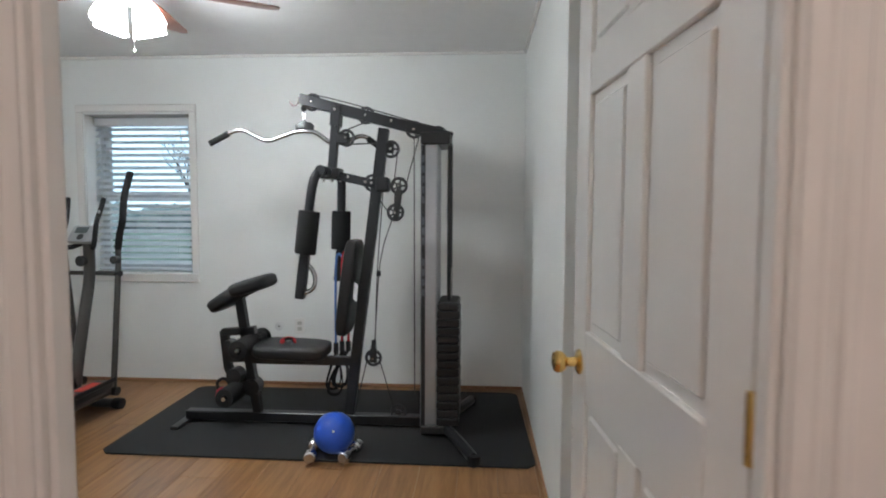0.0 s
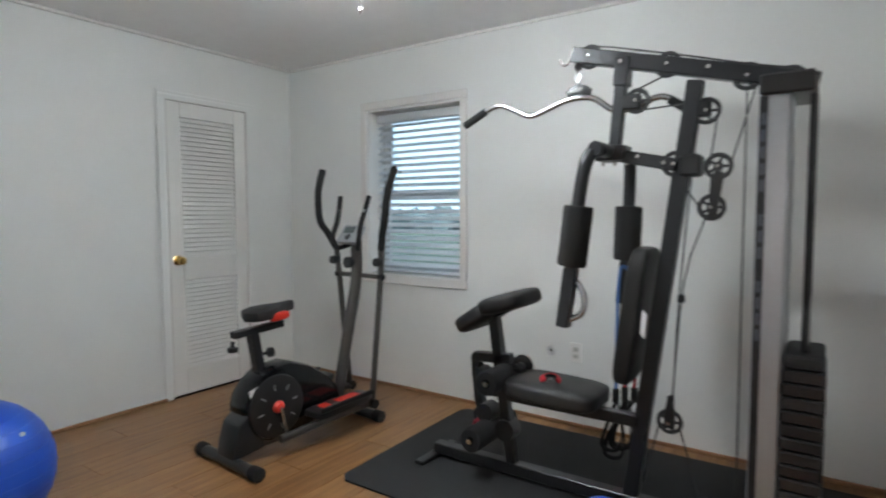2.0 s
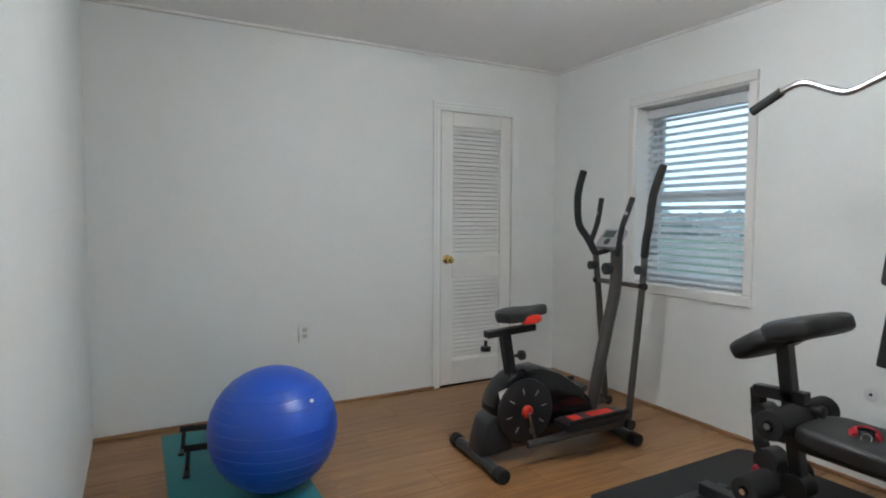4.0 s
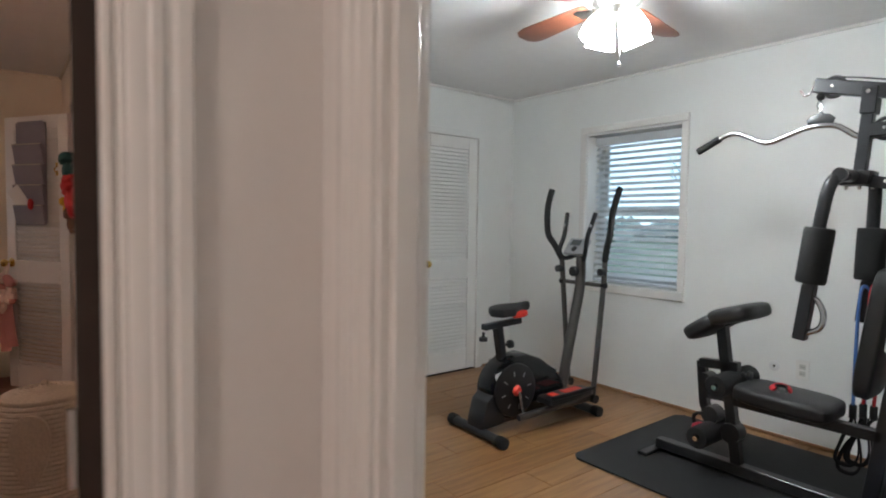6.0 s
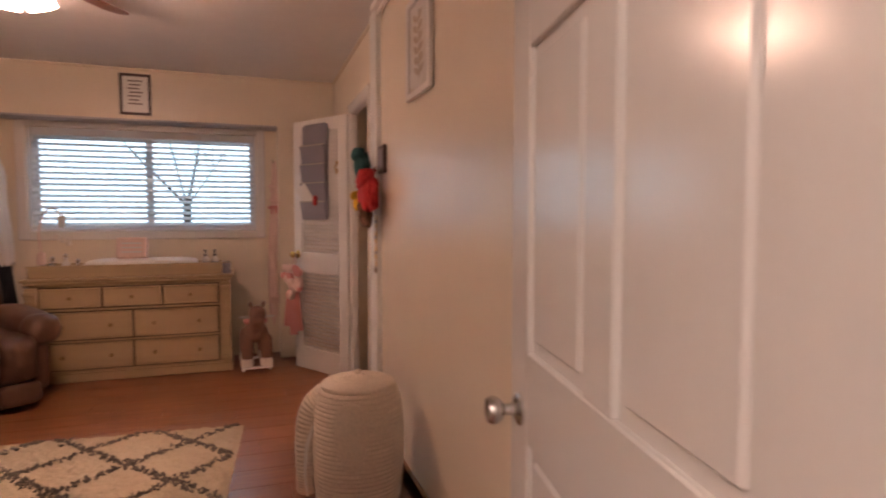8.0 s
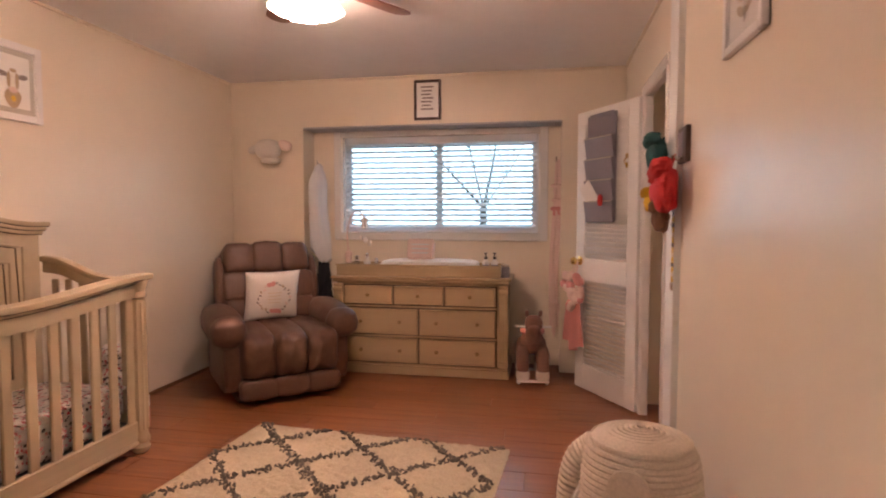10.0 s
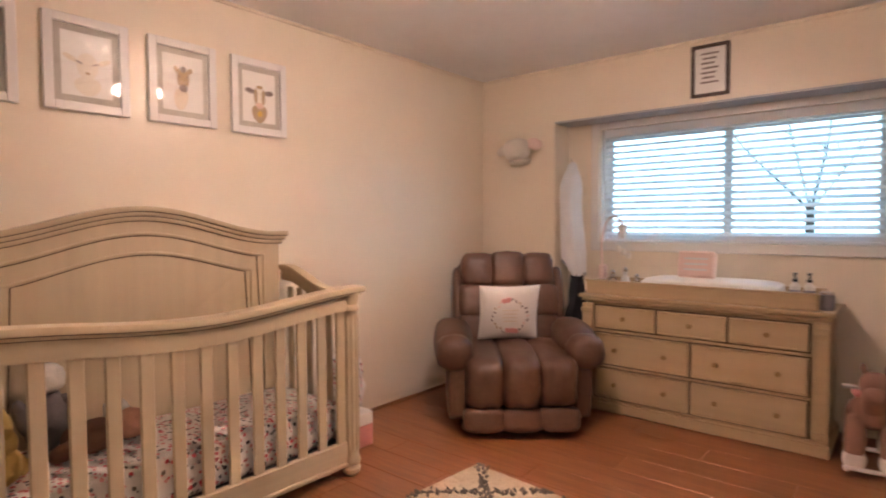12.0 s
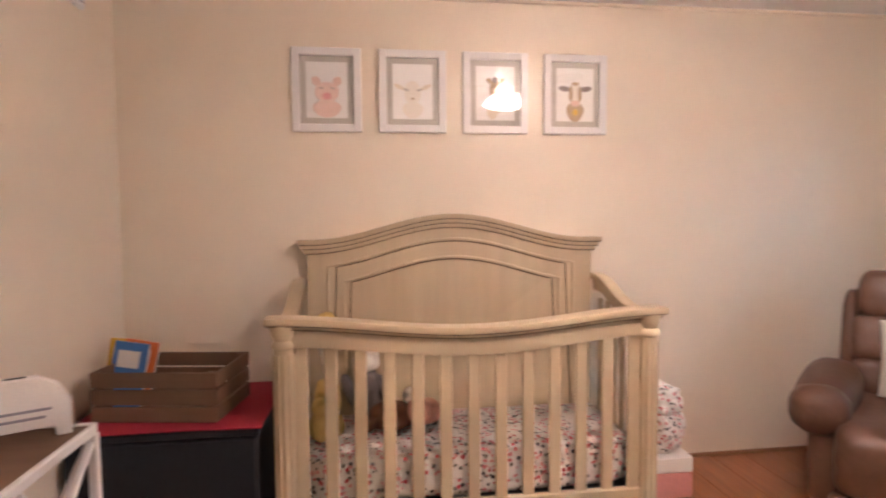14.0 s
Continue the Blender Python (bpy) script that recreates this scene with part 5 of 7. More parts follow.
    hb = part("hand_bar", tube([(s * 0.02, 0.88, 1.08), (s * 0.085, 0.81, 1.05), (s * 0.115, 0.79, 1.10), (s * 0.105, 0.82, 1.20), (s * 0.115, 0.85, 1.29), (s * 0.125, 0.87, 1.36)], 0.015, 10), FOAM, el, "black foam fixed handle")
    part("pulse_plate", box(0.02, 0.026, 0.06, (s * 0.112, 0.84, 1.255), 0.006, rot("Y", s * 8)), SILVER, hb)
part("mast", tube([(0, 0.71, 0.12), (0, 0.75, 0.32), (0, 0.82, 0.62), (0, 0.875, 0.86), (0, 0.88, 1.10)], 0.034, 14, flat=0.75), TUBING, el)
part("axle", rod((-0.18, 0.90, 0.88), (0.18, 0.90, 0.88), 0.014, 12), TUBING, el)
for x in (-0.185, 0.185):
    part("end_cap", lathe([(0, -0.018), (0.02, -0.016), (0.02, 0.016), (0, 0.018)], 14, (x, 0.90, 0.88), rot("Y", 90)), FOAM, el)
part("tension_knob", lathe([(0, 0), (0.014, 0), (0.014, 0.02), (0.034, 0.024), (0.034, 0.05), (0.028, 0.055), (0, 0.056)], 18, (0, 0.85, 0.965), rot("X", 90)), BLACK, el)
con = part("console", box(0.17, 0.035, 0.13, (0, 0.84, 1.13), 0.015, rot("X", -38), seg=2), SILVER, el, "silver console")
part("screen", box(0.085, 0.003, 0.045, (0, 0.828, 1.16), 0.001, rot("X", -38)), SCREEN, con)
part("buttons", lathe([(0, 0), (0.026, 0), (0.022, 0.005), (0, 0.006)], 18, (0, 0.812, 1.115), rot("X", 52)), BLACK, con)
part("seat_post", beam((0, 0.19, 0.43), (0, 0.15, 0.655), 0.05, 0.05, up=(0, 1, 0)), GUNMETAL, el)
part("seat_slide", beam((0, 0.04, 0.655), (0, 0.33, 0.675), 0.05, 0.035), GUNMETAL, el)
for y, zz in ((0.215, 0.53), (0.04, 0.625)):
    kn = part("adjust_knob", lathe([(0, 0), (0.009, 0), (0.009, 0.025), (0.026, 0.03), (0.026, 0.052), (0, 0.056)], 16, (0, y, zz), rot("X", -90) if y > 0.1 else rot("X", 180)), BLACK, el)
sd = slab([(0.0, -0.012), (0.03, -0.075), (0.10, -0.098), (0.16, -0.075), (0.22, -0.032), (0.29, -0.022), (0.31, 0.0), (0.29, 0.022), (0.22, 0.032), (0.16, 0.075), (0.10, 0.098), (0.03, 0.075), (0.0, 0.012)], 0.055, "z", (0, 0, 0), 0.018, turn=rot("Z", 90))
saddle = part("saddle", sd, VINYL_BLACK, el, "black bicycle saddle")
saddle.matrix_basis = pose(0, 0.105, 0.735, 6)
for s in (1, -1):
    part("bumper", pillow(0.035, 0.12, 0.045, (s * 0.078, 0.155, -0.022), None, 3.0, 5), RED, saddle, "orange-red saddle bumper")
part("sticker", box(0.002, 0.065, 0.085, (0.0765, 0.115, 0.345), 0, rot("X", 15)), LABEL, el, "white warning sticker")


# ---- nursery: crib ----
cr = thing("crib", "washed oak crib with an arched headboard and slatted sides", "crib", pose(0, 0, 0))
CX0, CX1, CYB, CYF = -3.655, -2.115, -2.505, -1.92
HB0, HB1 = -3.612, -2.170
CM, CW = (CX0 + CX1) / 2, (CX1 - CX0) / 2


def arch(x, ends, top):
    """A flat-ended arch: level near its ends, rising smoothly to the middle."""
    k = min(1.0, abs(x - CM) / (CW * 0.90))
    return ends + (top - ends) * 0.5 * (1 + math.cos(math.pi * k))


def run(x0, x1, n, fn):
    return [(x0 + (x1 - x0) * i / n, fn(x0 + (x1 - x0) * i / n)) for i in range(n + 1)]


def ribbon(line, y0, y1, drop, bm=None):
    """A moulding that follows a line of (x, z), from y0 to y1, drop deep below it."""
    b = bmesh.new()
    rows = [[b.verts.new(v) for v in ((x, y0, z), (x, y1, z), (x, y1, z - drop), (x, y0, z - drop))] for x, z in line]
    for lo, hi in zip(rows, rows[1:]):
        for j in range(4):
            b.faces.new((lo[j], lo[(j + 1) % 4], hi[(j + 1) % 4], hi[j]))
    b.faces.new(rows[0])
    b.faces.new(rows[-1])
    bmesh.ops.recalc_face_normals(b, faces=b.faces[:])
    bmesh.ops.bevel(b, geom=[e for e in b.edges if len(e.link_faces) == 2 and e.calc_face_angle() > 0.6], offset=min(0.006, drop * 0.3), segments=2, affect="EDGES", profile=0.6)
    return joined(bm, b)


head = run(HB0, HB1, 40, lambda x: arch(x, 1.185, 1.315))
part("headboard", slab([(HB0, 0.14), (HB1, 0.14)] + head[::-1], 0.035, "y", (0, CYB, 0), 0.003), GREIGE, cr)
for grow, y, drop, lift in ((0.045, 0.050, 0.024, 0.035), (0.032, 0.040, 0.020, 0.010), (0.018, 0.030, 0.022, -0.010)):
    part("cornice", ribbon(run(HB0 - grow, HB1 + grow, 40, lambda x: arch(x, 1.195, 1.318) + lift), CYB - 0.03, CYB + y, drop), GREIGE_X, cr)
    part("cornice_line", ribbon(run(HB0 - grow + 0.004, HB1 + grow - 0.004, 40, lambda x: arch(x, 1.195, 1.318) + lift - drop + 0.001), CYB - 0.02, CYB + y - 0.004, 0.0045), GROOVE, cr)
for inset, low, dz in ((0.10, 0.36, 0.088), (0.175, 0.42, 0.158)):
    top = [(x, CYB + 0.019, arch(x, 1.185, 1.315) - dz - 0.02 * (inset > 0.15)) for x, _ in run(HB0 + inset, HB1 - inset, 30, lambda x: 0)]
    part("panel_moulding", tube([(HB0 + inset, CYB + 0.019, low)] + top + [(HB1 - inset, CYB + 0.019, low)], 0.008, 6, steps=1), GREIGE, cr)
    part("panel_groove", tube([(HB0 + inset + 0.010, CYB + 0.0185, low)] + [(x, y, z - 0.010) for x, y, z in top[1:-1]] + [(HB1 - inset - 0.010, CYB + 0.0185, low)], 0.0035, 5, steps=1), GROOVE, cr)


def dip(x):
    """The sagging top line of the front."""
    k = (x - CM) / (CW + 0.05)
    return 0.897 + 0.058 * 0.5 * (1 - math.cos(math.pi * min(1, abs(k)))) 


for grow, y0, y1, drop, lift in ((0.048, -0.045, 0.052, 0.028, 0.0), (0.03, -0.03, 0.036, 0.018, -0.026), (0.0, -0.018, 0.022, 0.075, -0.042)):
    part("front_rail", ribbon(run(CX0 - grow, CX1 + grow, 40, lambda x: dip(x) + lift), CYF + y0, CYF + y1, drop), GREIGE_X, cr)
    if grow:
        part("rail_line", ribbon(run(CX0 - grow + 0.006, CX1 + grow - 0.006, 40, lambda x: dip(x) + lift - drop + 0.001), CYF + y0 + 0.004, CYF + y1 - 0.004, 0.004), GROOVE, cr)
part("bottom_rail", box(CX1 - CX0 - 0.08, 0.03, 0.11, (CM, CYF, 0.125), 0.006), GREIGE_X, cr)
part("bottom_rail", box(CX1 - CX0 - 0.08, 0.045, 0.025, (CM, CYF, 0.065), 0.006), GREIGE_X, cr)
for i in range(13):
    x = CX0 + 0.085 + (CX1 - CX0 - 0.17) * i / 12
    part("slat", box(0.052, 0.018, dip(x) - 0.10 - 0.17, (x, CYF, (dip(x) - 0.10 + 0.17) / 2), 0.005), GREIGE, cr)
for x in (CX0 + 0.02, CX1 - 0.02):
    col = part("post", lathe([(0, 0.055), (0.044, 0.06), (0.048, 0.075), (0.044, 0.09), (0.039, 0.10), (0.039, 0.83), (0.046, 0.835), (0.048, 0.845), (0.044, 0.855), (0.038, 0.865), (0.046, 0.885), (0.05, 0.90), (0.05, 0.925), (0, 0.925)], 24, (x, CYF, 0)), GREIGE, cr)
    part("bun_foot", lathe([(0, 0), (0.03, 0), (0.046, 0.018), (0.048, 0.036), (0.036, 0.055), (0, 0.058)], 20, (x, CYF, 0)), GREIGE, col)
    for i in range(11):
        a = 2 * math.pi * i / 11
        part("flute", rod((x + 0.0385 * math.cos(a), CYF + 0.0385 * math.sin(a), 0.13), (x + 0.0385 * math.cos(a), CYF + 0.0385 * math.sin(a), 0.81), 0.0055, 6), GREIGE, col)
    # end panel: curved top rail, slats, bottom rail
    line = [(CYB + 0.02, 1.045), (CYB + 0.12, 1.035), (CYB + 0.22, 1.0), (CYB + 0.34, 0.955), (CYB + 0.45, 0.935), (CYF - 0.03, 0.94)]
    line = [(p.x, p.y) for p in smooth_line([(a, b, 0) for a, b in line], 5)]
    b = ribbon(line, -0.03, 0.03, 0.03)
    b.transform(Matrix.Translation((x, 0, 0)) @ Matrix(((0, 1, 0, 0), (1, 0, 0, 0), (0, 0, 1, 0), (0, 0, 0, 1))))
    bmesh.ops.recalc_face_normals(b, faces=b.faces[:])
    part("end_rail", b, GREIGE_X, cr)
    b = ribbon([(u, v - 0.03) for u, v in line], -0.012, 0.012, 0.06)
    b.transform(Matrix.Translation((x, 0, 0)) @ Matrix(((0, 1, 0, 0), (1, 0, 0, 0), (0, 0, 1, 0), (0, 0, 0, 1))))
    bmesh.ops.recalc_face_normals(b, faces=b.faces[:])
    part("end_rail", b, GREIGE_X, cr)
    part("end_rail", box(0.03, CYF - CYB - 0.06, 0.10, (x, (CYB + CYF) / 2, 0.155), 0.006), GREIGE_X, cr)
    for i in range(6):
        y = CYB + 0.09 + (CYF - CYB - 0.17) * i / 5
        part("slat", box(0.016, 0.04, 0.74, (x, y, 0.55), 0.004), GREIGE, cr)
part("mattress_base", box(CX1 - CX0 - 0.09, CYF - CYB - 0.06, 0.03, (CM, (CYB + CYF) / 2 + 0.003, 0.150), 0.004), BLACK, cr)
mt_ = thing("crib_mattress", "crib mattress in a white sheet with small flower prints", "mattress", pose(CM, (CYB + CYF) / 2 + 0.004, 0.1655))
part("sheet", pillow(CX1 - CX0 - 0.10, CYF - CYB - 0.075, 0.215, (0, 0, 0.1075), None, 9.0, 14, wrinkle=0.012, seed=3), PRINT, mt_)
hw, hd = (CX1 - CX0) / 2 - 0.06, (CYF - CYB) / 2 - 0.047
part("piping", tube([(-hw, -hd, 0.195), (-hw, hd, 0.195), (hw, hd, 0.195), (hw, -hd, 0.195), (-hw, -hd, 0.195)], 0.006, 6, steps=1), PRINT, mt_)


def soft_toy(label, pieces, m, material):
    t = thing("soft_toy", label, "soft toy", m, "soft toys in the crib")
    for i, (name, size, at_, mt) in enumerate(pieces):
        part(name, pillow(*size, at_, rot("Y", 9 * i) @ rot("X", -8), 2.4, 6, wrinkle=0.12, seed=i * 3.1 + size[0]), mt or material, t)
    return t


MZ = 0.385
soft_toy("tall pale yellow plush toy leaning in the crib corner", [("body", (0.12, 0.12, 0.22), (0, 0, 0.11), None), ("neck", (0.07, 0.07, 0.30), (0.0, -0.02, 0.33), PLUSH_W), ("head", (0.09, 0.10, 0.08), (0, 0.02, 0.48), None), ("leg", (0.06, 0.16, 0.06), (0.05, 0.10, 0.03), None), ("leg", (0.06, 0.16, 0.06), (-0.05, 0.10, 0.03), None)], pose(-2.27, -2.30, MZ), PLUSH_Y)
soft_toy("dark grey plush toy sitting in the crib", [("body", (0.14, 0.14, 0.24), (0, 0, 0.12), None), ("head", (0.12, 0.12, 0.11), (0, 0.02, 0.29), PLUSH_W), ("arm", (0.06, 0.06, 0.16), (0.08, 0.03, 0.15), None), ("arm", (0.06, 0.06, 0.16), (-0.08, 0.03, 0.15), None)], pose(-2.45, -2.34, MZ), PLUSH_G)
soft_toy("brown plush toy lying in the crib", [("body", (0.20, 0.13, 0.12), (0, 0, 0.06), None), ("head", (0.11, 0.11, 0.10), (-0.12, 0.03, 0.09), PLUSH_P), ("leg", (0.10, 0.06, 0.06), (0.11, 0.05, 0.04), None)], pose(-2.56, -2.20, MZ), PLUSH_B)
soft_toy("peach plush toy lying in the crib", [("body", (0.14, 0.12, 0.11), (0, 0, 0.055), None), ("head", (0.09, 0.09, 0.09), (0.06, 0.02, 0.13), PLUSH_W)], pose(-2.72, -2.25, MZ), PLUSH_P)
soft_toy("small yellow plush toy in the crib", [("body", (0.10, 0.10, 0.13), (0, 0, 0.065), None), ("head", (0.08, 0.08, 0.08), (0, 0.01, 0.15), None)], pose(-2.26, -2.10, MZ), PLUSH_Y)

bk = thing("storage_bin", "pink and white cloth bin on the floor", "bin", pose(-3.87, -2.26, 0.0) @ Matrix.Diagonal((0.80, 0.9, 1, 1)))
part("body", slab([(-0.13, -0.15), (0.13, -0.15), (0.14, -0.13), (0.14, 0.13), (0.13, 0.15), (-0.13, 0.15), (-0.14, 0.13), (-0.14, -0.13)], 0.12, "z", (0, 0, 0.06), 0.006), PINK, bk)
part("body", slab([(-0.13, -0.15), (0.13, -0.15), (0.14, -0.13), (0.14, 0.13), (0.13, 0.15), (-0.13, 0.15), (-0.14, 0.13), (-0.14, -0.13)], 0.07, "z", (0, 0, 0.157), 0.006), COTTON, bk)
qu = thing("rolled_quilt", "rolled white quilt with small flower prints", "quilt", pose(-3.86, -2.26, 0.193, 0, 0, 20) @ Matrix.Scale(0.92, 4))
part("roll", pillow(0.22, 0.26, 0.24, (0, 0, 0.12), None, 3.2, 10, wrinkle=0.16, seed=8), PRINT, qu)
part("roll", pillow(0.18, 0.22, 0.16, (0.01, 0.02, 0.27), rot("Y", 12), 3.0, 8, wrinkle=0.2, seed=5), PRINT, qu)


# ---- nursery: framed pictures ----
def framed(name, label, m, w, h, bar, frame_mat, art, board=MATBOARD, inner=None, group=""):
    """A picture in a frame with glass; it hangs on a wall and faces +y. art: (name, outline builder, material) shapes on the sheet."""
    f = thing(name, label, "picture", m, group)
    bm = box(bar, 0.022, h, (-w / 2 + bar / 2, 0.013, 0), 0.003)
    box(bar, 0.022, h, (w / 2 - bar / 2, 0.013, 0), 0.003, bm=bm)
    box(w - 2 * bar, 0.022, bar, (0, 0.013, -h / 2 + bar / 2), 0.003, bm=bm)
    box(w - 2 * bar, 0.022, bar, (0, 0.013, h / 2 - bar / 2), 0.003, bm=bm)
    part("frame", bm, frame_mat, f)
    part("backing", box(w - 2 * bar, 0.004, h - 2 * bar, (0, 0.005, 0)), board, f)
    if inner:
        part("sheet", box(inner[0], 0.002, inner[1], (0, 0.009, 0)), PAPER, f)
    for i, (nm, pts, mt) in enumerate(art):
        part(nm, slab(pts, 0.001, "y", (0, 0.0108 + 0.0006 * i, 0)), mt, f, smooth=0)
    g = part("pane", box(w - 2 * bar, 0.002, h - 2 * bar, (0, 0.020, 0)), GLASS, f, "picture glass", smooth=0)
    g.visible_shadow = False
    return f


def oval(cx, cz, rx, rz, n=18, wob=0.0, turn=0.0):
    out = []
    for i in range(n):
        a = 2 * math.pi * i / n
        k = 1 + wob * math.sin(3 * a + cx * 40)
        u, v = rx * k * math.cos(a), rz * k * math.sin(a)
        out.append((cx + u * math.cos(turn) - v * math.sin(turn), cz + u * math.sin(turn) + v * math.cos(turn)))
    return out


FZ = 1.96
PW, PH = 0.335, 0.405
def eyes(z, gap, wide=0.014, turn=0.35):
    return [("eye", oval(-gap, z, wide, 0.0028, 10, 0, -turn), INK), ("eye", oval(gap, z, wide, 0.0028, 10, 0, turn), INK)]


arts = [
    [("shoulders", oval(0, -0.09, 0.068, 0.042, wob=0.05), INK_P), ("face", oval(0, -0.012, 0.058, 0.052, wob=0.03), INK_P), ("ear", oval(-0.05, 0.042, 0.020, 0.024, turn=0.6), INK_R), ("ear", oval(0.05, 0.042, 0.020, 0.024, turn=-0.6), INK_R), ("snout", oval(0, -0.03, 0.022, 0.017), PINK)] + eyes(0.008, 0.028, 0.011, 0.1),
    [("shoulders", oval(0, -0.09, 0.052, 0.04, wob=0.05), INK_W), ("face", oval(0, -0.005, 0.042, 0.058), INK_W), ("ear", oval(-0.066, 0.022, 0.030, 0.011, turn=-0.45), INK_C), ("ear", oval(0.066, 0.022, 0.030, 0.011, turn=0.45), INK_C), ("nose", oval(0, -0.035, 0.009, 0.006), INK_T)] + eyes(0.008, 0.033, 0.016),
    [("neck", oval(0.012, -0.075, 0.034, 0.055, wob=0.05, turn=0.15), INK_C), ("face", oval(0.0, 0.02, 0.030, 0.048), INK_T), ("ear", oval(-0.032, 0.062, 0.012, 0.018, turn=0.7), INK_T), ("ear", oval(0.032, 0.062, 0.012, 0.018, turn=-0.7), INK_T), ("mane", oval(0, 0.066, 0.014, 0.016), INK), ("muzzle", oval(0, -0.025, 0.020, 0.018), INK)] + eyes(0.03, 0.018, 0.006),
    [("shoulders", oval(0, -0.085, 0.046, 0.05, wob=0.06), INK_T), ("face", oval(0, -0.002, 0.032, 0.055), INK_W), ("ear", oval(-0.058, 0.03, 0.030, 0.014, turn=-0.15), INK), ("ear", oval(0.058, 0.03, 0.030, 0.014, turn=0.15), INK), ("cheek", oval(-0.024, 0.005, 0.011, 0.042), INK_T), ("cheek", oval(0.024, 0.005, 0.011, 0.042), INK_T), ("snout", oval(0, -0.045, 0.024, 0.016), INK_R), ("bell", oval(0, -0.09, 0.014, 0.016), YELLOW_CLOTH), ("tuft", oval(0, 0.055, 0.02, 0.01), INK_T)],
]
names = ["rose", "pale cream", "tan", "brown and white"]
for i, art in enumerate(arts):
    framed("wall_picture", "white framed picture with soft %s shapes" % names[i], pose(-2.277 - 0.42 * i, NY0, FZ), PW, PH, 0.038, FRAME_W, art, inner=(0.20, 0.27), group="pictures over the crib")
lines = [("writing", [(-0.05 + 0.012 * (k % 3), 0.10 - 0.03 * k), (0.055 - 0.01 * (k % 2), 0.10 - 0.03 * k), (0.055 - 0.01 * (k % 2), 0.112 - 0.03 * k), (-0.05 + 0.012 * (k % 3), 0.112 - 0.03 * k)], INK) for k in range(7)]
framed("wall_picture", "small dark framed sheet of unreadable writing", pose(NX0, -0.775, 2.222, 0, 0, -90), 0.225, 0.325, 0.02, FRAME_B, lines, PAPER)
twig = [("stem", [(-0.004, -0.15), (0.004, -0.15), (0.006, 0.15), (-0.002, 0.15)], INK)] + [("leaf", oval(0.035 * s, -0.11 + 0.045 * k, 0.034, 0.014, turn=0.5 * s), INK_T) for k in range(6) for s in (-1, 1)]
framed("wall_picture", "white framed leaf print on the cream wall", pose(-2.90, NY1, 2.0, 0, 0, 180), 0.36, 0.44, 0.03, FRAME_W, twig, PAPER)


# ---- nursery: recliner ----
rc = thing("recliner", "brown tufted leather recliner chair", "recliner", pose(-4.89, -1.77, 0, 0, 0, -49))
part("base", box(0.70, 0.66, 0.07, (0, 0.0, 0.045), 0.02), LEATHER_DARK, rc)
for s in (-1, 1):
    part("side", pillow(0.13, 0.72, 0.42, (s * 0.372, 0.01, 0.285), None, 7.0, 8, wrinkle=0.02, seed=s), LEATHER, rc)
    part("arm", pillow(0.25, 0.70, 0.225, (s * 0.392, 0.07, 0.515), rot("X", -4), 2.5, 10, wrinkle=0.05, seed=2 + s), LEATHER, rc, "padded brown leather arm")
    part("arm_front", pillow(0.235, 0.20, 0.215, (s * 0.392, 0.325, 0.495), None, 2.3, 8, wrinkle=0.06, seed=6 + s), LEATHER, rc)
for i in range(3):
    x = (i - 1) * 0.215
    part("seat", pillow(0.246, 0.68, 0.315, (x, 0.132 + 0.010 * (i == 1), 0.335), rot("X", -2), 5.0, 12, wrinkle=0.05, seed=i + 9), LEATHER, rc)
    part("footrest", pillow(0.245, 0.12, 0.15, (x * 1.04, 0.40, 0.112), rot("X", 8), 3.6, 8, wrinkle=0.05, seed=i + 29), LEATHER, rc)
    for row, (z, h, y, d, w) in enumerate(((0.545, 0.19, -0.19, 0.18, 0.236), (0.725, 0.225, -0.24, 0.19, 0.244), (0.935, 0.255, -0.30, 0.20, 0.240))):
        part("back_tuft", pillow(w - 0.012 * (row == 2 and i != 1), d, h - 0.012 * (row == 2 and i != 1), ((i - 1) * (w - 0.018 - 0.012 * (row == 2)), y, z - 0.004 * (row == 2 and i != 1)), rot("X", 15), (5.0 if i == 1 else 4.0) if row == 2 else 5.0, 9, wrinkle=0.05, seed=40 + 3 * row + i), LEATHER, rc)
part("back_shell", pillow(0.72, 0.14, 0.70, (0, -0.355, 0.70), rot("X", 13), 4.5, 8), LEATHER_DARK, rc)
for s in (-1, 1):
    part("back_wing", pillow(0.07, 0.19, 0.46, (s * 0.352, -0.265, 0.73), rot("X", 14), 3.2, 8, wrinkle=0.05, seed=s + 70), LEATHER, rc)

cu = thing("cushion", "square white cushion printed with a flower wreath", "cushion", rc.matrix_world @ pose(0.02, -0.035, 0.675, -13, 0, 3) @ Matrix.Scale(0.93, 4))
cb = bmesh.new()
CN = 22
sides = []
for way in (1, -1):
    rows = []
    for i in range(CN + 1):
        row = []
        for j in range(CN + 1):
            u, v = 2 * i / CN - 1, 2 * j / CN - 1
            bulge = (max(0, 1 - u * u) * max(0, 1 - v * v)) ** 0.42
            pull = 1 - 0.055 * (1 - u * u * v * v)
            row.append(cb.verts.new((0.215 * u * pull, way * (0.004 + 0.066 * bulge * (1 + 0.10 * noise.noise(Vector((u * 2, v * 2, way))))), 0.205 * v * pull)))
        rows.append(row)
    sides.append(rows)
    for a, c in zip(rows, rows[1:]):
        for j in range(CN):
            cb.faces.new((a[j], c[j], c[j + 1], a[j + 1]))
rim = [(i, 0) for i in range(CN)] + [(CN, j) for j in range(CN)] + [(CN - i, CN) for i in range(CN)] + [(0, CN - j) for j in range(CN)]
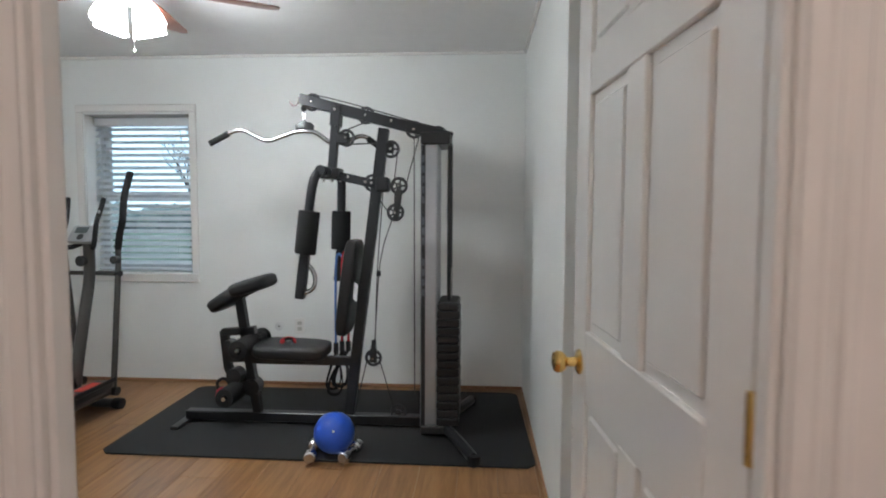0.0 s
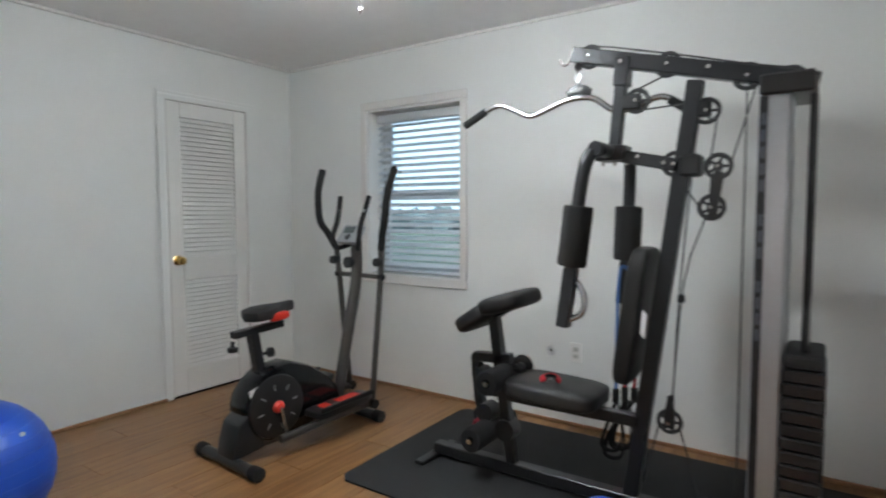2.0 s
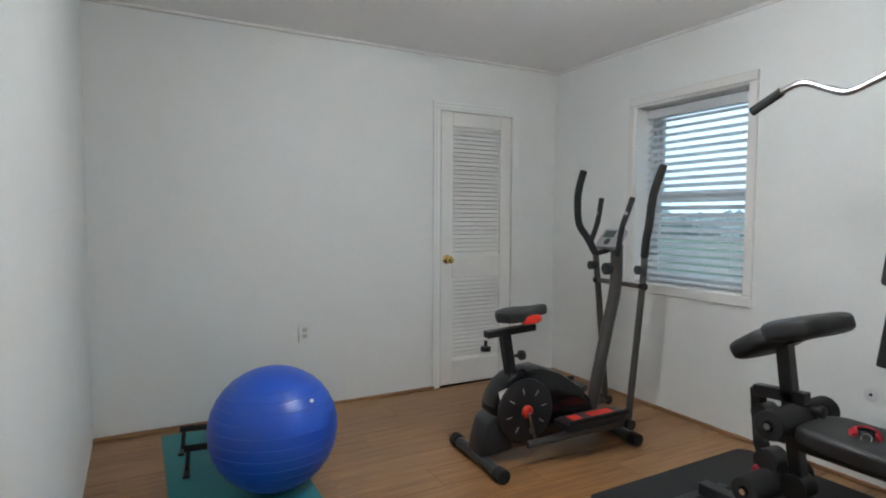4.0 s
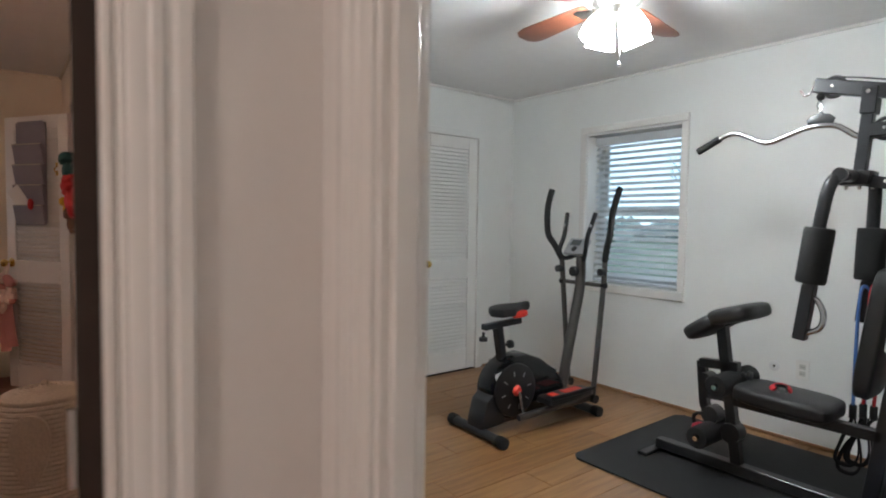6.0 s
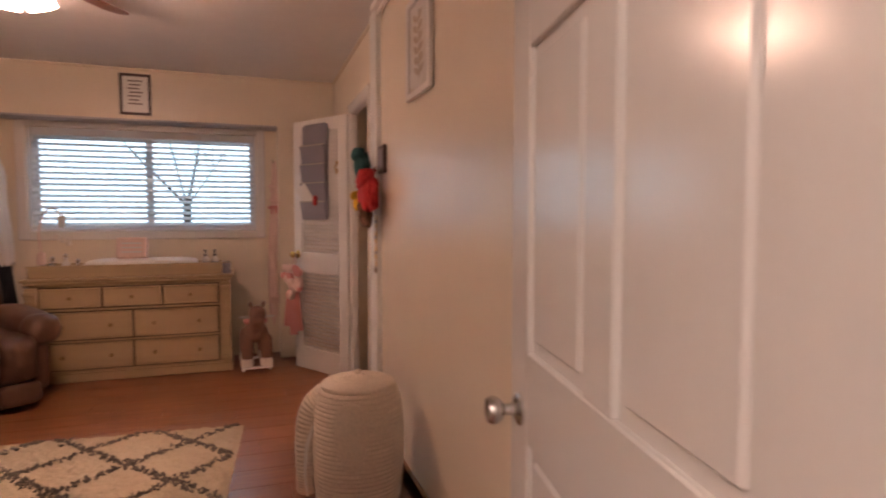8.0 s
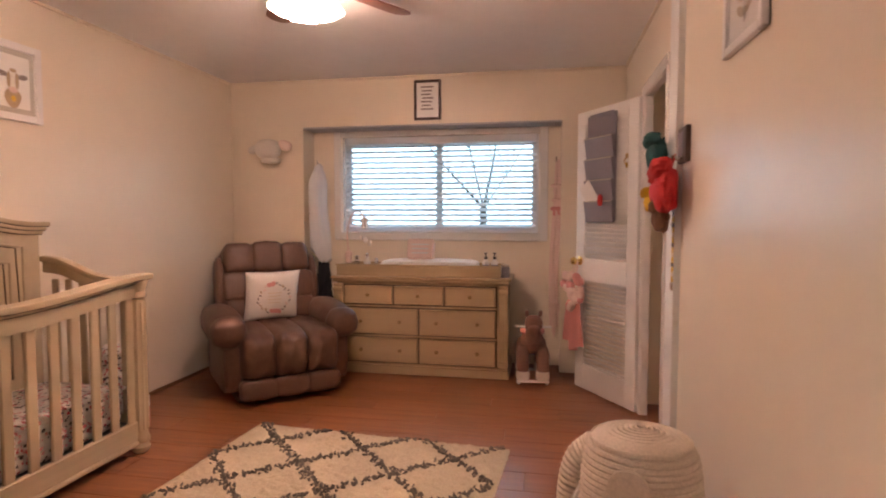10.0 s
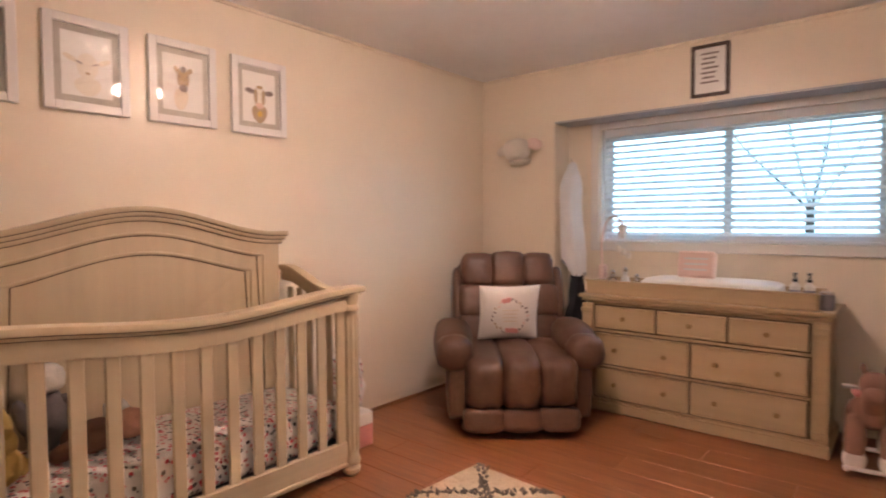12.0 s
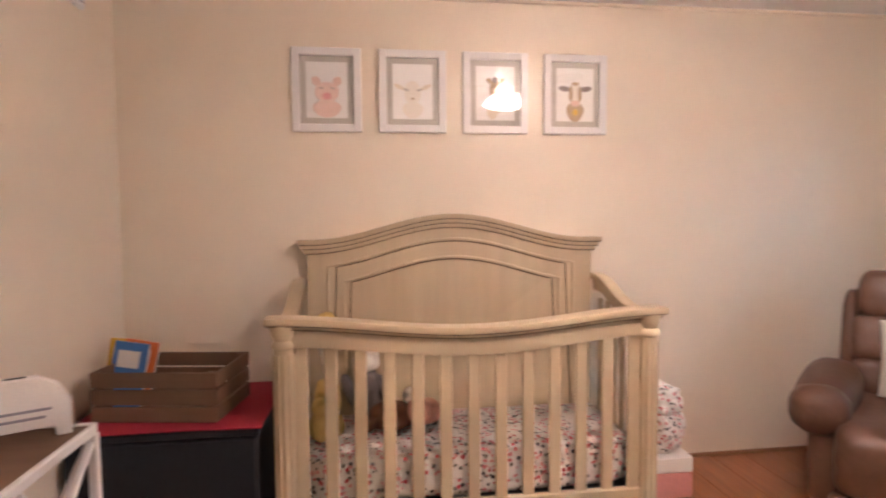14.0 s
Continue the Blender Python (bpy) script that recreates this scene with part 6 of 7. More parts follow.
for k, (i, j) in enumerate(rim):
    i2, j2 = rim[(k + 1) % len(rim)]
    cb.faces.new((sides[0][i][j], sides[0][i2][j2], sides[1][i2][j2], sides[1][i][j]))
bmesh.ops.recalc_face_normals(cb, faces=cb.faces[:])
part("cover", cb, COTTON, cu, smooth=60)
wr = random.Random(6)
for i in range(26):
    a = 2 * math.pi * i / 26
    r = 0.118 + wr.uniform(-0.012, 0.012)
    big = i in (19, 20, 18, 6, 5)
    mt = PINK if big else wr.choice([INK, INK, INK_T, PALE_PINK])
    x, z = r * math.cos(a), r * math.sin(a)
    yy = 0.004 + 0.069 * ((1 - (x / 0.208) ** 2) * (1 - (z / 0.198) ** 2)) ** 0.42
    part("print", slab(oval(0, 0, 0.022 if big else 0.013, 0.018 if big else 0.006, 8, 0.1, wr.uniform(0, 3)), 0.003, "y", (x, yy + 0.001, z)), mt, cu, smooth=0)
for k in range(4):
    part("print", box(0.11 - 0.02 * (k % 2), 0.003, 0.007, (0.0, 0.0715, 0.045 - 0.027 * k)), INK_C, cu)


# ---- nursery: dresser ----
DY0, DY1, DXF, DXB, DT = -1.50, -0.075, -5.335, -5.80, 0.785
dr = thing("dresser", "washed maple dresser with seven drawers", "dresser", pose(0, 0, 0))
DCY = (DY0 + DY1) / 2
part("carcass", box(DXF - DXB - 0.03, DY1 - DY0 - 0.05, DT - 0.11, ((DXF + DXB) / 2 - 0.015, DCY, 0.075 + (DT - 0.11) / 2), 0.004), DRESSER, dr)
part("top", box(DXF - DXB + 0.02, DY1 - DY0 + 0.03, 0.024, ((DXF + DXB) / 2 + 0.005, DCY, DT - 0.012), 0.006), DRESSER, dr)
part("top_moulding", box(DXF - DXB, DY1 - DY0, 0.022, ((DXF + DXB) / 2, DCY, DT - 0.036), 0.007), DRESSER, dr)
part("plinth", box(DXF - DXB, DY1 - DY0, 0.07, ((DXF + DXB) / 2, DCY, 0.035), 0.008), DRESSER, dr)
part("plinth_moulding", box(DXF - DXB - 0.006, DY1 - DY0 - 0.012, 0.018, ((DXF + DXB) / 2, DCY, 0.079), 0.006), DRESSER, dr)
for y in (DY0 + 0.045, DY1 - 0.045):
    col = part("pilaster", box(0.03, 0.075, DT - 0.15, (DXF - 0.012, y, 0.09 + (DT - 0.15) / 2), 0.005), DRESSER, dr)
    for d in (-0.018, 0.0, 0.018):
        part("reed", rod((DXF + 0.002, y + d, 0.16), (DXF + 0.002, y + d, DT - 0.15), 0.007, 8), DRESSER, col)
    for z in (DT - 0.105, 0.12):
        part("block", box(0.042, 0.082, 0.035, (DXF - 0.008, y, z), 0.006), DRESSER, col)


def drawer(y0, y1, z0, z1, knobs):
    d = part("drawer", box(0.02, y1 - y0, z1 - z0, (DXF - 0.006, (y0 + y1) / 2, (z0 + z1) / 2), 0.003), DRESSER, dr)
    for z in (z0 + 0.007, z1 - 0.007):
        part("bead", beam((DXF + 0.005, y0 + 0.004, z), (DXF + 0.005, y1 - 0.004, z), 0.010, 0.011, None, 0.003), DRESSER, d)
    for y in (y0 + 0.009, y1 - 0.009):
        part("bead", beam((DXF + 0.005, y, z0 + 0.014), (DXF + 0.005, y, z1 - 0.014), 0.010, 0.011, None, 0.003, up=(1, 0, 0)), DRESSER, d)
    # dark sheet behind the drawer paints shade into the gap round it
    part("shadow_groove", box(0.004, y1 - y0 + 0.018, z1 - z0 + 0.018, (DXF - 0.0145, (y0 + y1) / 2, (z0 + z1) / 2)), GROOVE, d)
    for y in knobs:
        part("knob", lathe([(0, 0), (0.009, 0), (0.007, 0.01), (0.016, 0.018), (0.015, 0.026), (0, 0.029)], 14, (DXF + 0.004, y, (z0 + z1) / 2), rot("Y", 90)), OLD_BRASS, d, "dull brass knob")


span = DY1 - DY0 - 0.19
for i in range(3):
    a = DY0 + 0.095 + span * i / 3
    drawer(a + 0.008, a + span / 3 - 0.008, 0.565, 0.712, [a + span / 6])
for z0, z1 in ((0.325, 0.53), (0.10, 0.295)):
    for i in range(2):
        a = DY0 + 0.095 + span * i / 2
        drawer(a + 0.008, a + span / 2 - 0.008, z0, z1, [a + span * 0.12, a + span * 0.38])
for z in (0.548, 0.31):
    part("rail_moulding", beam((DXF + 0.002, DY0 + 0.09, z), (DXF + 0.002, DY1 - 0.09, z), 0.018, 0.012), DRESSER, dr)

tr = thing("changing_tray", "washed maple changing tray on the dresser", "changing tray", pose(0, 0, DT))
part("front", box(0.02, 1.33, 0.085, (-5.37, -0.81, 0.0435), 0.004), DRESSER, tr)
part("back", box(0.02, 1.33, 0.085, (-5.77, -0.81, 0.0435), 0.004), DRESSER, tr)
for y in (-1.465, -0.155):
    part("end", box(0.38, 0.02, 0.085, (-5.57, y, 0.0435), 0.004), DRESSER, tr)
part("bottom", box(0.38, 1.29, 0.012, (-5.57, -0.81, 0.007), 0.002), DRESSER, tr)
part("lip", box(0.028, 1.35, 0.012, (-5.367, -0.81, 0.09), 0.004), DRESSER, tr)
solid("changing_pad", pillow(0.36, 0.80, 0.115, (0, 0, 0.057), None, 5.0, 9, wrinkle=0.03, seed=2), COTTON, "white contoured changing pad in the tray", "changing pad", m=pose(-5.57, -0.74, DT + 0.014))
wb = thing("wipes_box", "pink patterned box leaning on the changing pad", "box", pose(-5.56, -0.82, DT + 0.125, 0, -12, 0))
part("body", box(0.07, 0.22, 0.17, (0, 0, 0.085), 0.012), PALE_PINK, wb)
for k in range(3):
    part("print", box(0.002, 0.14, 0.012, (0.0355, 0, 0.05 + 0.035 * k)), LABEL, wb)


def pump_bottle(y, m_label):
    b = thing("pump_bottle", m_label, "bottle", pose(-5.52, y, DT + 0.014), "bottles on the tray")
    part("body", lathe([(0, 0), (0.026, 0), (0.028, 0.01), (0.028, 0.10), (0.014, 0.118), (0.012, 0.125), (0, 0.125)], 18), COTTON, b)
    part("label", lathe([(0.0284, 0.03), (0.0284, 0.08)], 18), SLATE_CLOTH, b)
    part("pump", lathe([(0, 0.125), (0.014, 0.125), (0.014, 0.14), (0.005, 0.142), (0.005, 0.165), (0.012, 0.168), (0.012, 0.176), (0, 0.178)], 14), BLACK, b)
    part("spout", rod((0, 0, 0.172), (0.035, 0, 0.168), 0.005, 8), BLACK, b)


pump_bottle(-0.275, "white lotion pump bottle with a dark label")
pump_bottle(-0.205, "white lotion pump bottle with a dark label")
jar = thing("jar", "small grey glass jar on the dresser", "jar", pose(-5.45, -0.115, DT))
part("body", lathe([(0, 0), (0.032, 0), (0.036, 0.01), (0.036, 0.075), (0.03, 0.085), (0, 0.086)], 18), SLATE_CLOTH, jar)
part("lid", lathe([(0, 0.086), (0.033, 0.086), (0.033, 0.098), (0, 0.1)], 18), STEEL, jar)
mb = thing("crib_mobile", "pale toy mobile with a curved arm on the dresser", "mobile", pose(-5.50, -1.42, DT + 0.092))
part("clamp", box(0.05, 0.05, 0.10, (0, 0, 0.05), 0.01), PALE_PINK, mb)
part("arm", tube([(0, 0, 0.08), (0, -0.01, 0.25), (0, 0.03, 0.40), (0, 0.09, 0.43), (0, 0.14, 0.38)], 0.007, 8), PALE_PINK, mb)
part("speaker", box(0.05, 0.05, 0.10, (0, 0.14, 0.33), 0.012), COTTON, mb)
for k in range(3):
    part("hanging_toy", pillow(0.035, 0.035, 0.05, (0.02 * (k - 1), 0.10 + 0.045 * k, 0.21 - 0.02 * k), None, 2.2, 4), PLUSH_W, mb)
for y, h, mt in ((-1.36, 0.11, CLEAR), (-1.27, 0.13, COTTON), (-1.19, 0.09, CLEAR)):
    o = thing("ornament", "small pale ornament bottle on the tray", "ornament", pose(-5.53, y, DT + 0.014), "ornaments on the tray")
    part("body", lathe([(0, 0), (0.028, 0), (0.034, h * 0.3), (0.026, h * 0.7), (0.013, h * 0.85), (0.018, h), (0, h)], 16), mt, o)
    part("stopper", lathe([(0, h), (0.012, h), (0.016, h + 0.02), (0, h + 0.035)], 12), STEEL, o)


# ---- nursery: on and by the walls ----
def cloth(name, label, category, m, w, top, bottom, material, folds=4, depth=0.03, gather=0.35, thick=0.008, seed=1):
    """A hanging cloth, gathered at its hook and falling in folds."""
    b = bmesh.new()
    nu, nv = 24, 20
    rows = []
    for j in range(nv + 1):
        v = j / nv
        z = top + (bottom - top) * v
        wide = w * (gather + (1 - gather) * min(1, 2.2 * v) ** 0.7)
        row = []
        for i in range(nu + 1):
            u = i / nu - 0.5
            y = depth * (0.3 + 0.7 * v) * math.sin(folds * 2 * math.pi * u + 0.9 * math.sin(3 * v + seed)) + 0.01 * noise.noise(Vector((u * 4, v * 5, seed)))
            row.append(b.verts.new((u * wide + 0.015 * math.sin(5 * v + seed), y, z - 0.05 * math.cos(2.5 * math.pi * u) * v * v)))
        rows.append(row)
    for a, c in zip(rows, rows[1:]):
        for i in range(nu):
            b.faces.new((a[i], a[i + 1], c[i + 1], c[i]))
    bmesh.ops.recalc_face_normals(b, faces=b.faces[:])
    bmesh.ops.solidify(b, geom=b.faces[:], thickness=thick)
    bmesh.ops.recalc_face_normals(b, faces=b.faces[:])
    o = thing(name, label, category, m)
    part("cloth", b, material, o, smooth=60)
    part("hook", tube([(0, 0.03, top - 0.02), (0, -0.02, top - 0.015), (0, -0.03, top + 0.02)], 0.005, 6), STEEL, o)
    return o


def hooded_towel(m):
    """A towel hung by its hood: a gathered hood, a body that widens downward in soft folds, and an uneven hem."""
    o = thing("towel", "white hooded towel hung on a hook", "towel", m)
    b = bmesh.new()
    nu, nv = 40, 30
    rows = []
    for j in range(nv + 1):
        v = j / nv
        wide = 0.045 + 0.10 * min(1, v / 0.18) ** 0.6 - 0.03 * max(0, 0.45 - abs(v - 0.36)) + 0.035 * max(0, v - 0.5) - 0.05 * max(0, v - 0.85)
        deep = 0.030 + 0.018 * math.sin(math.pi * min(1, v * 1.1))
        row = []
        for i in range(nu):
            a = 2 * math.pi * i / nu
            fold = 1 + 0.20 * (0.3 + v) * math.sin(5 * a + 1.3 * math.sin(4 * v)) + 0.12 * noise.noise(Vector((2 * math.cos(a), 2 * math.sin(a), 4 * v)))
            hem = 0.07 * v ** 3 * math.sin(a + 2.2) + 0.03 * v ** 3 * math.sin(3 * a)
            row.append(b.verts.new((wide * math.cos(a) * (0.9 + 0.1 * fold) + 0.018 * math.sin(5 * v), deep * math.sin(a) * fold, 1.685 - 0.76 * v + hem)))
        rows.append(row)
    for p, q in zip(rows, rows[1:]):
        for i in range(nu):
            b.faces.new((p[i], p[(i + 1) % nu], q[(i + 1) % nu], q[i]))
    b.faces.new(rows[0])
    b.faces.new(rows[-1])
    bmesh.ops.recalc_face_normals(b, faces=b.faces[:])
    part("body", b, TERRY, o, smooth=70)
    part("hood", pillow(0.12, 0.075, 0.13, (0.005, 0.012, 1.66), rot("Y", 12), 2.4, 8, wrinkle=0.2, seed=3), TERRY, o)
    part("hook", tube([(0, 0.0, 1.72), (0, -0.03, 1.73), (0, -0.045, 1.76)], 0.006, 6), STEEL, o)


hooded_towel(pose(-5.725, AY0 + 0.105, 0, 0, 0, -40) @ Matrix.Diagonal((0.66, 0.75, 1, 1)))
cloth("bag", "black canvas bag hung beside the dresser", "bag", pose(-5.72, -1.70, 0, 0, 0, 20), 0.26, 0.86, 0.46, NAVY, 1.5, 0.05, 0.6, 0.06, seed=4)
cloth("ribbon_holder", "long pale pink ribbon with bows hung on the wall", "ribbon", pose(AX + 0.035, AY1 - 0.04, 0, 0, 0, 90), 0.075, 1.74, 0.30, PALE_PINK, 1.0, 0.012, 0.5, 0.004, seed=1)


def bow(m, material, label, size=0.07):
    b = thing("hair_bow", label, "bow", m, "bows on the ribbon")
    for s in (-1, 1):
        part("loop", pillow(size, 0.03, size * 0.7, (s * size * 0.5, 0, 0), rot("Y", 18 * s), 2.5, 5), material, b)
        part("tail", slab([(-0.008, 0), (0.012, 0), (0.02, -size * 1.1), (-0.004, -size * 0.95)], 0.006, "y", (s * 0.012, 0, -0.01), turn=rot("Y", -14 * s)), material, b)
    part("knot", pillow(0.022, 0.03, 0.025, (0, -0.012, 0), None, 3.0, 4), material, b)


for k, (z, mt) in enumerate(((1.52, PALE_PINK), (1.40, PALE_PINK), (1.33, PINK), (0.52, PALE_PINK))):
    bow(pose(AX + 0.058, AY1 - 0.04 + 0.012 * (k % 2), z, 0, 0, 90), mt, "small pink bow clipped to the ribbon", 0.045)

ph = thing("wall_plush", "white plush head with pink ears hung on the wall", "wall plush", pose(-5.635, -2.16, 1.84, 0, 0, 0))
part("head", pillow(0.15, 0.22, 0.17, (0.08, 0, 0), None, 2.5, 8, wrinkle=0.06), PLUSH_W, ph)
part("ear", pillow(0.05, 0.13, 0.09, (0.07, 0.15, 0.03), rot("X", -18), 2.3, 6), PALE_PINK, ph)
part("ear", pillow(0.05, 0.10, 0.07, (0.07, -0.14, 0.0), rot("X", 25), 2.3, 6), PLUSH_W, ph)
part("collar", pillow(0.12, 0.17, 0.06, (0.05, 0.01, -0.09), None, 2.6, 6), PLUSH_W, ph)

rh = thing("rocking_horse", "brown plush rocking horse on pale rockers", "rocking horse", pose(-5.30, 0.105, 0, 0, 0, 4) @ Matrix.Scale(0.86, 4))
for y in (-0.12, 0.12):
    part("rocker", tube([(-0.30, y, 0.07), (-0.15, y, 0.026), (0.0, y, 0.014), (0.10, y, 0.026), (0.17, y, 0.06)], 0.013, 8), FRAME_W, rh)
part("crossbar", beam((0.14, -0.14, 0.055), (0.14, 0.14, 0.055), 0.03, 0.02), FRAME_W, rh)
part("crossbar", beam((-0.22, -0.13, 0.065), (-0.22, 0.13, 0.065), 0.03, 0.02), FRAME_W, rh)
part("body", pillow(0.42, 0.20, 0.20, (-0.06, 0, 0.36), None, 2.6, 8, wrinkle=0.06), HORSE, rh)
for x, y in ((0.10, -0.085), (0.10, 0.085), (-0.22, -0.085), (-0.22, 0.085)):
    lg = part("leg", pillow(0.10, 0.11, 0.27, (x, y, 0.225), None, 3.0, 6, wrinkle=0.05, seed=x), HORSE, rh)
    part("hoof", pillow(0.108, 0.118, 0.10, (x, y, 0.10), None, 3.0, 5), PLUSH_W, lg)
part("neck", pillow(0.13, 0.13, 0.22, (0.13, 0, 0.47), rot("Y", 22), 2.6, 6), HORSE, rh)
part("head", pillow(0.12, 0.15, 0.15, (0.20, 0, 0.565), rot("Y", 12), 2.4, 7), HORSE, rh)
part("muzzle", pillow(0.10, 0.11, 0.09, (0.26, 0, 0.52), None, 2.4, 6), HORSE, rh)
for y in (-0.055, 0.055):
    part("ear", pillow(0.03, 0.035, 0.06, (0.19, y, 0.65), rot("X", -10 if y > 0 else 10), 2.3, 4), HORSE, rh)
part("handle", rod((0.15, -0.15, 0.53), (0.15, 0.15, 0.53), 0.011, 10), FRAME_W, rh)
part("saddle", pillow(0.17, 0.215, 0.06, (-0.06, 0, 0.455), None, 3.0, 6), PINK, rh)

# organiser and bow on the open closet door
door4 = pose(-4.735, NY1 - 0.025, 0.012, 0, 0, 212)
og = thing("door_organiser", "grey patterned cloth organiser with four pockets", "organiser", door4 @ pose(0.36, 0.019, 0))
part("back", box(0.31, 0.006, 0.72, (0.0, 0.003, 1.585), 0.002), SLATE_CLOTH, og)
part("hanger", box(0.26, 0.006, 0.03, (0.0, 0.006, 1.94), 0.002), SLATE_CLOTH, og)
for k in range(4):
    z = 1.735 - 0.145 * k
    b = slab([(0.0, -0.085), (0.012, -0.09), (0.034, 0.05), (0.028, 0.055), (0.0, -0.06)], 0.30, "x", (0, 0.006, z), 0.002)
    part("pocket", b, SLATE_CLOTH, og)
    part("pocket_trim", box(0.30, 0.008, 0.008, (0, 0.038, z + 0.053), 0.002), MATBOARD, og)
part("paper", box(0.12, 0.003, 0.17, (0.07, 0.045, 1.40), 0.0, rot("Y", 28) @ rot("X", -14)), PAPER, og, "white papers in a pocket")
part("toy", pillow(0.04, 0.03, 0.08, (-0.05, 0.048, 1.36), None, 2.4, 5), RED_CLOTH, og)
latch = thing("door_latch", "small brass latch hook on the closet door", "latch", door4 @ pose(0.105, 0.017, 1.58))
part("plate", box(0.02, 0.004, 0.035, (0, 0.002, 0), 0.001), BRASS, latch)
part("plate", box(0.02, 0.004, 0.03, (0, 0.002, 0.06), 0.001), BRASS, latch)
part("hook", tube([(0, 0.004, 0.05), (0.012, 0.012, 0.025), (0.0, 0.006, 0.0)], 0.004, 6), BRASS, latch)
bw = thing("hanging_bow", "large pink gathered bow hung on the door knob", "bow", door4 @ pose(0.58, 0.05, 0.90))
rp = random.Random(12)
for k in range(22):
    x, z = rp.uniform(-0.10, 0.10), rp.uniform(-0.30, -0.07)
    part("ruffle", pillow(0.085, 0.05, 0.06, (x * (1 - abs(z + 0.18)), 0.03 + rp.uniform(0, 0.05), z), rot("Y", rp.uniform(-60, 60)), 2.4, 4, wrinkle=0.2, seed=k), PINK if k % 3 == 0 else PALE_PINK, bw)
for x, n in ((-0.05, 0.32), (0.0, 0.36), (0.055, 0.30)):
    part("tail", tube([(x * 0.4, 0.03, -0.26), (x, 0.035, -0.26 - n * 0.5), (x * 1.5, 0.03, -0.26 - n)], 0.032, 6, flat=0.2), PINK, bw)
part("loop", tube([(0, 0.0, 0.03), (0.02, 0.02, -0.03), (0.0, 0.03, -0.08), (-0.02, 0.02, -0.03), (0, 0.0, 0.03)], 0.006, 6), PALE_PINK, bw)

# peg board with bags on the north wall
pb = thing("peg_board", "dark wooden wall plaque with hooks", "wall plaque", pose(-3.735, NY1, 1.57))
part("board", box(0.34, 0.022, 0.155, (0, -0.0115, 0), 0.004), FRAME_B, pb)
part("inset", box(0.26, 0.003, 0.10, (0, -0.0235, 0.005)), SLATE_CLOTH, pb)
for x in (-0.11, 0.0, 0.11):
    part("hook", tube([(x, -0.02, -0.05), (x, -0.045, -0.065), (x, -0.055, -0.045)], 0.005, 6), STEEL, pb)
for k, (x, z, size, mt, lab) in enumerate(((-0.10, 0.0, (0.13, 0.09, 0.15), TEAL_CLOTH, "small dark teal cloth bag hung on a hook"), (0.09, -0.17, (0.25, 0.10, 0.20), RED_CLOTH, "bright red cloth bag hung on a hook"), (-0.17, -0.22, (0.13, 0.08, 0.09), YELLOW_CLOTH, "small yellow cloth toy hung on a hook"), (0.03, -0.30, (0.12, 0.07, 0.12), PLUSH_B, "brown beaded bundle hung on a hook"))):
    hb = thing("hanging_bag", lab, "bag", pose(-3.735 + x, NY1 - 0.09, 1.57 + z), "bags on the plaque")
    part("body", pillow(*size, (0, 0, -0.02), rot("Y", 10 * (k % 2)), 2.6, 7, wrinkle=0.22, seed=k * 2.0), mt, hb)
    part("flap", pillow(size[0] * 0.8, size[1] * 0.9, size[2] * 0.45, (0.02, -0.025, size[2] * 0.28), rot("Y", -18), 2.6, 6, wrinkle=0.2, seed=k + 7), mt, hb)
    part("strap", tube([(0, 0.03, size[2] * 0.4), (0.0, 0.045, 0.02 - z - 0.06), (0.012, 0.04, 0.02 - z - 0.06), (0.01, 0.03, size[2] * 0.4)], 0.004, 6, steps=1), mt, hb)
bd = thing("pacifier_strap", "yellow patterned strap hung below the bags", "strap", pose(-3.73, NY1 - 0.03, 1.25))
part("strap", box(0.032, 0.006, 0.30, (0, 0, -0.14), 0.002), YELLOW_CLOTH, bd)
for k in range(6):
    part("patch", box(0.034, 0.008, 0.018, (0, 0, -0.03 - 0.045 * k), 0.001), INK_C if k % 2 else GROOVE, bd)
part("clip", box(0.04, 0.015, 0.04, (0, 0, -0.31), 0.006), STEEL, bd)
part("cord", rod((0, 0, 0.0), (0, 0.0, 0.20), 0.004, 6), NAVY, bd)

# elephant hamper of coiled rope
hp = thing("hamper", "cream coiled rope hamper with trunk and lid", "hamper", pose(-2.95, 0.52, 0, 0, 0, 0) @ Matrix.Diagonal((0.80, 0.86, 1, 1)))
prof = lambda z: 0.205 + 0.022 * math.sin(math.pi * min(1, z / 0.50)) - 0.05 * max(0, (z - 0.44) / 0.10) ** 2
for i in range(27):
    z = 0.012 + i * 0.0192
    coil = bmesh.new()
    ring(prof(z) + 0.003 * noise.noise(Vector((i * 0.7, 0, 0))), 0.0115, (0, 0, z), None, 48, 7, coil)
    part("coil", coil, ROPE, hp)
part("liner", lathe([(0, 0.004), (0.20, 0.006), (0.222, 0.25), (0.195, 0.50), (0, 0.50)], 40), ROPE, hp)
lidc = lathe([(0, 0.548), (0.10, 0.545), (0.17, 0.532), (0.186, 0.518), (0, 0.515)], 40)
for i in range(9):
    r = 0.02 + i * 0.0205
    ring(r, 0.0075, (0, 0, 0.551 - 0.036 * (r / 0.19) ** 2), None, 44, 7, lidc)
part("lid", lidc, ROPE, hp)
part("lid_knob", lathe([(0, 0.552), (0.014, 0.552), (0.018, 0.565), (0.010, 0.575), (0, 0.576)], 14), ROPE, hp)
trunk = bmesh.new()
path = smooth_line([(-0.05, -0.16, 0.45), (-0.05, -0.225, 0.40), (-0.05, -0.255, 0.28), (-0.05, -0.255, 0.14), (-0.05, -0.26, 0.05)], 7)
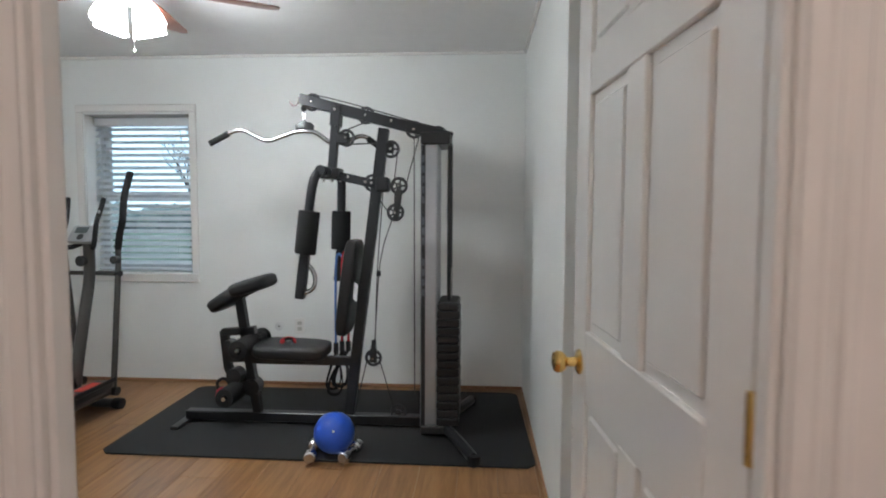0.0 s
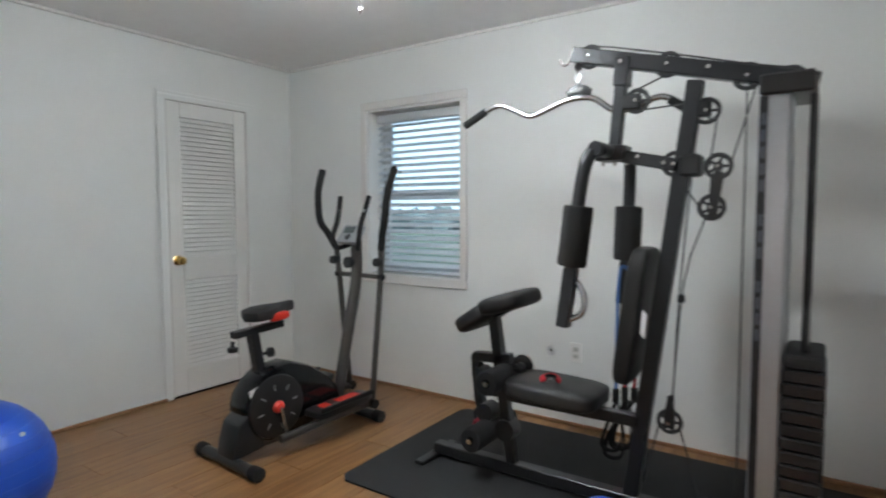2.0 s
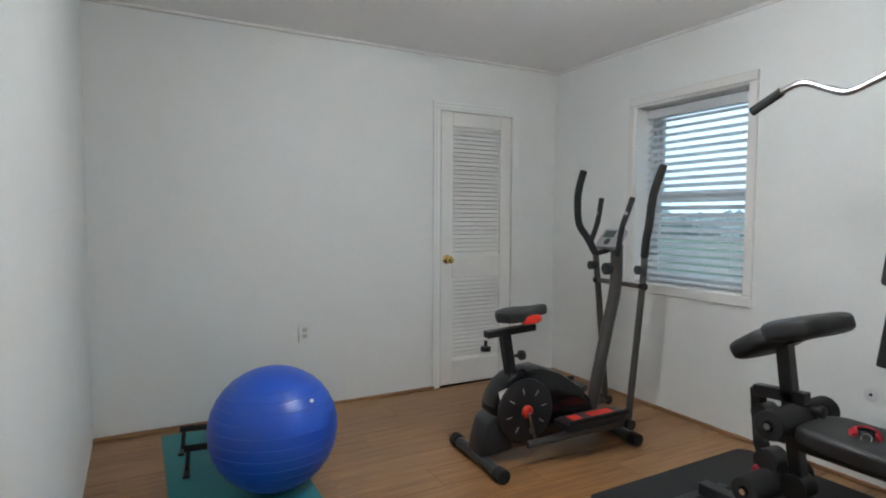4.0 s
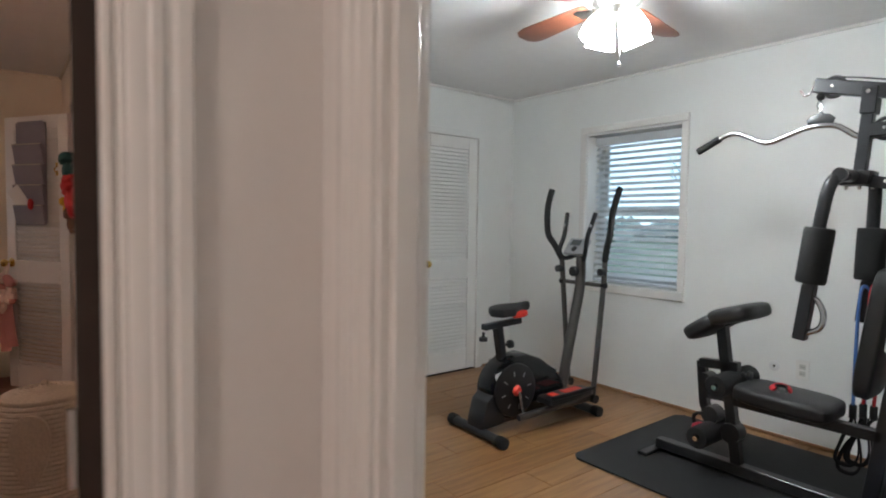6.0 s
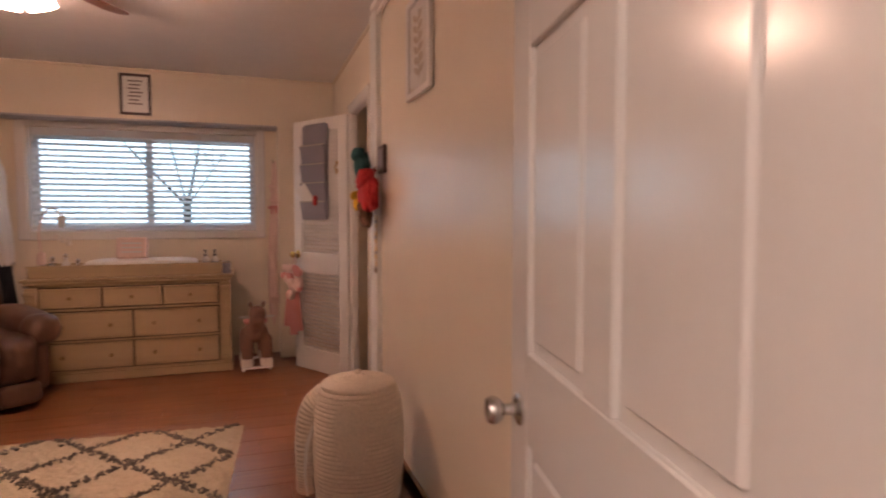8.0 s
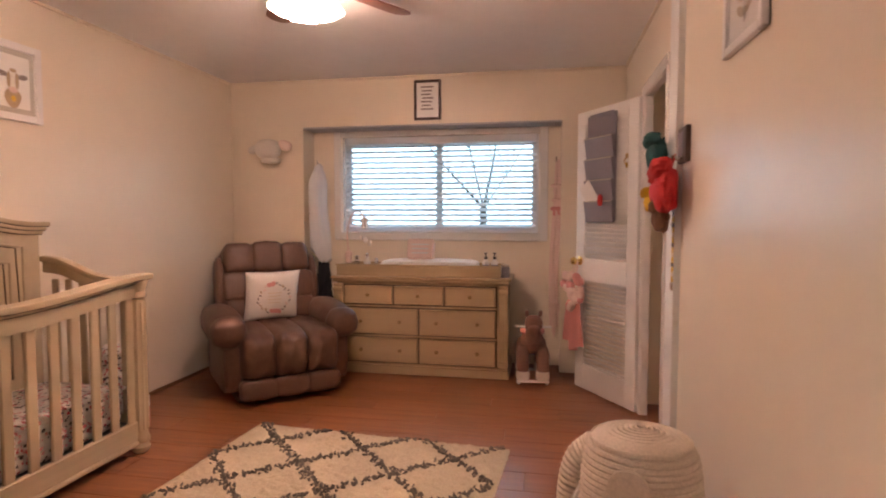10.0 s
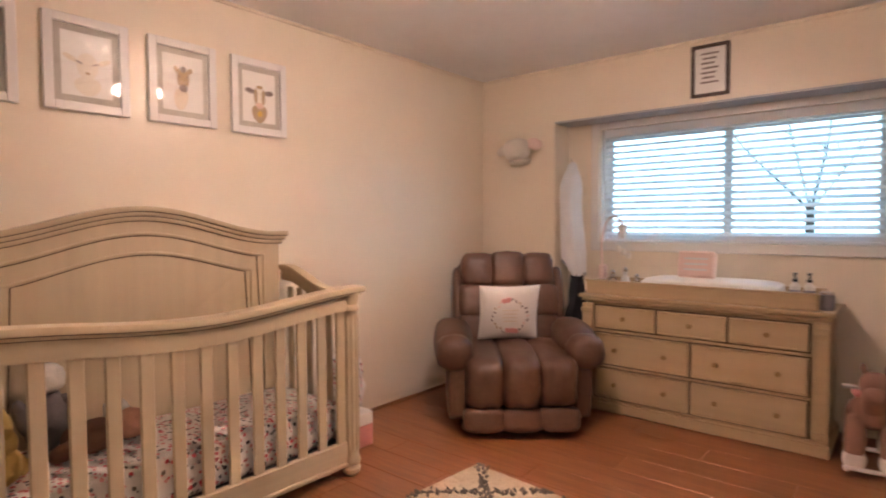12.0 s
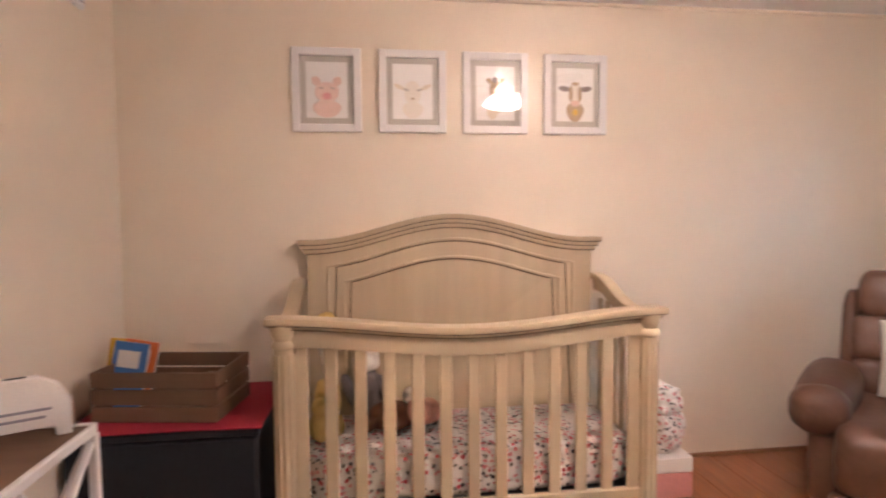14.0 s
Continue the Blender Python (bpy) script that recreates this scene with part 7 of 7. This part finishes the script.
for i, p in enumerate(path):
    q = (path[min(i + 1, len(path) - 1)] - path[max(0, i - 1)]).to_track_quat("Z", "Y").to_matrix()
    coil = bmesh.new()
    ring(0.062 - 0.022 * i / len(path), 0.013, p, q, 18, 6, coil)
    part("trunk_coil", coil, ROPE, hp)
tube([(-0.05, -0.16, 0.45), (-0.05, -0.225, 0.40), (-0.05, -0.255, 0.28), (-0.05, -0.255, 0.14), (-0.05, -0.26, 0.05)], 0.056, 14, trunk, ends=0.036)
part("trunk", trunk, ROPE, hp)
for s, x in ((-1, -0.17), (1, 0.02)):
    part("eye", lathe([(0, 0), (0.014, 0), (0.011, 0.006), (0, 0.009)], 12, (x, -0.205 + 0.04 * (s < 0), 0.445), rot("X", 90) @ rot("Y", 18 * s)), BLACK, hp, "black button eye")
ear = slab(oval(0, 0, 0.085, 0.15, 18, 0.08), 0.02, "x", (0, 0, 0), 0.006)
ear.transform(Matrix.Translation((0.215, -0.07, 0.34)) @ rot("Z", -18).to_4x4())
part("ear", ear, ROPE, hp)
tusk = tube([(0.02, -0.215, 0.36), (0.03, -0.26, 0.28), (0.05, -0.275, 0.16), (0.06, -0.265, 0.06)], 0.012, 8, ends=0.006)
part("tusk", tusk, COTTON, hp)


# ---- nursery: corner by the crib ----
ch = thing("storage_chest", "black storage chest under a crimson cloth", "chest", pose(-1.68, -2.24, 0))
part("body", box(0.70, 0.59, 0.49, (0, 0.045, 0.252), 0.012), NAVY, ch)
part("lid", box(0.715, 0.605, 0.035, (0, 0.045, 0.515), 0.008), NAVY, ch)
tc = slab([(-0.372, -0.262), (0.36, -0.262), (0.365, 0.345), (0.2, 0.356), (-0.1, 0.35), (-0.372, 0.362)], 0.006, "z", (0, 0, 0.537), 0.001)
solid("table_cloth", tc, CRIMSON, "crimson cloth spread over the chest", "cloth", m=pose(-1.68, -2.24, 0))
ct = thing("wooden_crate", "brown slatted wooden crate on the chest", "crate", pose(-1.655, -2.15, 0.541, 0, 0, -8.6))
cw, cd = 0.50, 0.34
for k in range(3):
    z = 0.033 + 0.068 * k
    for y in (-cd / 2, cd / 2):
        part("slat", box(cw, 0.011, 0.06, (0, y, z), 0.002), CRATE, ct)
    for x in (-cw / 2 + 0.006, cw / 2 - 0.006):
        part("slat", box(0.011, cd - 0.024, 0.06, (x, 0, z), 0.002), CRATE, ct)
for x in (-cw / 2 + 0.03, cw / 2 - 0.03):
    for y in (-cd / 2 + 0.017, cd / 2 - 0.017):
        part("corner_post", box(0.03, 0.02, 0.196, (x, y, 0.101), 0.002), CRATE, ct)
for k in range(4):
    part("bottom_slat", box(cw - 0.03, 0.07, 0.008, (0, -cd / 2 + 0.05 + 0.08 * k, 0.012), 0.001), CRATE, ct)
for k, (mt, x, tilt) in enumerate(((YELLOW_CLOTH, 0.16, 6), (ORANGE_PRINT, 0.10, 10), (BLUE_PRINT, 0.12, 8))):
    bo = thing("picture_book", "thin bright picture book standing in the crate", "book", pose(-1.565 + x, -2.21 + 0.035 * k, 0.558, 8, -tilt, -6), "books in the crate")
    part("cover", box(0.14, 0.012, 0.27, (0, 0, 0.135), 0.001), mt, bo)
    part("panel", box(0.09, 0.001, 0.07, (0.005, 0.0068, 0.20)), PAPER, bo)
    part("pages", box(0.133, 0.008, 0.266, (-0.005, 0.0, 0.136)), PAPER, bo)
wt = thing("side_table", "white metal side table with crossed braces", "table", pose(-1.475, -1.16, 0))
part("top", box(0.30, 0.70, 0.022, (0, 0, 0.70), 0.004), CRATE, wt, "grey-brown wooden top")
for y in (-0.345, 0.345):
    part("rim", beam((-0.16, y, 0.70), (0.16, y, 0.70), 0.02, 0.032), FRAME_W, wt)
    part("brace", beam((-0.14, y, 0.67), (0.14, y, 0.06), 0.016, 0.02, up=(0, 1, 0)), FRAME_W, wt)
    part("brace", beam((0.14, y, 0.67), (-0.14, y, 0.06), 0.016, 0.02, up=(0, 1, 0)), FRAME_W, wt)
    for x in (-0.15, 0.15):
        part("leg", beam((x, y, 0.0), (x, y, 0.685), 0.028, 0.028, up=(0, 1, 0)), FRAME_W, wt)
for x in (-0.155, 0.155):
    part("rim", beam((x, -0.335, 0.70), (x, 0.335, 0.70), 0.02, 0.032), FRAME_W, wt)
part("brace", beam((-0.15, -0.33, 0.66), (-0.15, 0.33, 0.08), 0.016, 0.022, up=(1, 0, 0)), FRAME_W, wt)
part("brace", beam((-0.15, 0.33, 0.66), (-0.15, -0.33, 0.08), 0.016, 0.022, up=(1, 0, 0)), FRAME_W, wt)
pq = thing("money_box", "white elephant-shaped box with unreadable writing", "money box", pose(-1.475, -1.40, 0.7115, 0, 0, 29))
outline = [(-0.13, 0.0), (-0.09, 0.0), (-0.085, 0.03), (0.05, 0.03), (0.055, 0.0), (0.10, 0.0), (0.115, 0.06), (0.115, 0.12), (0.09, 0.16), (0.04, 0.178), (-0.05, 0.178), (-0.10, 0.15), (-0.13, 0.10)]
part("body", slab(outline, 0.05, "y", (0, 0, 0), 0.006), COTTON, pq)
part("slot", box(0.05, 0.012, 0.004, (0, 0, 0.178)), DARK, pq)
for k in range(2):
    part("writing", box(0.15 - 0.03 * k, 0.001, 0.008, (-0.005, 0.0258, 0.085 - 0.022 * k)), SLATE_CLOTH, pq)
sm = thing("smoke_alarm", "small white alarm box high on the wall", "alarm", pose(NX1, -2.20, 2.23, 0, 0, -90))
part("body", box(0.07, 0.03, 0.07, (0, -0.015, 0), 0.01), VINYL, sm)
part("grille", box(0.04, 0.002, 0.004, (0, -0.0315, -0.01)), SLATE_CLOTH, sm)


# ---- nursery: shag rug ----
rg = thing("rug", "cream shag rug with a grey lattice", "rug", pose(-3.12, -0.80, 0.0, 0, 0, -4))
RW, RD = 0.95, 0.76
b = bmesh.new()
nu, nv = 150, 120
grid = []
for i in range(nu + 1):
    row = []
    for j in range(nv + 1):
        x, y = -RW + 2 * RW * i / nu, -RD + 2 * RD * j / nv
        edge = min(1.0, min(nu - i, i, nv - j, j) / 3)
        z = 0.004 + edge * (0.016 + 0.010 * noise.noise(Vector((x * 38, y * 38, 0))) + 0.007 * noise.noise(Vector((x * 90, y * 90, 3))))
        row.append(b.verts.new((x + 0.006 * noise.noise(Vector((y * 25, x * 3, 1))), y + 0.006 * noise.noise(Vector((x * 25, y * 3, 2))), max(0.003, z))))
    grid.append(row)
for a, c in zip(grid, grid[1:]):
    for j in range(nv):
        b.faces.new((a[j], c[j], c[j + 1], a[j + 1]))
part("shag_top", b, SHAG, rg, smooth=80)
lat = bmesh.new()
rk = random.Random(7)


def tufts(x0, y0, x1, y1):
    n = int(math.hypot(x1 - x0, y1 - y0) / 0.006)
    for k in range(n):
        u = k / n
        x, y = x0 + (x1 - x0) * u + rk.gauss(0, 0.014), y0 + (y1 - y0) * u + rk.gauss(0, 0.014)
        if abs(x) < RW - 0.02 and abs(y) < RD - 0.02:
            a = rk.uniform(0, 6.3)
            p = Vector((x, y, 0.016))
            rod(p, p + Vector((0.012 * math.cos(a), 0.012 * math.sin(a), 0.014)), 0.009, 5, lat, 0.003)


cell_x, cell_y = 0.48, 0.50
for i in range(-4, 5):
    for j in range(-3, 4):
        cx, cy = i * cell_x, j * cell_y
        tufts(cx, cy - cell_y / 2, cx + cell_x / 2, cy)
        tufts(cx + cell_x / 2, cy, cx, cy + cell_y / 2)
        tufts(cx, cy + cell_y / 2, cx - cell_x / 2, cy)
        tufts(cx - cell_x / 2, cy, cx, cy - cell_y / 2)
tagged(part("lattice", lat, SHAG_GREY, rg, "dark grey shag lattice lines"), kind="stuff")


# ---- floor boards ----
def board_floor(name, label, x0, x1, y0, y1, material, wide, seed, long=1.21):
    fl = thing(name, label, "floor", pose(0, 0, 0), kind="structure")
    rnd = random.Random(seed)
    meshes = {}
    n = math.ceil((x1 - x0) / wide)
    for r in range(n):
        xa, xb = x0 + r * wide, min(x1, x0 + (r + 1) * wide)
        y = y0
        first = long * ((r * 0.37) % 1.0) + 0.15
        while y < y1 - 0.01:
            n_y = min(first if y == y0 else long, y1 - y)
            key = (round(n_y, 3), round(xb - xa, 3))
            if key not in meshes:
                meshes[key] = mesh_of("plank", box(xb - xa - 0.0016, n_y - 0.0016, 0.012, (0, 0, 0), 0.0012), material)
            p = part("plank", meshes[key], material, fl)
            p.location = ((xa + xb) / 2, y + n_y / 2, -0.006)
            y += n_y
    return fl


board_floor("floor", "honey oak laminate board floor", GX0, GX1 + 0.13, 0.735, GY1, OAK, 0.192, 5)
board_floor("floor_nursery", "reddish cherry laminate board floor", AX, -0.655, NY0, 0.835, CHERRY, 0.192, 9)
board_floor("floor_closet", "reddish cherry laminate closet floor", -5.2, -4.2, 0.837, 1.34, CHERRY, 0.192, 13)
board_floor("floor_hall", "reddish cherry laminate hall floor", -0.65, HX1, HY0, 0.73, CHERRY, 0.192, 11)
